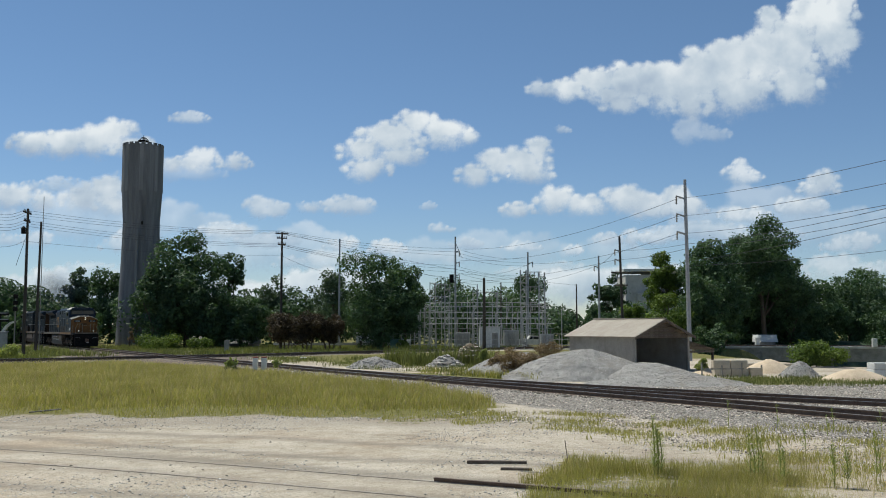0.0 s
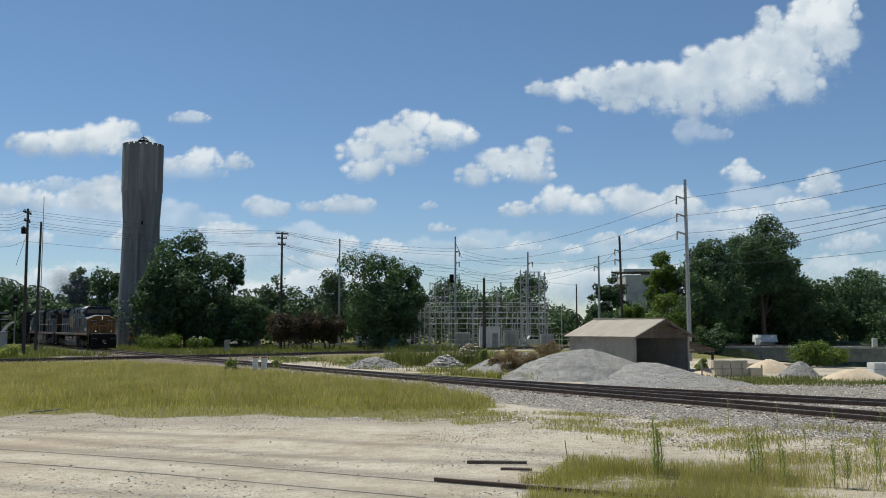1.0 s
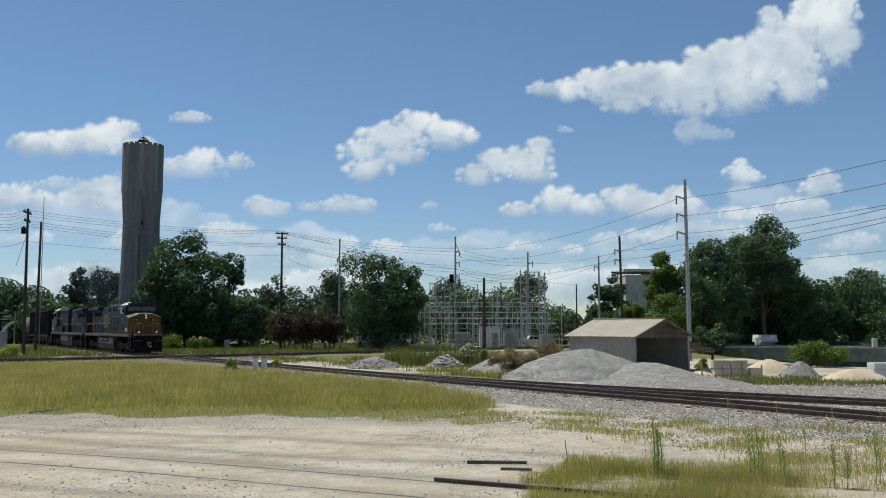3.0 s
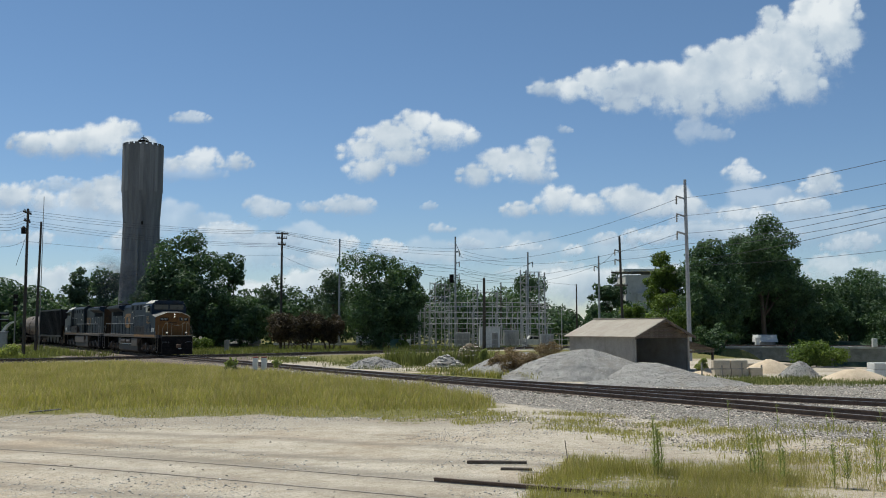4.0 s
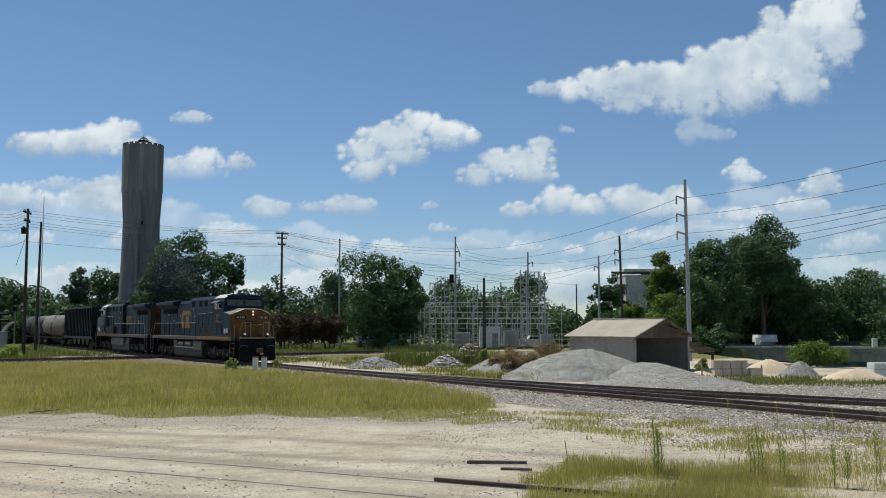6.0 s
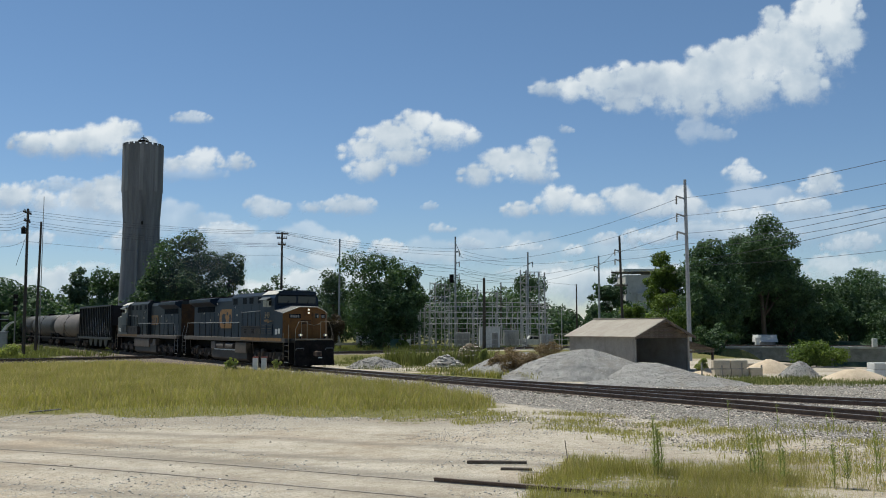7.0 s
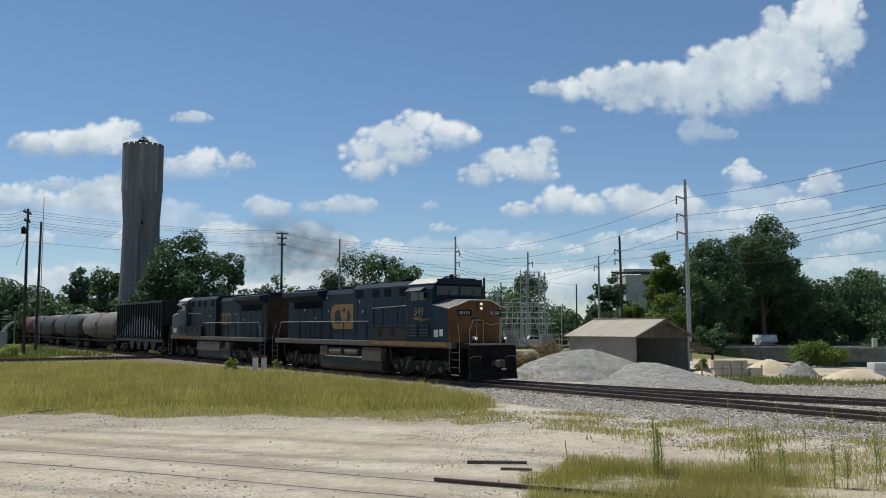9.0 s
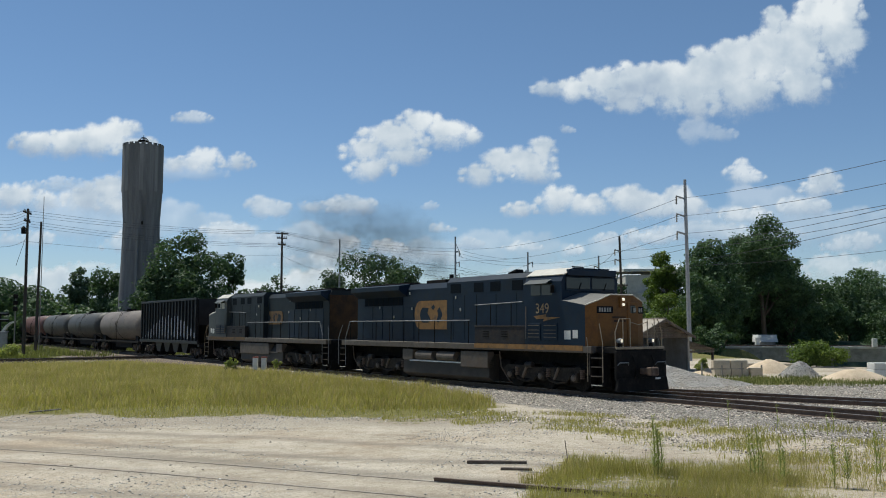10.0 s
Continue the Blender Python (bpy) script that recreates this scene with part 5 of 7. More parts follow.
        part("radiator_intake", box(B(), X(19.8), X(16.0), s * 0.92, s * 0.95, 3.55, 3.95), MESHGRILLE, eh, "black radiator intake grille")
        for k in range(7):
            part("grille_bar", box(B(), X(19.4) + k * 0.5, X(19.4) + k * 0.5 + 0.04, s * 0.95, s * 0.962, 3.56, 3.94), GRIME, eh)
        # emblem of plain shapes: one block rounded at its rear, with dark gaps cut out of it
        y0, y1 = (0.945, 0.962) if s > 0 else (-0.962, -0.945)
        yy0, yy1 = (0.963, 0.968) if s > 0 else (-0.968, -0.963)
        k = 1.0 if numbered else 0.62
        at_e = lambda pts: [(X(13.1) + a * k, 3.04 + b * k) for a, b in pts]
        block = [(-1.3, -0.68), (1.78, -0.68), (1.78, 0.68), (-1.3, 0.68), (-1.56, 0.56), (-1.72, 0.28), (-1.76, 0.0), (-1.72, -0.28), (-1.56, -0.56)]
        side_mark = part("side_emblem", prism_y(B(), at_e(block), y0, y1), AMBER_DULL if numbered else AMBER_FAINT, eh, "large flaking yellow emblem" if numbered else "faint worn yellow emblem")
        for gap in ([(-1.2, -0.24), (-1.05, -0.36), (-0.5, -0.36), (-0.34, -0.2), (-0.62, 0.1), (-0.5, 0.34), (-1.05, 0.36), (-1.2, 0.24), (-1.28, 0.0)],
                    [(0.12, -0.3), (0.36, -0.36), (0.52, -0.2), (0.66, 0.02), (0.42, 0.36), (0.22, 0.2), (0.3, 0.0)],
                    [(-0.3, 0.36), (-0.12, 0.22), (0.02, 0.36), (-0.1, 0.5)],
                    [(1.78, -0.34), (1.78, 0.34), (1.5, 0.24), (1.32, 0.0), (1.5, -0.24)]):
            part("emblem_gap", prism_y(B(), at_e(gap), yy0, yy1), hood_paint, side_mark, "dark gap in the emblem")
        # glints of the grab irons, added as small cream blocks
        for u, z in ((15.1, 3.3), (10.95, 3.75), (10.6, 3.2), (16.8, 2.9), (18.2, 3.4), (15.3, 4.05)):
            part("glint_block", box(B(), X(u) - 0.03, X(u) + 0.03, s * (1.22 if u < 11.7 else 0.94), s * (1.27 if u < 11.7 else 0.99), z, z + 0.13, 0.01), CREAM, eh, "small pale block painted as a grab iron glint")
    bm = box(B(), X(14.6), X(12.9), -0.45, 0.45, 4.55, 4.74, 0.04)
    part("exhaust_stack", bm, GRIME, L, "sooty exhaust stack")
    bm = box(B(), X(20.4), X(15.7), -0.7, 0.7, 4.56, 4.66, 0.03)
    for k in range(3):
        tube(bm, (X(19.6) + 1.4 * k, 0, 4.66), (X(19.6) + 1.4 * k, 0, 4.72), 0.55, n=20)
    part("radiator_fans", bm, GRIME, L, "dark roof radiator fans")
    # side railings
    for s in (-1, 1):
        part("side_rail", pipe(B(), [(X(20.9), s * 1.46, 2.0), (X(20.5), s * 1.46, 2.76), (X(9.6), s * 1.46, 2.76)], 0.024), PALERAIL, L, "worn steel hand rail")
        for k in range(9):
            u = 20.4 - k * 1.34
            part("railing_post", tube(B(), (X(u), s * 1.47, 1.6), (X(u), s * 1.46, 2.76), 0.022, n=6), GRIME, L)
    # fuel tank
    sec = [(-1.1, 0.14), (1.1, 0.14), (1.38, 0.32), (1.36, 0.9), (1.1, 1.3), (-1.1, 1.3), (-1.36, 0.9), (-1.38, 0.32)]
    ft = part("fuel_tank", prism(B(), sec, X(15.2), X(8.3)), TANKGREY, L, "dusty grey fuel tank")
    for s in (-1, 1):
        for u0, u1 in ((14.0, 12.6), (12.2, 10.8))[:2 if numbered else 0]:
            part("air_reservoir", tube(B(), (X(u0), s * 1.28, 1.14), (X(u1), s * 1.28, 1.14), 0.22, n=18), SILL, ft, "grey air reservoir")
        part("battery_box", box(B(), X(15.2), X(14.3), s * 1.1, s * 1.44, 0.9, 1.42, 0.03), SILL, ft)
        part("battery_box", box(B(), X(10.3 if numbered else 13.2), X(8.3), s * 1.1, s * 1.46, 0.72, 1.42, 0.03), SILL, ft, "dusty pale battery box")
        part("tank_rail", box(B(), X(14.6), X(10.0), s * 1.38, s * 1.42, 0.86, 0.92), WHITE if numbered else SILL, ft)
    for u0, u1 in ((7.5, 8.32), (15.18, 15.45), (2.1, 2.6), (20.3, 20.9)):
        part("underframe_box", box(B(), X(u1), X(u0), -0.85, 0.85, 0.2, 1.1, 0.03), GRIME, L)
    for cu in (5.05, 17.85):
        bogie(L, X(cu), (-1.95, 0, 1.95), 0.53, turned)
        for s in (-1, 1):
            part("sand_pipe", pipe(B(), [(X(cu - 2.75), s * 1.2, 1.45), (X(cu - 2.7), s * 1.15, 0.8), (X(cu - 2.5), s * 0.85, 0.2)], 0.03), SILL, L)
            part("sand_pipe", pipe(B(), [(X(cu + 2.75), s * 1.2, 1.45), (X(cu + 2.7), s * 1.15, 0.8), (X(cu + 2.5), s * 0.85, 0.2)], 0.03), SILL, L)
            part("brake_cylinder", tube(B(), (X(cu + 0.95), s * 1.22, 0.95), (X(cu + 0.55), s * 1.22, 0.95), 0.12, n=12), TANKGREY, L)
    if numbered:
        for txt, at_x, size, mat in (("349", X(4.65), 0.56, surface("faded_tan_figures", (0.27, 0.185, 0.1), (0.4, 0.29, 0.17), 5, 30, 0.7, bump=0)),):
            c = bpy.data.curves.new("road_number", "FONT")
            c.body, c.size, c.extrude, c.align_x = txt, size, 0.004, "CENTER"
            me = bpy.data.objects.new("tmp", c)
            scene.collection.objects.link(me)
            bpy.context.view_layer.update()
            mesh = bpy.data.meshes.new_from_object(me.evaluated_get(bpy.context.evaluated_depsgraph_get()))
            bpy.data.objects.remove(me)
            mesh.materials.clear()
            mesh.materials.append(mat)
            n_ = new("road_number", mesh)
            n_.parent = cab
            n_.matrix_basis = pose(at_x, -1.508, 3.02, 90, 0, 0)
            tagged(n_, "faded tan painted road number")
        mark = prism_y(B(), [(X(5.15), 2.9), (X(4.4), 2.98), (X(4.42), 2.87), (X(3.6), 2.85), (X(4.6), 2.7), (X(4.52), 2.8), (X(5.0), 2.79)], -1.516, -1.506)
        part("painted_bolt", mark, AMBER_DULL, cab, "small yellow zigzag mark")
    TRAIN.append((L, mid, 6.4, turned))
    return L


locomotive("dark blue diesel locomotive with amber nose leading the train", 11.15, False, BLUE, True)
locomotive("faded blue-grey diesel locomotive coupled backwards behind the first", 33.45, True, BLUE_GREY, False)

# ---------------------------------------------------------------- freight cars
BLACK_CAR = surface("black_car_paint", (0.004, 0.005, 0.007), (0.012, 0.013, 0.016), 1.5, 20, 0.5, bump=0.1, stain=(0.018, 0.018, 0.02), spec=0.3)
GRAFFITI = surface("pale_spray_paint", (0.3, 0.3, 0.33), (0.62, 0.62, 0.66), 3, 20, 0.6, bump=0, stain=(0.05, 0.05, 0.06), stain_scale=2)


def hopper(mid):
    c = empty("hopper_car", pose(0, 0, 0), "black ribbed open hopper car with pale spray paint", "freight car", "freight cars of the train")
    h = 7.7
    bm = prism_y(B(), [(-h, 4.6), (h, 4.6), (h, 2.6), (h - 2.2, 1.3), (-h + 2.2, 1.3), (-h, 2.6)], -1.42, 1.42)
    body = part("body", bm, BLACK_CAR, c, "black steel body")
    for s in (-1, 1):
        part("top_chord", box(B(), -h, h, s * 1.4, s * 1.56, 4.5, 4.68, 0.02), BLACK_CAR, body)
        part("side_panel", box(B(), -h, h, s * 1.4, s * 1.46, 1.35, 4.5), BLACK_CAR, body)
        part("side_sill", box(B(), -h - 0.4, h + 0.4, s * 1.38, s * 1.55, 1.15, 1.4, 0.02), BLACK_CAR, body)
        for k in range(19):
            x = -h + 0.1 + k * (2 * h - 0.2) / 18
            part("rib", box(B(), x - 0.06, x + 0.06, s * 1.46, s * 1.58, 1.4, 4.5, 0.015), BLACK_CAR, body)
        for k in range(18):
            x = -h + 0.1 + (k + 0.5) * (2 * h - 0.2) / 18
            e = abs(k - 9.5) / 8.5
            top = 1.6 + 1.9 * max(0.0, 1 - e * e) * (0.85 + 0.15 * ((k * 7) % 5) / 4)
            part("spray_paint", box(B(), x - 0.24, x + 0.26, s * 1.461, s * 1.466, 1.5 + 0.12 * ((k * 5) % 3), top), GRAFFITI, body, "pale spray-painted stroke")
    for s in (-1, 1):
        part("end_ladder", pipe(B(), [(s * (h + 0.3), -1.4, 1.2), (s * (h + 0.05), -1.4, 4.5)], 0.03), GRIME, c)
        part("end_sill", box(B(), s * h - 0.1, s * (h + 0.45), -1.4, 1.4, 0.95, 1.2, 0.02), BLACK_CAR, c)
        coupler(c, s * (h + 0.9), s)
        bogie(c, s * (h - 1.3), (-0.9, 0.9), 0.46, False, 1.02)
    for x in (-3.6, -1.2, 1.2, 3.6):
        part("chute", prism_y(B(), [(x - 1.1, 1.35), (x + 1.1, 1.35), (x + 0.4, 0.4), (x - 0.4, 0.4)], -1.1, 1.1), BLACK_CAR, c, "black discharge chute")
    part("centre_sill", box(B(), -h, h, -0.3, 0.3, 0.8, 1.25), GRIME, c)
    TRAIN.append((c, mid, h - 1.3, False))


def tank_car(mid, paint, label):
    c = empty("tank_car", pose(0, 0, 0), label, "freight car", "freight cars of the train")
    h, r, z = 8.1, 1.44, 2.58
    prof = [(0.05, -h), (0.55, -h + 0.06), (1.0, -h + 0.22), (1.3, -h + 0.46), (r, -h + 0.85), (r, h - 0.85), (1.3, h - 0.46), (1.0, h - 0.22), (0.55, h - 0.06), (0.05, h)]
    t = part("tank", lathe(B(), prof, 36), paint, c, "round steel tank", Matrix.Translation((0, 0, z)) @ Matrix.Rotation(math.pi / 2, 4, "Y"), smooth=True)
    for x in (-h + 0.9, -2.6, 0.02, 2.6, h - 0.9):
        ring = part("seam", lathe(B(), [(r + 0.004, -0.05), (r + 0.014, -0.04), (r + 0.014, 0.04), (r + 0.004, 0.05)], 36), GRIME if abs(x) < 1 else paint, c, "", Matrix.Translation((x, 0, z)) @ Matrix.Rotation(math.pi / 2, 4, "Y"))
    bm = tube(B(), (0, 0, z + r - 0.05), (0, 0, z + r + 0.22), 0.45, n=18)
    box(bm, -1.2, 1.2, -0.6, 0.6, z + r, z + r + 0.05)
    part("dome", bm, GRIME, c, "dark manway with platform")
    for s in (-1, 1):
        part("side_sill", box(B(), -h - 0.3, h + 0.3, s * 1.3, s * 1.45, 0.98, 1.14, 0.02), GRIME, c)
        part("walkway_rail", pipe(B(), [(-h - 0.2, s * 1.42, 1.75), (-h + 1.2, s * 1.42, 1.75), (-h + 1.2, s * 1.42, 1.1)], 0.02), SILL, c)
        part("saddle", box(B(), s * (h - 1.6) - 0.5, s * (h - 1.6) + 0.5, -1.1, 1.1, 1.0, 1.7, 0.05), GRIME, c)
        part("end_platform", box(B(), s * h - 0.2, s * h + 0.5, -1.4, 1.4, 0.95, 1.1), GRIME, c)
        coupler(c, s * (h + 0.8), s)
        bogie(c, s * (h - 1.6), (-0.9, 0.9), 0.46, False, 1.02)
        part("ladder", pipe(B(), [(0.3, s * 1.48, 1.1), (0.3, s * 1.48, 2.8), (0.3, s * 0.9, 3.9)], 0.02), GRIME, c)
        part("ladder", pipe(B(), [(-0.3, s * 1.48, 1.1), (-0.3, s * 1.48, 2.8), (-0.3, s * 0.9, 3.9)], 0.02), GRIME, c)
    part("brake_gear", box(B(), -3.4, 3.2, -0.7, 0.7, 0.45, 1.0, 0.05), GRIME, c)
    part("centre_sill", box(B(), -h, h, -0.3, 0.3, 0.75, 1.2), GRIME, c)
    TRAIN.append((c, mid, h - 1.6, False))


TAN = surface("dusty_tan_tank_paint", (0.115, 0.094, 0.078), (0.2, 0.165, 0.138), 0.8, 14, 0.6, bump=0.05, stain=(0.1, 0.08, 0.07), stretch=(1, 1, 0.3))
TGREY = surface("dusty_grey_tank_paint", (0.03, 0.03, 0.028), (0.06, 0.058, 0.054), 0.8, 14, 0.6, bump=0.05, stain=(0.028, 0.027, 0.025), stretch=(1, 1, 0.3))
TRED = surface("dull_red_tank_paint", (0.075, 0.03, 0.026), (0.125, 0.052, 0.044), 0.8, 14, 0.6, bump=0.05, stain=(0.07, 0.045, 0.04))
hopper(52.95)
tank_car(70.3, TAN, "tan dusty tank car with a seamed round tank")
for k, (p, l) in enumerate(((TGREY, "grey dusty tank car with a seamed round tank"), (TGREY, "grey dusty tank car with a seamed round tank"), (TRED, "dull red tank car with a seamed round tank"), (TGREY, "grey dusty tank car with a seamed round tank"), (TAN, "tan dusty tank car with a seamed round tank"), (TGREY, "grey dusty tank car with a seamed round tank"))):
    tank_car(70.3 + 17.6 * (k + 1), p, l)


# ---------------------------------------------------------------- tower
TOWER = surface("streaked_tower_concrete", (0.115, 0.12, 0.128), (0.23, 0.236, 0.245), 0.9, 10, 0.9, bump=0.2, stretch=(1, 1, 0.08), stain=(0.085, 0.088, 0.094), stain_scale=0.5)
TOWER_PALE = surface("pale_tower_concrete", (0.165, 0.17, 0.176), (0.29, 0.295, 0.3), 1.2, 12, 0.9, bump=0.2, stretch=(1, 1, 0.08))


def water_tower(m):
    t = empty("water_tower", m, "tall dark streaked concrete water tower with a flared tank", "tower")
    bm = B()
    n = 96
    prof = [(3.32, 0), (3.22, 3), (3.05, 7), (2.88, 12), (2.74, 17), (2.7, 19.4), (2.78, 20.6), (2.86, 22.0), (2.95, 23.6), (2.97, 25.0), (2.97, 31.0)]
    rows = []
    for r, z in prof:
        row = []
        for i in range(n):
            a = 2 * math.pi * i / n
            flute = 0.05 if (i // 2) % 2 and 17 <= z <= 23.7 else 0.0
            row.append(bm.verts.new(((r - flute) * math.cos(a), (r - flute) * math.sin(a), z)))
        rows.append(row)
    for a, b in zip(rows[:-1], rows[1:]):
        for i in range(n):
            bm.faces.new((a[i], a[(i + 1) % n], b[(i + 1) % n], b[i]))
    bm.faces.new(rows[-1])
    part("shaft", bm, TOWER, t, "streaked concrete shaft and tank")
    for k in range(20):
        a = 2 * math.pi * k / 20
        part("parapet_block", box(B(), -0.3, 0.3, -0.14, 0.06, 31.0, 31.3, 0.02, Matrix.Rotation(a, 4, "Z") @ Matrix.Translation((0, -2.9, 0))), TOWER, t)
    for k in range(8):
        a = 2 * math.pi * (k + 0.3) / 8
        part("pilaster", box(B(), -0.28, 0.28, -0.05, 0.03, 23.9, 30.9, 0, Matrix.Rotation(a, 4, "Z") @ Matrix.Translation((0, -2.97, 0))), TOWER_PALE, t, "pale vertical strip")
    part("roof", lathe(B(), [(2.9, 31.0), (1.2, 31.25), (0.2, 31.35)], 32), TOWER, t)
    for k in range(6):
        a = math.pi * k / 3
        part("cage_leg", pipe(B(), [(0.95 * math.cos(a), 0.95 * math.sin(a), 31.2), (0.8 * math.cos(a), 0.8 * math.sin(a), 31.9), (0.35 * math.cos(a), 0.35 * math.sin(a), 32.4)], 0.05), GRIME, t)
    part("cage_ring", lathe(B(), [(0.8, 31.85), (0.85, 31.9), (0.85, 31.95), (0.8, 31.98)], 18), GRIME, t)
    part("cage_ring", lathe(B(), [(0.36, 32.36), (0.4, 32.4), (0.36, 32.46)], 14), GRIME, t)
    part("mast", tube(B(), (0, 0, 31.3), (0, 0, 32.9), 0.03), GRIME, t)
    part("hatch", box(B(), -0.13, 0.13, -2.84, -2.6, 18.7, 19.2, 0, Matrix.Rotation(radians(20), 4, "Z")), GRIME, t, "small dark opening")
    part("conduit", box(B(), -0.12, 0.12, -3.42, -2.9, 0, 18.0, 0, pose(0.4, 0, 0)), TOWER_PALE, t)


water_tower(pose(*TWR))

# ---------------------------------------------------------------- shed and lean-to
SHEDWALL = surface("beige_metal_wall", (0.27, 0.25, 0.22), (0.36, 0.34, 0.3), 1.0, 10, 0.7, bump=0.05, stain=(0.2, 0.18, 0.15), stain_scale=0.7)
SHEDROOF = surface("tan_metal_roof", (0.3, 0.255, 0.2), (0.38, 0.335, 0.27), 1.0, 10, 0.6, bump=0.05, stain=(0.28, 0.23, 0.18))


def shed():
    t = empty("shed", pose(11.6, 57, 0, 0, 0, 36.2), "beige metal storage shed with an open gable end", "shed")
    W, Ln, E, R = 5.08, 5.6, 2.3, 3.3
    part("side_wall", box(B(), 0, 0.08, 0.05, Ln, 0, E), SHEDWALL, t, "beige wall sheet")
    part("side_wall", box(B(), W - 0.08, W, 0.05, Ln, 0, E), SHEDWALL, t, "beige wall sheet")
    part("back_wall", box(B(), 0.08, W - 0.08, Ln - 0.08, Ln, 0, E), SHEDWALL, t)
    for k in range(4):
        part("wall_seam", box(B(), -0.006, 0.0, 1.1 + k * 1.2, 1.12 + k * 1.2, 0, E - 0.03), SHEDWALL, t)
    for k in range(6):
        z0 = E + 0.02 + k * 0.16
        hw = max(0.1, (W / 2) * (1 - (z0 - E + 0.1) / (R - E)))
        part("gable_board", box(B(), W / 2 - hw, W / 2 + hw, -0.02 - 0.004 * (k % 2), 0.04, z0, z0 + 0.145, 0.006), WOOD, t, "weathered gable board")
    part("header", box(B(), 0, W, -0.03, 0.1, E - 0.16, E + 0.01, 0.01), WOOD, t)
    for x in (0.06, W - 0.06):
        part("corner_post", box(B(), x - 0.09, x + 0.09, -0.06, 0.12, 0, E, 0.01), GREYWOOD, t, "grey wooden corner post")
    for s in (-1, 1):
        x0, x1 = W / 2, W / 2 + s * (W / 2 + 0.28)
        z1 = R - (R - E) * (abs(x1 - x0) / (W / 2))
        o = [(x0, R + 0.05), (x1, z1 + 0.05), (x1, z1), (x0, R)]
        rf = part("roof_sheet", prism_y(B(), o, -0.35, Ln + 0.25), SHEDROOF, t, "tan corrugated roof sheet")
        for k in range(13):
            y = -0.3 + k * (Ln + 0.5) / 12
            part("roof_rib", prism_y(B(), [(x0, R + 0.054), (x1, z1 + 0.054), (x1, z1 + 0.045), (x0, R + 0.045)], y - 0.012, y + 0.012), SHEDROOF, rf)
        part("barge_board", prism_y(B(), [(x0, R + 0.02), (x1, z1 + 0.02), (x1, z1 - 0.13), (x0, R - 0.13)], -0.39, -0.355), WOOD, t, "weathered barge board")
    part("ridge_cap", box(B(), W / 2 - 0.12, W / 2 + 0.12, -0.36, Ln + 0.26, R + 0.05, R + 0.09, 0.015), SHEDROOF, t)
    # lean-to beside it
    l = empty("lean_to", pose(11.6, 57, 0, 0, 0, 36.2), "low open wooden lean-to beside the shed", "lean-to")
    part("roof", prism_y(B(), [(W + 0.3, 1.85), (W + 3.0, 1.3), (W + 3.0, 1.36), (W + 0.3, 1.91)], 0.3, 3.2), WOOD, l, "sagging weathered roof")
    for k in range(6):
        part("roof_board", prism_y(B(), [(W + 0.32 + k * 0.45, 1.93 - k * 0.0917), (W + 0.74 + k * 0.45, 1.85 - k * 0.0917), (W + 0.74 + k * 0.45, 1.83 - k * 0.0917), (W + 0.32 + k * 0.45, 1.91 - k * 0.0917)], 0.25, 3.25), WOOD, l)
    for x, y in ((W + 0.4, 0.4), (W + 2.9, 0.4), (W + 0.4, 3.1), (W + 2.9, 3.1)):
        part("post", box(B(), x - 0.06, x + 0.06, y - 0.06, y + 0.06, 0, 1.84 - (x - W - 0.3) * 0.2), DARKWOOD, l)
    part("beam", box(B(), W + 0.3, W + 3.0, 0.33, 0.47, 1.16, 1.3), WOOD, l)


shed()


# ---------------------------------------------------------------- heaps of gravel and sand
HEAP_STONE = surface("heaped_stone", (0.24, 0.23, 0.215), (0.42, 0.405, 0.38), 3, 30, 0.95, bump=0.2, island=0.3, spec=0.2)


def heap(name, label, x, y, rx, ry, h, material, seed, stones=0, size=0.05, stone_mat=HEAP_STONE, ridge=0.0):
    rng = np.random.default_rng(seed)
    n = 46
    u, w = np.meshgrid(np.linspace(-1, 1, n), np.linspace(-1, 1, n))
    off = Vector((seed * 3.7, seed * 1.3, 0))
    nz = np.array([noise.fractal(Vector((a * rx * 0.5, b * ry * 0.5, 0)) + off, 0.8, 2.0, 5) for a, b in zip(u.ravel(), w.ravel())]).reshape(u.shape)
    q = np.sqrt((np.abs(u) ** 2.2) + w ** 2) + 0.16 * nz
    z = h * np.clip(1 - np.maximum(q, 0) ** 1.5, 0, 1) * (1 + 0.25 * nz + ridge * u) - 0.04
    ang = 0.0
    v = np.stack([u.ravel() * rx, w.ravel() * ry, z.ravel()], -1)
    i = (np.arange(n - 1)[:, None] * n + np.arange(n - 1)[None]).ravel()
    f = np.stack([i, i + 1, i + 1 + n, i + n], -1)
    t = empty(name, pose(x, y, 0), label, "heap")
    g = soup("heap_core", v, f, material, t)
    for p in g.data.polygons:
        p.use_smooth = True
    if stones:
        ga, gb = rng.uniform(0, n - 1.001, stones * 2), rng.uniform(0, n - 1.001, stones * 2)
        ia, ib = ga.astype(int), gb.astype(int)
        fa, fb = ga - ia, gb - ib
        zz = (z[ib, ia] * (1 - fa) + z[ib, ia + 1] * fa) * (1 - fb) + (z[ib + 1, ia] * (1 - fa) + z[ib + 1, ia + 1] * fa) * fb
        xy = np.stack([(ga / (n - 1) * 2 - 1) * rx, (gb / (n - 1) * 2 - 1) * ry], -1)
        on = np.nonzero(zz > -0.02)[0][:stones]
        s = scatter_stones("stone_cover", "loose stones on the heap", xy[on], size, stone_mat, zz[on] - size * 0.2, category="")
        s.parent = t
    return t


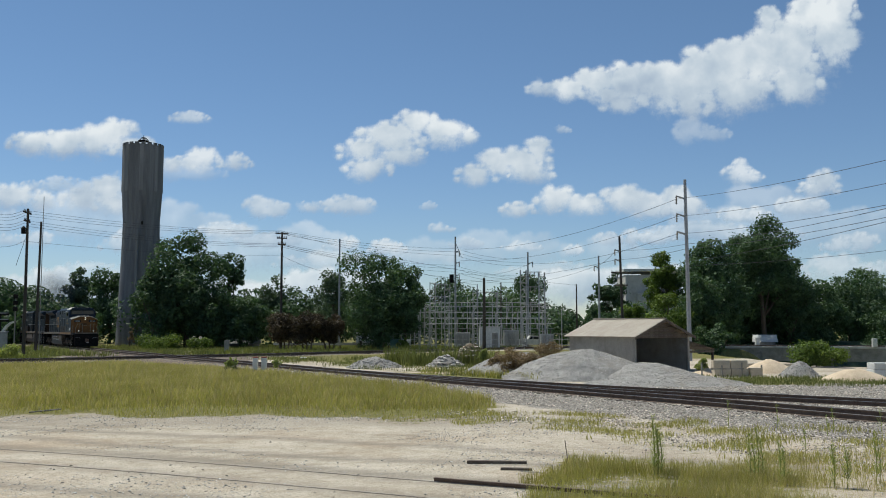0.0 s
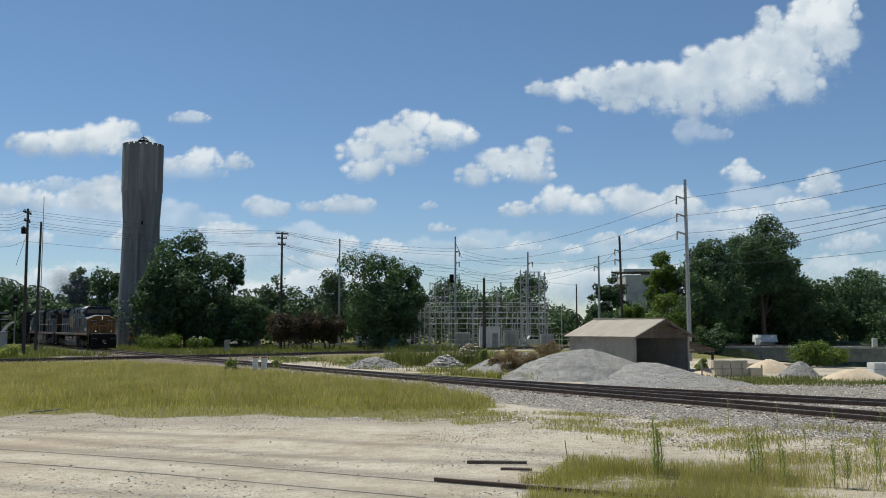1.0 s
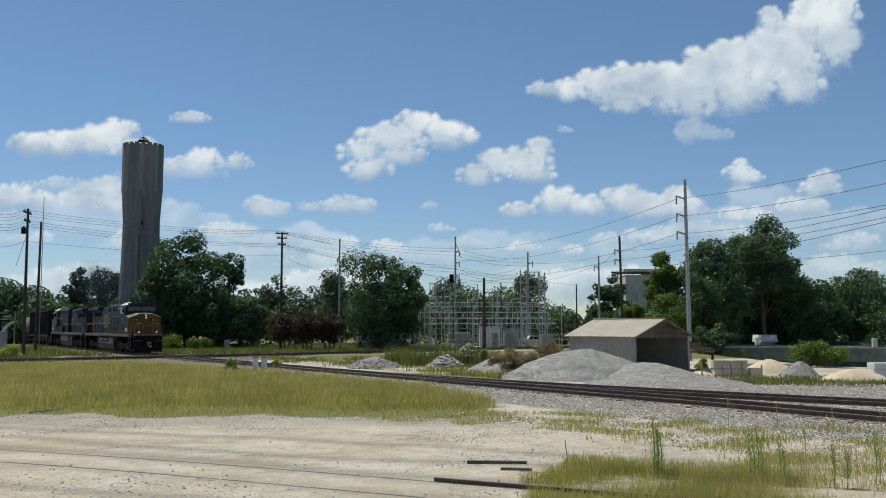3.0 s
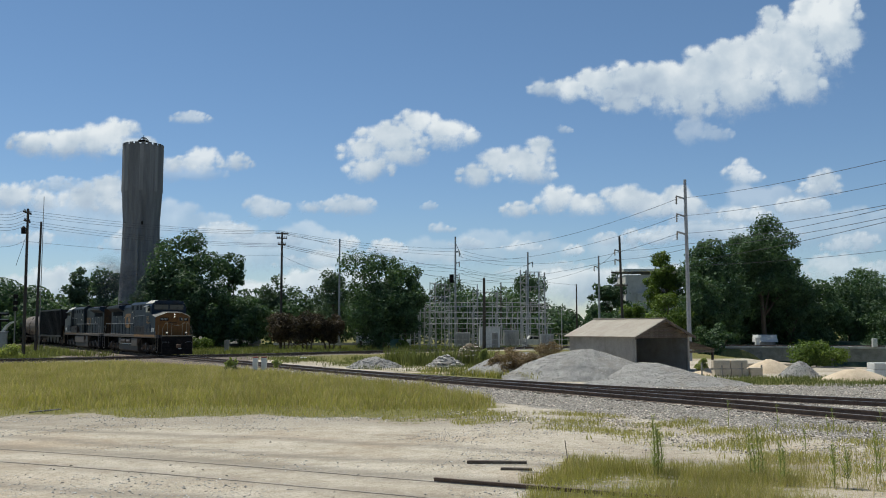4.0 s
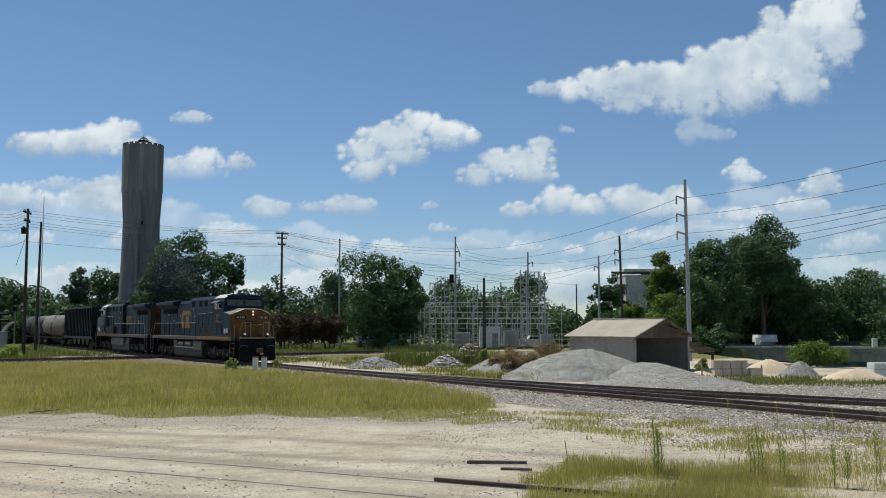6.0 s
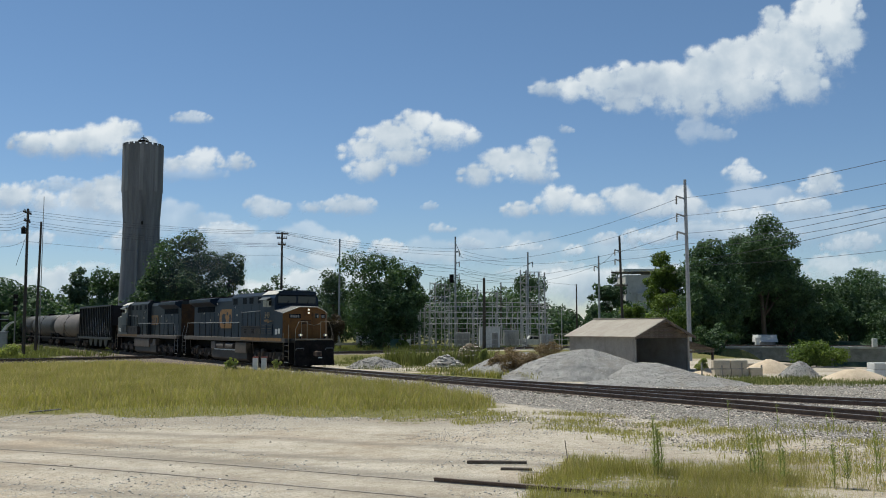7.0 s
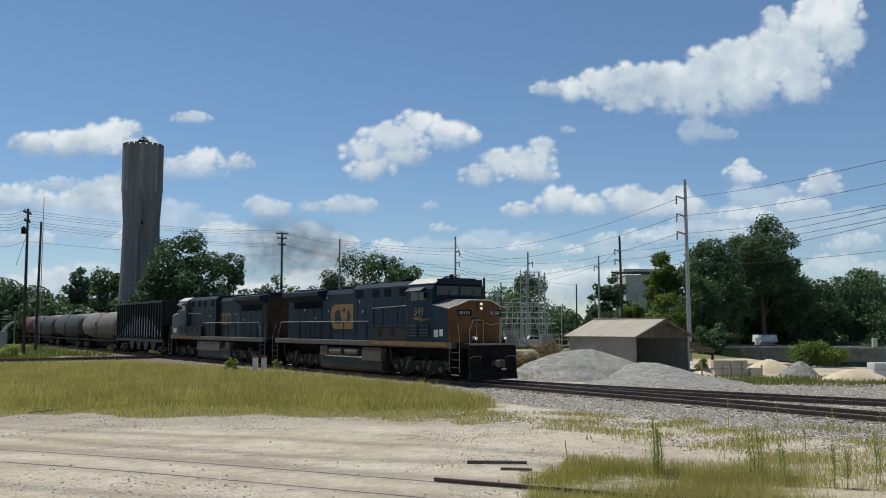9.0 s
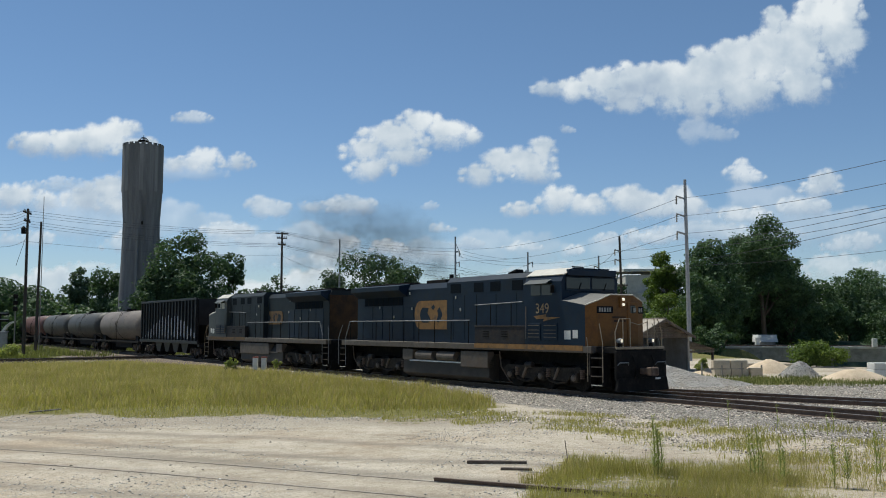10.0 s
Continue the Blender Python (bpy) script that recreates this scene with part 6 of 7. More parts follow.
GRAVEL = surface("grey_gravel_heap", (0.22, 0.21, 0.195), (0.4, 0.385, 0.36), 2.5, 22, 0.95, bump=0.4, depth=0.04, stain=(0.24, 0.21, 0.17), stain_scale=0.5)
SAND = surface("peach_sand", (0.54, 0.42, 0.29), (0.7, 0.57, 0.41), 1.5, 16, 0.95, bump=0.5, depth=0.05)
EARTH = surface("brown_earth", (0.12, 0.09, 0.06), (0.24, 0.18, 0.12), 2, 18, 0.95, bump=0.6, depth=0.06)
heap("gravel_heap", "long heap of grey crushed stone before the shed", 8.0, 51.6, 4.8, 3.3, 1.62, GRAVEL, 1, 9500, 0.02, ridge=-0.25)
heap("gravel_heap", "grey crushed stone heap beside the tracks", 11.2, 50.0, 3.4, 3.0, 1.0, GRAVEL, 2, 5500, 0.02, ridge=-0.3)
heap("gravel_heap", "low spread heap of pale grey stone", 11.2, 46.8, 4.4, 2.2, 0.58, GRAVEL, 3, 5500, 0.02)
heap("gravel_heap", "grey gravel heap overgrown with brush", 4.6, 57.5, 3.4, 3.2, 1.4, GRAVEL, 4, 4000, 0.024)
heap("rubble_heap", "heap of pale broken concrete rubble", 0.2, 67, 1.3, 1.1, 0.8, GRAVEL, 5, 260, 0.11, PALE_STONE)
heap("rubble_heap", "heap of grey rubble in the grass", 2.0, 69, 1.6, 1.3, 1.6, EARTH, 6, 350, 0.08, STONE)
heap("gravel_heap", "low heap of grey gravel in the grass", -4.7, 65, 2.0, 1.2, 0.75, GRAVEL, 7, 600, 0.06)
heap("sand_heap", "peach-coloured sand heap in a storage bay", 20.1, 58, 1.6, 1.3, 0.95, SAND, 8)
heap("gravel_heap", "pale grey gravel cone beside the sand", 20.5, 54, 1.15, 1.2, 0.85, GRAVEL, 9, 1500, 0.025)
heap("sand_heap", "long spread heap of pale peach sand", 21.9, 50, 2.0, 1.1, 0.66, SAND, 10, 0)
heap("sand_heap", "small peach sand heap", 15.6, 56, 0.9, 0.9, 0.4, SAND, 11, 0)
scatter_stones("white_rock", "single white rock beside the tracks", np.array([(-12.1, 82.0), (-11.7, 82.1), (-12.4, 82.2)]), 0.3, WHITE)

# storage bays of concrete blocks
BLOCKTAN = surface("tan_concrete_block", (0.42, 0.36, 0.27), (0.58, 0.5, 0.39), 1.5, 20, 0.9, bump=0.3)
bay = empty("block_wall", pose(0, 0, 0), "tan concrete block wall of a storage bay", "wall")
for r in range(2):
    for k in range(2):
        part("block", box(B(), 15.6 + k * 1.0 - 0.06 * r, 16.57 + k * 1.0 - 0.06 * r, 54.0, 54.5, r * 0.47, r * 0.47 + 0.45, 0.03), BLOCKTAN, bay)
part("block", box(B(), 17.62, 18.3, 53.8, 54.3, 0, 0.5, 0.03), BLOCKTAN, bay)
for k in range(4):
    part("block", box(B(), 17.9 + k * 1.22, 19.08 + k * 1.22, 60.2, 60.7, 0, 0.5, 0.03), BLOCKTAN, bay)
blk = empty("concrete_block", pose(24.3, 53, 0, 0, 0, 4), "white concrete block stack beside the sand", "concrete block")
part("block", box(B(), 0, 2.4, 0, 0.9, 0, 0.42, 0.04), WHITE, blk)
part("block", box(B(), 0.05, 2.4, 0.02, 0.88, 0.424, 0.8, 0.04), WHITE, blk)
fence = empty("wooden_fence", pose(14.7, 53.4, 0, 0, 0, 8), "grey wooden rail fence before the sand heaps", "fence")
for k in range(4):
    part("post", box(B(), k * 1.2 - 0.035, k * 1.2 + 0.035, -0.04, 0.04, 0, 0.8 - 0.15 * (k % 2)), GREYWOOD, fence)
part("rail", box(B(), -0.1, 2.5, -0.075, -0.045, 0.42, 0.48), GREYWOOD, fence)

# ---------------------------------------------------------------- bridge of the crossing line
DECK = surface("pale_bridge_concrete", (0.4, 0.39, 0.37), (0.55, 0.535, 0.5), 0.5, 8, 0.9, stain=(0.3, 0.29, 0.27))
bridge = empty("bridge", pose(0, 0, 0), "pale concrete girder bridge carrying the crossing line", "bridge")
span = [p for p in CROSSING if p[0] > 34]
for off in (-2.0, 2.0):
    g = sweep("girder", span, off, 0.0, [(-0.25, -1.75), (0.25, -1.75), (0.25, -0.05), (-0.25, -0.05)], CONCRETE, bridge)
    sweep("kerb", span, off, 0.0, [(-0.42, -0.05), (0.42, -0.05), (0.42, 0.22), (-0.42, 0.22)], DECK, bridge)
sweep("deck", span, 0, 0.0, [(-1.8, -0.2), (1.8, -0.2), (1.8, 0.05), (-1.8, 0.05)], DECK, bridge)
q, a = resample(span, 9.0)
for i in range(1, len(q)):
    bm = box(B(), -0.5, 0.5, -2.2, 2.2, -3.7, -1.76, 0.05, pose(q[i, 0], q[i, 1], 0, 0, 0, math.degrees(a[i])))
    part("pier", bm, CONCRETE, bridge)
for x, y in ((43.0, 128.2), (55.9, 121.5), (75.0, 111.0)):
    part("marker_post", box(B(), x - 0.3, x + 0.3, y - 0.2, y + 0.2, 0.2, 1.3, 0.03), WHITE, bridge, "white marker box")
for i, (x, y, ang) in enumerate((p[0], p[1], d) for p, d in zip(*resample(span, 3.0))):
    part("stiffener", box(B(), -0.12, 0.12, -2.34, -2.25, -1.7, -0.06, 0, pose(x, y, 0, 0, 0, math.degrees(ang))), CONCRETE, bridge, "grey vertical girder stiffener")
tagged(bridge, kind="structure")
far_bank = empty("embankment", pose(0, 0, 0), "grassy bank behind the bridge", "embankment")
part("bank", prism(B(), [(133, -3.6), (150, -3.6), (150, 0.6), (140, 0.6)], 40, 130), LEAF_HAZED, far_bank)
tagged(far_bank, kind="structure")


# ---------------------------------------------------------------- posts, logs, weeds near the lot
POSTWHITE = surface("chalky_white_post", (0.66, 0.63, 0.58), (0.84, 0.81, 0.76), 3, 25, 0.8, stain=(0.5, 0.42, 0.34), stain_scale=2)
for x in (-11.3, -10.78):
    p = empty("marker_post", pose(x, 56.6, 0), "white concrete marker post with a red top", "post", "marker posts beside the track")
    part("shaft", box(B(), -0.15, 0.15, -0.12, 0.12, 0, 0.97, 0.015), POSTWHITE, p)
    part("cap", box(B(), -0.16, 0.16, -0.13, 0.13, 0.97, 1.04, 0.015), surface("dull_red", (0.3, 0.08, 0.06), (0.42, 0.14, 0.1), 3, 20, 0.8), p, "dull red top")
for k, (x, y, ln, a, r) in enumerate(((1.12, 19.7, 1.24, -5, 0.04), (1.45, 18.75, 0.62, -8, 0.038), (1.75, 18.5, 0.5, -25, 0.02))):
    bm = box(B(), -ln / 2, ln / 2, -r * 1.4, r * 1.4, 0, 2 * r, 0.012)
    tagged(part("old_timber", bm, WOOD if k < 2 else GREYWOOD, m=pose(x, y, 0.0, 0, 0, a)), "weathered dark timber lying on the gravel" if k < 2 else "pale split stick on the gravel", "timber")
tagged(part("stick", pipe(B(), [(-13.6, 31.0, 0.05), (-12.6, 31.15, 0.14)], 0.025), GREYWOOD), "pale dry branch at the edge of the grass", "branch")


def stalk(x, y, h, label, material=GRASS, leaves=160, seed=1, spread=0.16, name="weed"):
    """A tall weed: a thin stem with many narrow leaves."""
    rng = np.random.default_rng(seed)
    t = empty(name, pose(x, y, 0), label, "weed")
    part("stem", pipe(B(), [(0, 0, -0.02), (0.02, 0.01, h * 0.5), (-0.02, 0.02, h)], 0.008, 5), material, t)
    if leaves:
        z = rng.uniform(0.1, 1.0, leaves) * h
        a = rng.uniform(0, 6.283, leaves)
        ln = spread * rng.uniform(0.5, 1.2, leaves) * (1.05 - 0.7 * z / h)
        up = ln * rng.uniform(-0.1, 1.3, leaves)
        c, s = np.cos(a), np.sin(a)
        o = np.zeros(leaves)
        v = np.stack([np.stack(p, -1) for p in ((o, o, z), (c * ln * 0.5 - s * 0.007, s * ln * 0.5 + c * 0.007, z + up * 0.6), (c * ln, s * ln, z + up), (c * ln * 0.5 + s * 0.007, s * ln * 0.5 - c * 0.007, z + up * 0.6))], 1)
        soup("leaves", v.reshape(-1, 3), np.arange(leaves)[:, None] * 4 + np.array([[0, 1, 2, 3]]), material, t)
    return t


WEED = foliage("weed_green", (0.23, 0.26, 0.09), (0.42, 0.44, 0.19), 0.2, 0.5)
stalk(2.42, 18.6, 0.62, "bare dry stalk standing in the weeds", WOOD, 0, 1)
for x, y, h, n_, sd in ((4.05, 18.2, 1.15, 420, 2), (4.2, 18.6, 0.95, 300, 3), (5.7, 17.6, 0.85, 220, 4), (5.95, 17.9, 0.95, 240, 5), (6.15, 17.3, 0.8, 220, 6), (7.0, 17.0, 0.75, 360, 7), (7.2, 16.9, 0.7, 360, 8), (7.9, 17.3, 0.95, 150, 9), (8.0, 20.9, 0.6, 90, 10), (8.1, 26.8, 0.75, 90, 11), (9.2, 26.0, 0.7, 80, 12), (10.4, 25.2, 0.7, 80, 13), (10.0, 24.6, 0.55, 80, 14), (11.4, 24.6, 0.7, 90, 15)):
    stalk(x, y, h, "tall green weed standing at the edge of the gravel", WEED, int(n_ * 0.4), sd, 0.2)
    if h > 0.75:
        stalk(x + 0.09, y + 0.05, h * 0.8, "tall green weed standing at the edge of the gravel", WEED, int(n_ * 0.3), sd + 90, 0.2)
for x, y, h, sd in ((-12.9, 56.5, 1.1, 31), (-9.9, 56.0, 1.15, 32), (-12.6, 56.8, 0.9, 33)):
    tree("tall leafy weed beside the track", x, y, h, 0.62, clumps=6, leaves=300, trunk=0.012, low=0.1, leaf=0.13, material=WEED, seed=sd, name="weed", category="weed")
tree("pale grey-green bush beside the utility box", -4.6, 110, 1.6, 1.9, clumps=10, leaves=1800, low=0.0, leaf=0.18, seed=93, material=LEAF_LIGHT, trunk=0.04, name="bush", category="bush")
LEAF_BROWN = foliage("dead_brush", (0.19, 0.13, 0.08), (0.33, 0.235, 0.15), 0.25)
for x, y, h, w, sd in ((5.2, 53.8, 1.9, 2.6, 41), (4.2, 55.2, 1.7, 2.2, 42), (6.2, 55.0, 2.0, 2.2, 43), (3.2, 56.4, 1.3, 1.6, 54)):
    tree("heap of dead brown brush beside the gravel", x, y, h, w, clumps=12, leaves=4200, trunk=0.02, low=0.0, leaf=0.1, material=LEAF_BROWN, seed=sd, name="brush", category="brush")
tree("dead rust-brown shrub before the tower", -37.6, 113, 3.1, 0.9, clumps=8, leaves=1500, trunk=0.05, low=0.05, leaf=0.16, material=LEAF_BROWN, seed=92, name="dead_shrub", category="shrub")
for x, y, h, w, sd in ((2.9, 66, 1.6, 0.8, 46), (15.4, 56.0, 1.0, 0.8, 50), (-43, 83, 1.6, 3.4, 51), (-38, 82, 1.3, 3.0, 52), (-47, 86, 2.0, 3.5, 53)):
    tree("tall green weeds growing in a clump", x, y, h, w, clumps=12, leaves=2400, trunk=0.015, low=0.0, leaf=0.16, material=WEED, seed=sd, name="weeds", category="weeds")


# ---------------------------------------------------------------- poles and wires
def pole(label, x, y, h, r=0.16, material=POLEWOOD, arms=(), lean=(0.0, 0.0), insul=True, extra=None, name="utility_pole"):
    t = empty(name, pose(x, y, 0), label, "pole")
    top = (lean[0], lean[1], h)
    part("shaft", tube(B(), (0, 0, -0.2), top, r, r * 0.62, 12), material, t)
    at_h = lambda z: (lean[0] * z / h, lean[1] * z / h)
    for z, w, ang in arms:
        ox, oy = at_h(z)
        c, s = math.cos(radians(ang)), math.sin(radians(ang))
        a = part("crossarm", box(B(), -w / 2, w / 2, -0.07, 0.07, -0.07, 0.07, 0.01, pose(ox, oy - 0.1, z, 0, 0, ang)), DARKWOOD if material != STEEL else STEEL, t, "dark crossarm")
        if insul:
            for k in (-0.92, -0.5, 0.5, 0.92):
                part("insulator", tube(B(), (ox + c * k * w / 2, oy - 0.1 + s * k * w / 2, z + 0.07), (ox + c * k * w / 2, oy - 0.1 + s * k * w / 2, z + 0.26), 0.05, 0.04, 8), STEEL, a)
    return t


def davit(t, z, side, length, lean_x=0.0):
    """A short arm with a string of insulators on a steel pole."""
    a = part("davit_arm", tube(B(), (lean_x, 0, z - 0.15), (lean_x + side * length, 0, z + 0.12), 0.09, 0.05, 8), STEEL, t, "steel bracket arm")
    bm = B()
    lathe(bm, [(0.04 + 0.05 * (k % 2), z - 0.6 + k * 0.065) for k in range(11)], 8)
    bmesh.ops.translate(bm, vec=(lean_x + side * length * 0.96, 0, 0), verts=bm.verts[:])
    part("insulator_string", bm, GREYWOOD, a)


def wire(p, q, sag=0.5, r=0.017, name="power_line"):
    n = 14
    pts = [tuple(p[k] + (q[k] - p[k]) * i / n - (4 * sag * (i / n) * (1 - i / n) if k == 2 else 0) for k in range(3)) for i in range(n + 1)]
    tagged(part(name, pipe(B(), pts, r, 4), WIRE), "thin dark overhead wire between poles", "wire", "overhead wires")
lp = pole('dark wooden utility pole with crossarm and transformer', -39.34, 88, 14.0, 0.17, arms=((13.60, 2.2, 97), (12.79, 1.6, 97)), lean=(-0.05, 0))
part('transformer', tube(tube(B(), (-0.36, -0.1, 11.6), (-0.36, -0.1, 12.1), 0.22, n=14), (-0.36, -0.1, 12.1), (-0.36, -0.1, 12.3), 0.26, 0.08, 14), GRIME, lp, 'dark pole transformer with a conical lid')
part('brace', pipe(B(), [(-1.0, 0, 8.60), (-0.25, 0, 11.01), (-0.1, 0, 11.28)], 0.02), WIRE, lp)
pole('dark wooden mast beside the tracks', -43.44, 100, 14.1, 0.17, lean=(0.15, 0))
rm = pole('thin radio mast beside the wooden pole', -43.51, 101, 17.0, 0.05, GREYWOOD, name='radio_mast')
up = pole('wooden utility pole with double crossarms', -19.22, 111, 14.1, 0.18, arms=((13.89, 1.55, 25), (13.35, 1.2, 25), (12.60, 0.9, 25)))
pole('slim steel pole beside the round tree', -13.88, 125, 14.6, 0.16, STEEL)
sp = pole('slim steel power pole above the substation', 1.66, 125, 14.9, 0.17, STEEL)
davit(sp, 12.9, 1, 0.55)
davit(sp, 11.4, 1, 0.55)
davit(sp, 9.7, 1, 0.55)
part('arm_brace', pipe(B(), [(0.1, 0, 13.9), (0.8, 0, 12.2)], 0.03), GRIME, sp)
part('regulator', tube(B(), (-0.5, 0, 8.7), (-0.5, 0, 9.8), 0.3, n=12), GRIME, sp)
pole('thick black wooden stub pole in the substation', 4.62, 105, 8.3, 0.22, DARKWOOD)
pole('thin dark pole in the substation', 7.95, 128, 8.9, 0.12, DARKWOOD)
pole('thin steel pole in the substation', 4.78, 130, 8.7, 0.1, STEEL)
p3 = pole('slim steel power pole behind the lattice masts', 11.84, 130, 13.2, 0.17, STEEL)
davit(p3, 11.7, 1, 0.7)
p4 = pole('slim steel power pole beside the trees', 19.72, 118, 11.8, 0.16, STEEL)
davit(p4, 10.4, -1, 0.6)
p5 = pole('wooden power pole with crossarm behind the shed', 20.40, 106, 13.1, 0.19, POLEWOOD, arms=((8.94, 2.3, 10), (7.52, 1.6, 10)), lean=(-0.28, 0))
davit(p5, 11.5, -1, 0.6, -0.25)
davit(p5, 10.4, -1, 0.6, -0.25)
pole('slim dark pole in the distance', 19.30, 135, 8.9, 0.14, DARKWOOD)
pole('small wooden pole beside the big tree', -28.73, 128, 9.7, 0.12, DARKWOOD)
pole('small distant pole beyond the train', -71.80, 170, 8.2, 0.12, DARKWOOD)
pole('small distant pole beyond the train', -71.38, 175, 9.0, 0.12, DARKWOOD)
bp = pole('tall galvanised steel power pole beside the shed', 20.52, 78, 15.2, 0.2, STEEL, lean=(-0.12, 0))
davit(bp, 13.7, -1, 0.8, -0.1)
davit(bp, 12.2, -1, 0.8, -0.1)
davit(bp, 10.7, -1, 0.8, -0.1)
wire((19.75, 78.0, 13.58), (2.35, 125.0, 13.22), 1.2)
wire((19.72, 78.0, 12.09), (2.35, 125.0, 11.70), 1.2)
wire((19.69, 78.0, 10.61), (12.30, 130.0, 11.66), 0.8)
wire((12.30, 130.0, 11.66), (2.35, 125.0, 9.95), 0.8)
wire((19.75, 78.0, 13.58), (22.49, 45.0, 11.15), 0.25)
wire((19.72, 78.0, 12.09), (22.45, 45.0, 9.98), 0.25)
wire((19.69, 78.0, 10.61), (22.40, 45.0, 8.90), 0.25)
wire((20.48, 78.0, 9.75), (22.40, 45.0, 8.77), 0.25)
wire((20.47, 78.0, 9.37), (22.38, 45.0, 8.32), 0.25)
wire((20.45, 78.0, 8.28), (22.37, 45.0, 8.13), 0.2)
wire((20.44, 78.0, 7.95), (29.75, 60.0, 7.87), 0.2)
wire((19.70, 106.0, 11.52), (20.48, 78.0, 9.75), 0.2)
wire((19.69, 106.0, 10.42), (20.47, 78.0, 9.37), 0.2)
wire((20.31, 106.0, 9.00), (20.45, 78.0, 8.28), 0.2)
wire((19.70, 106.0, 11.52), (19.40, 118.0, 10.49), 0.3)
wire((19.40, 118.0, 10.49), (12.28, 130.0, 8.97), 0.3)
wire((19.69, 106.0, 10.42), (2.35, 125.0, 8.74), 0.5)
wire((-39.70, 80.0, 13.01), (-39.75, 88.0, 13.87), 0.5)
wire((-39.75, 88.0, 13.87), (-19.38, 111.0, 14.23), 0.5)
wire((-19.38, 111.0, 14.23), (1.67, 125.0, 13.30), 0.5)
wire((1.67, 125.0, 13.30), (11.92, 130.0, 12.29), 0.5)
wire((-39.69, 80.0, 12.77), (-39.74, 88.0, 13.60), 0.5)
wire((-39.74, 88.0, 13.60), (-19.38, 111.0, 14.09), 0.5)
wire((-19.38, 111.0, 14.09), (1.67, 125.0, 12.84), 0.5)
wire((1.67, 125.0, 12.84), (11.91, 130.0, 11.81), 0.5)
wire((-39.68, 80.0, 12.52), (-39.73, 88.0, 13.33), 0.5)
wire((-39.73, 88.0, 13.33), (-19.38, 111.0, 13.89), 0.5)
wire((-19.38, 111.0, 13.89), (1.67, 125.0, 12.38), 0.5)
wire((1.67, 125.0, 12.38), (11.91, 130.0, 11.34), 0.5)
wire((-39.67, 80.0, 12.13), (-39.72, 88.0, 12.90), 0.5)
wire((-39.72, 88.0, 12.90), (-19.36, 111.0, 12.67), 0.5)
wire((-19.36, 111.0, 12.67), (1.67, 125.0, 11.01), 0.5)
wire((1.67, 125.0, 11.01), (11.90, 130.0, 9.92), 0.5)
wire((-39.66, 80.0, 11.89), (-39.71, 88.0, 12.63), 0.5)
wire((-39.71, 88.0, 12.63), (-19.36, 111.0, 12.53), 0.5)
wire((-19.36, 111.0, 12.53), (1.67, 125.0, 10.56), 0.5)
wire((1.67, 125.0, 10.56), (11.89, 130.0, 9.45), 0.5)
wire((-39.65, 80.0, 11.64), (-39.70, 88.0, 12.36), 0.5)
wire((-39.70, 88.0, 12.36), (-19.36, 111.0, 12.33), 0.5)
wire((-19.36, 111.0, 12.33), (1.67, 125.0, 10.10), 0.5)
wire((1.67, 125.0, 10.10), (11.89, 130.0, 8.97), 0.5)
wire((-39.58, 80.0, 9.93), (-39.64, 88.0, 10.91), 0.4)
wire((-39.64, 88.0, 10.91), (-19.34, 111.0, 11.32), 0.4)
wire((-19.34, 111.0, 11.32), (-13.94, 125.0, 9.88), 0.4)
wire((-19.38, 111.0, 14.09), (19.29, 135.0, 8.80), 0.8)
wire((-19.36, 111.0, 12.60), (7.99, 128.0, 8.72), 0.6)
wire((-13.97, 125.0, 12.92), (4.80, 130.0, 8.58), 0.3)


# ---------------------------------------------------------------- substation
def lattice(t, x, y, h, w, step=0.9):
    """A square lattice column of four legs with rungs and diagonals."""
    for sx in (-1, 1):
        for sy in (-1, 1):
            part("leg", tube(B(), (x + sx * w / 2, y + sy * w / 2, -0.1), (x + sx * w / 2, y + sy * w / 2, h), 0.055, n=5), SUBSTEEL, t)
    k, z = 0, 0.4
    while z < h:
        for sy in (-1, 1):
            part("rung", tube(B(), (x - w / 2, y + sy * w / 2, z), (x + w / 2, y + sy * w / 2, z), 0.04, n=4), SUBSTEEL, t)
        if z + step < h:
            s = 1 if k % 2 else -1
            part("diagonal", tube(B(), (x - s * w / 2, y - w / 2, z), (x + s * w / 2, y - w / 2, z + step), 0.03, n=4), SUBSTEEL, t)
        k, z = k + 1, z + step


def gantry(label, x0, x1, y, h, w):
    t = empty("lattice_gantry", pose(0, 0, 0), label, "gantry", "substation gantries")
    lattice(t, x0, y, h, w)
    lattice(t, x1, y, h * 0.97, w)
    for z in (h * 0.55, h * 0.78, h - 0.3):
        part("beam", box(B(), x0, x1, y - 0.06, y + 0.06, z, z + 0.1), SUBSTEEL, t)
        for k in range(4):
            xx = x0 + (x1 - x0) * (k + 0.5) / 4
            part("insulator", tube(B(), (xx, y, z - 0.6), (xx, y, z), 0.07, 0.05, 8), GREYWOOD, t)
    return t


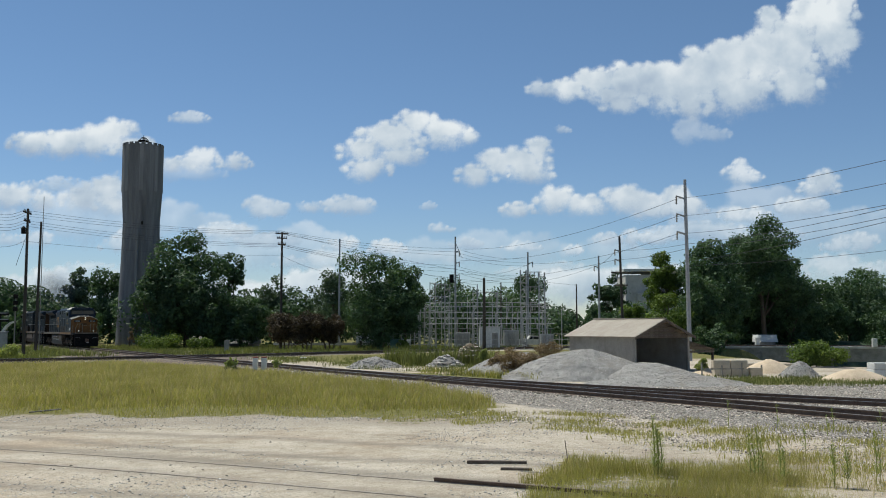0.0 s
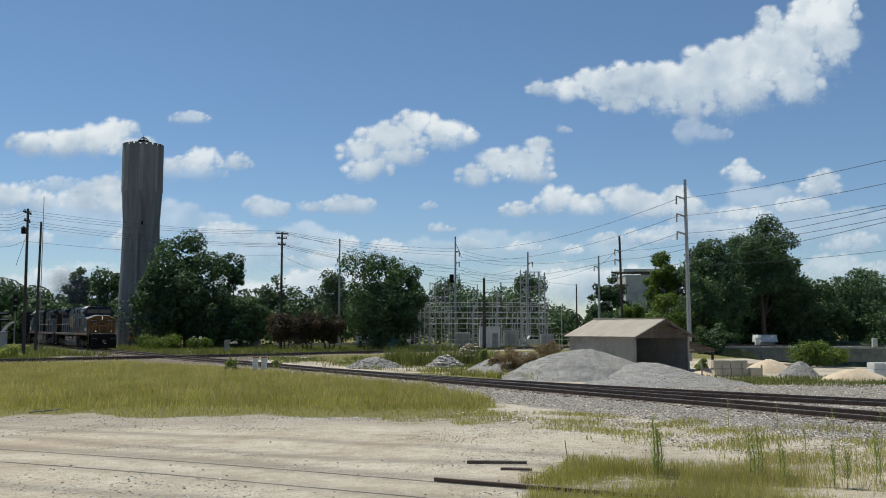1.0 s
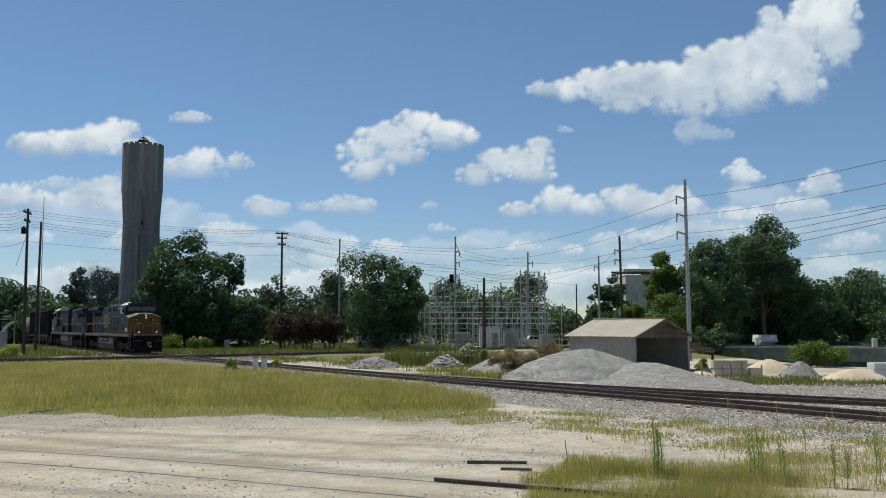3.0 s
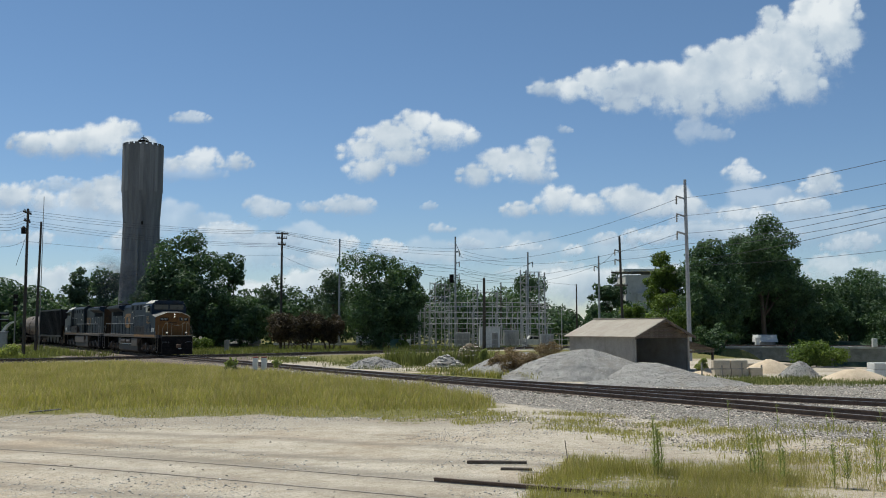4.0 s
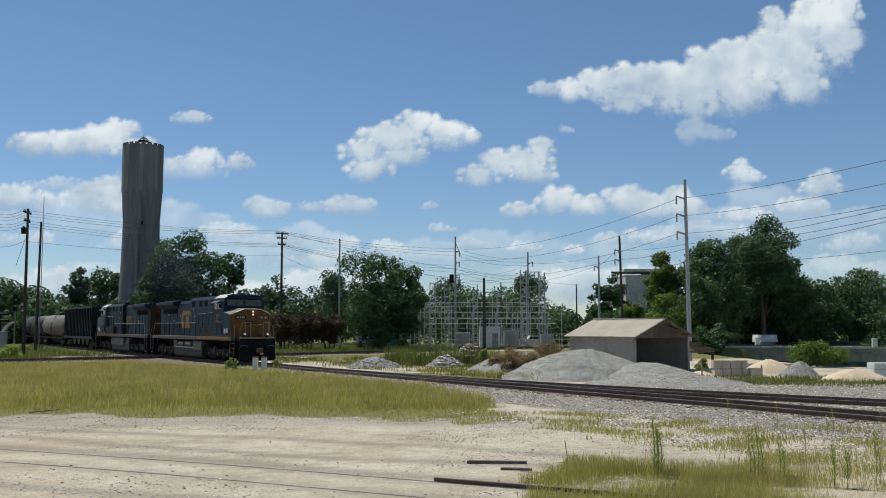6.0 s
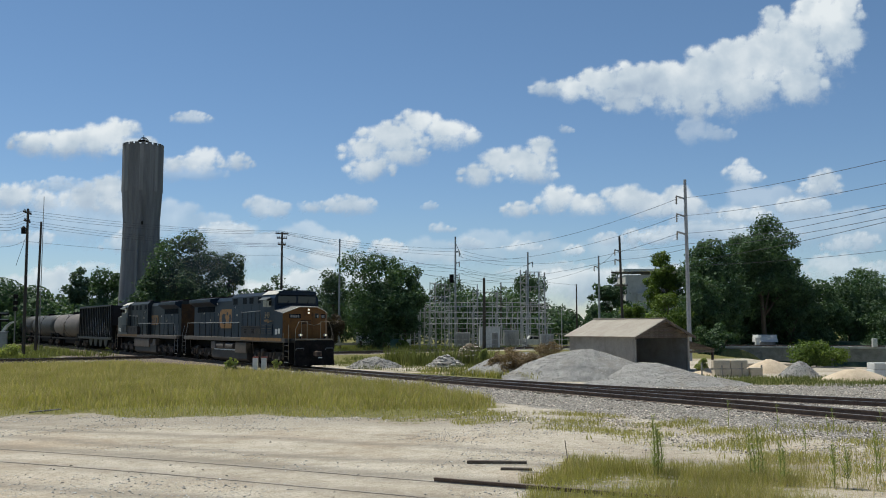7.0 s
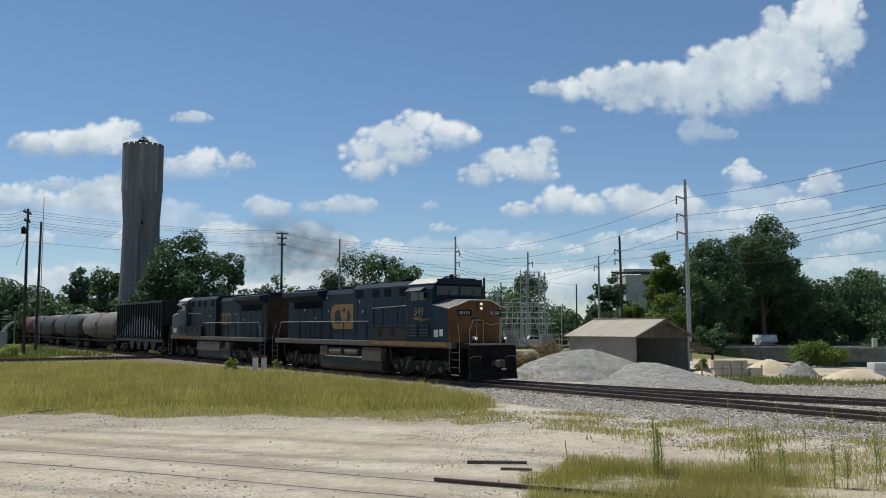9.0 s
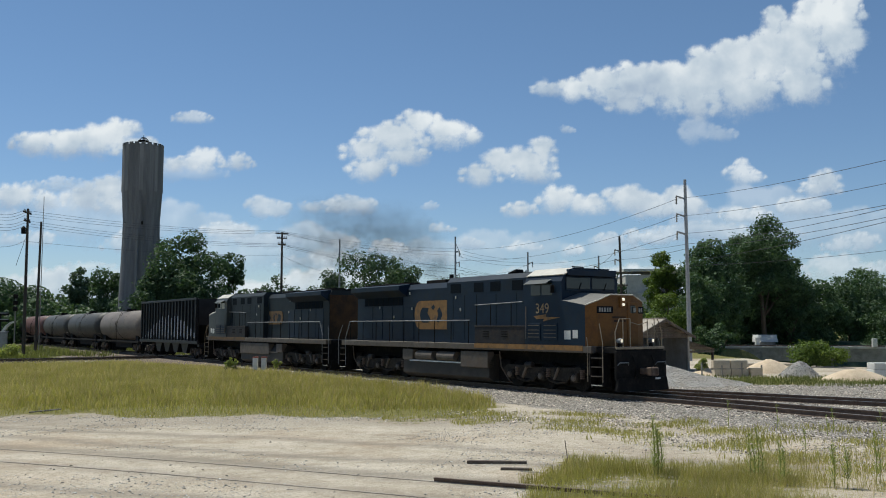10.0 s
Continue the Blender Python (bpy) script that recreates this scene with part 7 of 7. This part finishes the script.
gantry("tall galvanised lattice gantry in the substation", -1.35, 0.55, 122, 8.6, 0.7)
gantry("tall galvanised lattice gantry carrying insulators", 10.5, 12.9, 122, 10.2, 0.75)
gantry("galvanised lattice gantry behind the switchgear", 4.6, 8.0, 134, 8.0, 0.6)
gantry("low galvanised lattice gantry in the substation", -3.6, -2.2, 128, 6.0, 0.6)
rs = np.random.default_rng(77)
for row, (y, z) in enumerate(((117, 2.6), (119, 4.0), (124, 4.9), (127, 3.3), (131, 5.6))):
    b = empty("busbar_stand", pose(0, 0, 0), "galvanised busbar stand with grey insulators", "switchgear", "substation busbars")
    x0, x1 = -3.2 + rs.uniform(0, 1.5), 15.0 - rs.uniform(0, 2)
    part("busbar", tube(B(), (x0, y, z + 0.6), (x1, y, z + 0.6), 0.045, n=6), SUBSTEEL, b, "pale tubular busbar")
    part("girder", box(B(), x0, x1, y - 0.03, y + 0.03, z - 0.05, z), SUBSTEEL, b)
    n = 11
    for k in range(n):
        x = x0 + (x1 - x0) * (k + 0.5) / n + rs.uniform(-0.2, 0.2)
        if k % 2 == 0:
            part("post", box(B(), x - 0.05, x + 0.05, y - 0.05, y + 0.05, 0, z - 0.07), SUBSTEEL, b)
        bm = lathe(B(), [(0.05, z)] + [(0.06 + 0.06 * (i % 2), z + 0.06 + 0.07 * i) for i in range(8)], 8)
        part("insulator", bm, SUBSTEEL, b, "grey ribbed insulator", pose(x, y, 0))
        if k % 3 == 1:
            part("switch_arm", tube(B(), (x, y, z + 0.6), (x + 0.5, y, z + 1.3), 0.03, n=5), SUBSTEEL, b)
for x, y, s in ((2.5, 120, 1.0), (9.0, 124, 1.15), (13.4, 121, 0.9)):
    t = empty("transformer", pose(x, y, 0), "grey transformer with cooling fins and bushings", "transformer", "substation transformers")
    part("tank", box(B(), -0.9 * s, 0.9 * s, -0.6 * s, 0.6 * s, 0.25, 2.1 * s, 0.05), SUBSTEEL, t)
    for k in range(7):
        part("fin", box(B(), (-0.8 + 0.26 * k) * s, (-0.74 + 0.26 * k) * s, -0.9 * s, -0.6 * s, 0.4, 1.9 * s), SUBSTEEL, t)
    for k in (-0.5, 0, 0.5):
        part("bushing", tube(B(), (k * s, 0, 2.1 * s), (k * 1.2 * s, 0, 2.9 * s), 0.1, 0.05, 8), WOOD, t)
    part("plinth", box(B(), -1.1 * s, 1.1 * s, -0.8 * s, 0.8 * s, 0, 0.25), CONCRETE, t)
for x, y, h in ((-2.9, 119, 6.4), (-0.2, 130, 7.4), (1.1, 118, 5.6), (3.3, 127, 7.0), (6.3, 119, 6.6), (7.2, 123, 7.8), (8.9, 131, 6.9), (9.9, 117, 5.4), (13.9, 127, 6.2), (15.6, 123, 5.2)):
    sm = empty("switch_mast", pose(x, y, 0), "thin galvanised switch mast with a short arm", "switchgear", "substation masts")
    part("shaft", tube(B(), (0, 0, -0.1), (0, 0, h), 0.07, 0.045, 8), SUBSTEEL, sm)
    part("arm", tube(B(), (-0.5, 0, h * 0.86), (0.5, 0, h * 0.86), 0.035, n=6), SUBSTEEL, sm)
    for k in (-0.45, 0.45):
        part("insulator", tube(B(), (k, 0, h * 0.86), (k, 0, h * 0.86 + 0.35), 0.055, 0.035, 8), GREYWOOD, sm)
hut = empty("control_hut", pose(4.45, 114, 0), "white metal control hut in the substation", "hut")
part("wall", box(B(), 0, 2.5, 0, 2.5, 0, 2.75, 0.03), WHITE, hut, "white metal wall")
part("roof", box(B(), -0.1, 2.6, -0.1, 2.6, 2.75, 2.85, 0.02), SUBSTEEL, hut)
part("door", box(B(), 1.5, 2.2, -0.03, 0.0, 0.05, 2.05), GREYWOOD, hut)
for k in range(1, 5):
    part("wall_seam", box(B(), k * 0.5 - 0.012, k * 0.5 + 0.012, -0.012, 0.0, 0.1, 2.7), SUBSTEEL, hut)
fn = empty("chain_link_fence", pose(0, 0, 0), "galvanised post fence round the substation", "fence")
for k in range(24):
    part("post", tube(B(), (-6 + k * 1.05, 112.5, 0), (-6 + k * 1.05, 112.5, 2.0), 0.035, n=6), SUBSTEEL, fn)
for z in (0.1, 0.7, 1.3, 1.95):
    part("rail", tube(B(), (-6, 112.5, z), (18.2, 112.5, z), 0.02, n=5), SUBSTEEL, fn)


# ---------------------------------------------------------------- buildings and vehicles beyond the tracks
def house(label, x, y, w, d, h, ridge, wall, roof, rz=0.0, windows=2, name="house"):
    t = empty(name, pose(x, y, 0, 0, 0, rz), label, "building")
    part("wall", box(B(), 0, w, 0, d, 0, h), wall, t)
    g = prism(B(), [(-0.3, h), (d + 0.3, h), (d / 2, h + ridge)], -0.3, w + 0.3)
    part("roof", g, roof, t)
    for k in range(windows):
        xx = w * (k + 0.5) / windows
        f = part("window", box(B(), xx - 0.45, xx + 0.45, -0.05, 0.0, h * 0.35, h * 0.75), WHITE, t)
        part("pane", box(B(), xx - 0.38, xx + 0.38, -0.07, -0.05, h * 0.38, h * 0.72), GLASS, f)
    return t


ROOFGREY = surface("grey_shingle_roof", (0.12, 0.12, 0.115), (0.22, 0.215, 0.2), 2, 15, 0.9)
house("low grey-roofed shed half hidden by trees", -32.5, 121, 8.0, 4.0, 0.6, 1.0, CONCRETE, ROOFGREY, 0, 0, "low_shed")
house("small white house behind the road", -13.2, 142, 5.2, 5, 2.2, 1.1, WHITE, ROOFGREY)
house("white shed roof between the trees beyond the bridge", 43.7, 131.0, 2.6, 1.8, 0.7, 1.0, GREYWOOD, WHITE, -12, 0, "far_shed")
silo = empty("pale_building", pose(36.8, 188, 0), "tall pale concrete industrial building behind trees", "building")
part("wall", box(B(), 0, 5.2, 0, 10, 0, 13.2), DECK, silo, "pale concrete wall")
part("wall", box(B(), 5.2, 11.5, 1, 10, 0, 13.9), DECK, silo, "pale concrete wall")
part("roof", box(B(), -0.4, 12, -0.5, 10.5, 13.9, 14.4), WHITE, silo, "white flat roof")
for k in range(3):
    part("silo_column", tube(B(), (3.2 + k * 1.9, -0.4, 0), (3.2 + k * 1.9, -0.4, 9.5 - k), 0.95, n=20), DECK, silo)
for x, y, col in ((10.2, 129, WHITE), (-9.0, 128, WHITE)):
    c = empty("parked_pickup" if x > 0 else "parked_car", pose(x, y, 0, 0, 0, 4), "white parked pickup beside the substation" if x > 0 else "white parked car beside the road", "vehicle")
    part("body", prism_y(B(), [(0, 0.4), (4.6, 0.4), (4.6, 1.0), (3.6, 1.05), (3.1, 1.55), (1.7, 1.6), (1.3, 1.05), (0, 1.0)], -0.85, 0.85), col, c)
    for xx in (0.9, 3.7):
        for s in (-1, 1):
            part("wheel", tube(B(), (xx, s * 0.75, 0.35), (xx, s * 0.95, 0.35), 0.35, n=16), GRIME, c)
    part("side_window", prism_y(B(), [(1.5, 1.1), (3.2, 1.1), (2.95, 1.48), (1.8, 1.5)], -0.87, -0.855), GLASS, c)

ub = empty("utility_box", pose(-6.2, 110, 0), "green metal utility box beside the round tree", "utility box")
GREENBOX = surface("dull_green_paint", (0.02, 0.07, 0.05), (0.04, 0.11, 0.08), 2, 20, 0.6, bump=0.05)
part("body", box(B(), 0, 0.95, 0, 0.8, 0.08, 1.25, 0.03), GREENBOX, ub)
part("lid", box(B(), -0.04, 0.99, -0.04, 0.84, 1.25, 1.33, 0.02), GREENBOX, ub)
part("footing", box(B(), -0.1, 1.05, -0.1, 0.9, 0, 0.08), CONCRETE, ub)
# road signs and guard rail beyond the grass
rail = empty("guard_rail", pose(0, 0, 0), "pale steel guard rail along the road", "guard rail")
part("beam", box(B(), -21, -4, 116, 116.08, 0.55, 0.85), DECK, rail)
for k in range(9):
    part("post", box(B(), -20.8 + 2 * k, -20.65 + 2 * k, 116.08, 116.2, 0, 0.8), WOOD, rail)
for x in (-9.9, -7.8):
    tagged(part("bollard", tube(B(), (x, 113, 0), (x, 113, 1.1), 0.14, n=10), DARKWOOD), "short dark post beside the road", "post")
tagged(part("concrete_post", box(B(), -0.25, 0.25, -0.2, 0.2, 0, 1.35, 0.03, pose(-24.2, 105, 0)), CONCRETE), "grey concrete post beside the far track", "post")

# ---------------------------------------------------------------- signals by the left-hand tracks
cb = empty("signal_cabinet", pose(-42.4, 88.5, 0, 0, 0, 20), "grey metal signal cabinet beside the track", "cabinet")
part("body", box(B(), 0, 1.1, 0, 0.9, 0.1, 2.3, 0.03), STEEL, cb)
part("roof", box(B(), -0.08, 1.18, -0.08, 0.98, 2.3, 2.38, 0.02), STEEL, cb)
part("door", box(B(), 0.1, 1.0, -0.03, 0, 0.2, 2.2), STEEL, cb)
part("footing", box(B(), -0.1, 1.2, -0.1, 1.0, 0, 0.1), CONCRETE, cb)
gt = empty("signal_gantry", pose(0, 0, 0), "dark cantilever signal gantry with pale rails", "signal")
part("mast", box(B(), -42.9, -42.6, 90, 90.3, 0, 4.2), GRIME, gt)
for z in (3.3, 3.9):
    part("arm", box(B(), -52, -41.8, 90.0, 90.2, z, z + 0.22), GRIME, gt)
    part("arm_edge", box(B(), -52, -41.8, 89.95, 90.0, z + 0.2, z + 0.28), STEEL, gt)
part("infill", box(B(), -52, -43.5, 90.22, 90.3, 2.4, 4.0), GRIME, gt)
dish = B()
pts = [(0.0, 0.0), (0.12, 0.5), (0.4, 0.95), (0.85, 1.3), (1.25, 1.42), (1.25, 1.3), (0.9, 1.15), (0.55, 0.8), (0.3, 0.4), (0.2, 0.0)]
prism_y(dish, [(-42.0 + a, 1.95 + b) for a, b in pts], 88.9, 89.2)
part("bell_shield", dish, WHITE, gt, "pale curved shield")
part("light_mast", tube(B(), (-39.9, 89, 0), (-39.9, 89, 5.2), 0.07, n=8), GREYWOOD, gt)
for z in (4.3, 4.9, 5.5):
    part("signal_head", box(B(), -40.9, -40.5, 88.9, 89.1, z, z + 0.4, 0.03), GRIME, gt)
part("signal_post", tube(B(), (-40.7, 89, 0), (-40.7, 89, 5.9), 0.06, n=8), GREYWOOD, gt)


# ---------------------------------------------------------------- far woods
def woods(label, x0, x1, y0, y1, h0, h1, leaves, seed, material=LEAF_HAZED, leaf=0.7):
    rng = np.random.default_rng(seed)
    n = int((x1 - x0) / 2.2)
    c = np.stack([rng.uniform(x0, x1, n), rng.uniform(y0, y1, n), rng.uniform(h0, h1, n)], -1)
    k = rng.integers(0, n, leaves)
    d = rng.normal(size=(leaves, 3))
    d /= np.linalg.norm(d, axis=1)[:, None]
    up = rng.random(leaves) ** 0.7
    r = 2.6 + 1.5 * rng.random(n)
    p = np.stack([c[k, 0] + d[:, 0] * r[k], c[k, 1] + d[:, 1] * r[k], np.where(rng.random(leaves) < 0.5, c[k, 2] - r[k] * 0.8 + d[:, 2] * r[k] * 0.8, up * (c[k, 2] - 1.0))], -1)
    nrm = d + rng.normal(size=(leaves, 3)) * 0.6 + np.array([0, 0, 0.4])
    nrm /= np.linalg.norm(nrm, axis=1)[:, None]
    a = np.cross(nrm, rng.normal(size=(leaves, 3)))
    a /= np.linalg.norm(a, axis=1)[:, None]
    b = np.cross(nrm, a)
    s = leaf * rng.uniform(0.5, 1.2, leaves)[:, None]
    q = np.stack([p - a * s * 0.5, p + b * s * 0.35, p + a * s * 0.5, p - b * s * 0.35], 1)
    tagged(soup("far_woods", q.reshape(-1, 3), np.arange(leaves)[:, None] * 4 + np.array([[0, 1, 2, 3]]), material), label, "woods", kind="stuff")


woods("woods along the horizon with haze painted into their green", -130, 150, 205, 235, 6.5, 10.5, 34000, 5, leaf=0.9)
woods("dense leafy growth beyond the train", -80, -46, 150, 160, 6.0, 11.0, 22000, 8, LEAF, 0.55)
woods("green undergrowth behind the tracks", -75, 20, 140, 150, 4.5, 8.5, 34000, 6, LEAF, 0.6)
woods("green undergrowth behind the bridge", 24, 42, 132, 142, 2.2, 6.5, 8000, 7, LEAF, 0.55)
woods("dense leafy trees behind the bridge", 42, 90, 139, 152, 6.5, 11.0, 40000, 9, LEAF, 0.5)


# ---------------------------------------------------------------- exhaust smoke
def smoke_material():
    m = bpy.data.materials.new("smoke")
    m.use_nodes = True
    nt = m.node_tree
    nt.nodes.remove(nt.nodes["Principled BSDF"])
    at = nt.nodes.new("ShaderNodeAttribute")
    at.attribute_name = "soot"
    n = noise_tex(nt, 0.9, 4, 0.6)
    d = math_node(nt, "MULTIPLY", at.outputs["Fac"], math_node(nt, "MULTIPLY_ADD", n, 1.4, -0.2))
    df = nt.nodes.new("ShaderNodeBsdfDiffuse")
    df.inputs["Color"].default_value = (0.11, 0.11, 0.112, 1)
    tr = nt.nodes.new("ShaderNodeBsdfTransparent")
    ms = nt.nodes.new("ShaderNodeMixShader")
    nt.links.new(d, ms.inputs[0])
    nt.links.new(tr.outputs[0], ms.inputs[1])
    nt.links.new(df.outputs[0], ms.inputs[2])
    nt.links.new(ms.outputs[0], nt.nodes["Material Output"].inputs["Surface"])
    return m


SMOKE = smoke_material()
PUFFS = []


def puff(x, z, r, seed, drift):
    """A soft domed puff of thin soot."""
    rng = np.random.default_rng(seed)
    vs, fs, at = [], [], []
    k = 20
    for i in range(1):
        a = Vector((rng.uniform(-0.3, 0.3), -1, rng.uniform(-0.3, 0.3))).normalized()
        b = a.orthogonal().normalized()
        c = a.cross(b)
        o = Vector((0, 0, 0))
        base = len(vs)
        for ring in range(6):
            for j in range(k):
                t = 2 * math.pi * j / k
                vs.append(tuple(o + (b * math.cos(t) + c * math.sin(t)) * r * ring / 5 * (1 + 0.12 * math.sin(3 * t + seed)) + a * r * 0.25 * (1 - (ring / 5) ** 2)))
                at.append(0.56 * max(0.0, 1 - (ring / 5) ** 2) ** 1.5)
        for ring in range(5):
            for j in range(k):
                p, q = base + ring * k + j, base + ring * k + (j + 1) % k
                fs.append((p, q, q + k, p + k))
    ob = soup("smoke_puff", np.array(vs), np.array(fs), SMOKE)
    ob.data.attributes.new("soot", "FLOAT", "POINT").data.foreach_set("value", np.array(at, np.float32))
    tagged(ob, "thin dark diesel exhaust smoke above the locomotive", "smoke", "exhaust smoke")
    PUFFS.append((ob, x, z, drift))


for k, (back, z, r) in enumerate(((0.4, 5.5, 1.1), (2.2, 6.4, 1.9), (5.0, 7.2, 2.6), (8.4, 7.6, 3.0), (12.5, 7.4, 3.0))):
    puff(13.8 + back, z, r, 60 + k, 0.12 * k)


# ---------------------------------------------------------------- what moves
def motions():
    for ob, mid, half, turned in TRAIN:
        walk(ob, [(0.5 * i, car_pose(mid, half, turned, 0.5 * i)) for i in range(21)])
    n = 150
    for w, x, r, turned in WHEELS:
        walk(w, [(10.0 * i / n, pose(x, 0, r, 0, (-1 if turned else 1) * math.degrees((gone(0) - gone(10.0 * i / n)) / r), 0)) for i in range(n + 1)])
    for ob, back, z, drift in PUFFS:
        rows = []
        for i in range(21):
            t = 0.5 * i
            a = main_at(back + drift * (t - 5) * 0.4 + gone(t))
            rows.append((t, pose(a[0], a[1], RAIL + z, 0, 0, 0.5 * t)))
        walk(ob, rows)
    for ob, x, y, z, drift in CLOUDS:
        walk(ob, [(0.0, pose(x, y, z)), (10.0, pose(x + drift, y, z))])


motions()
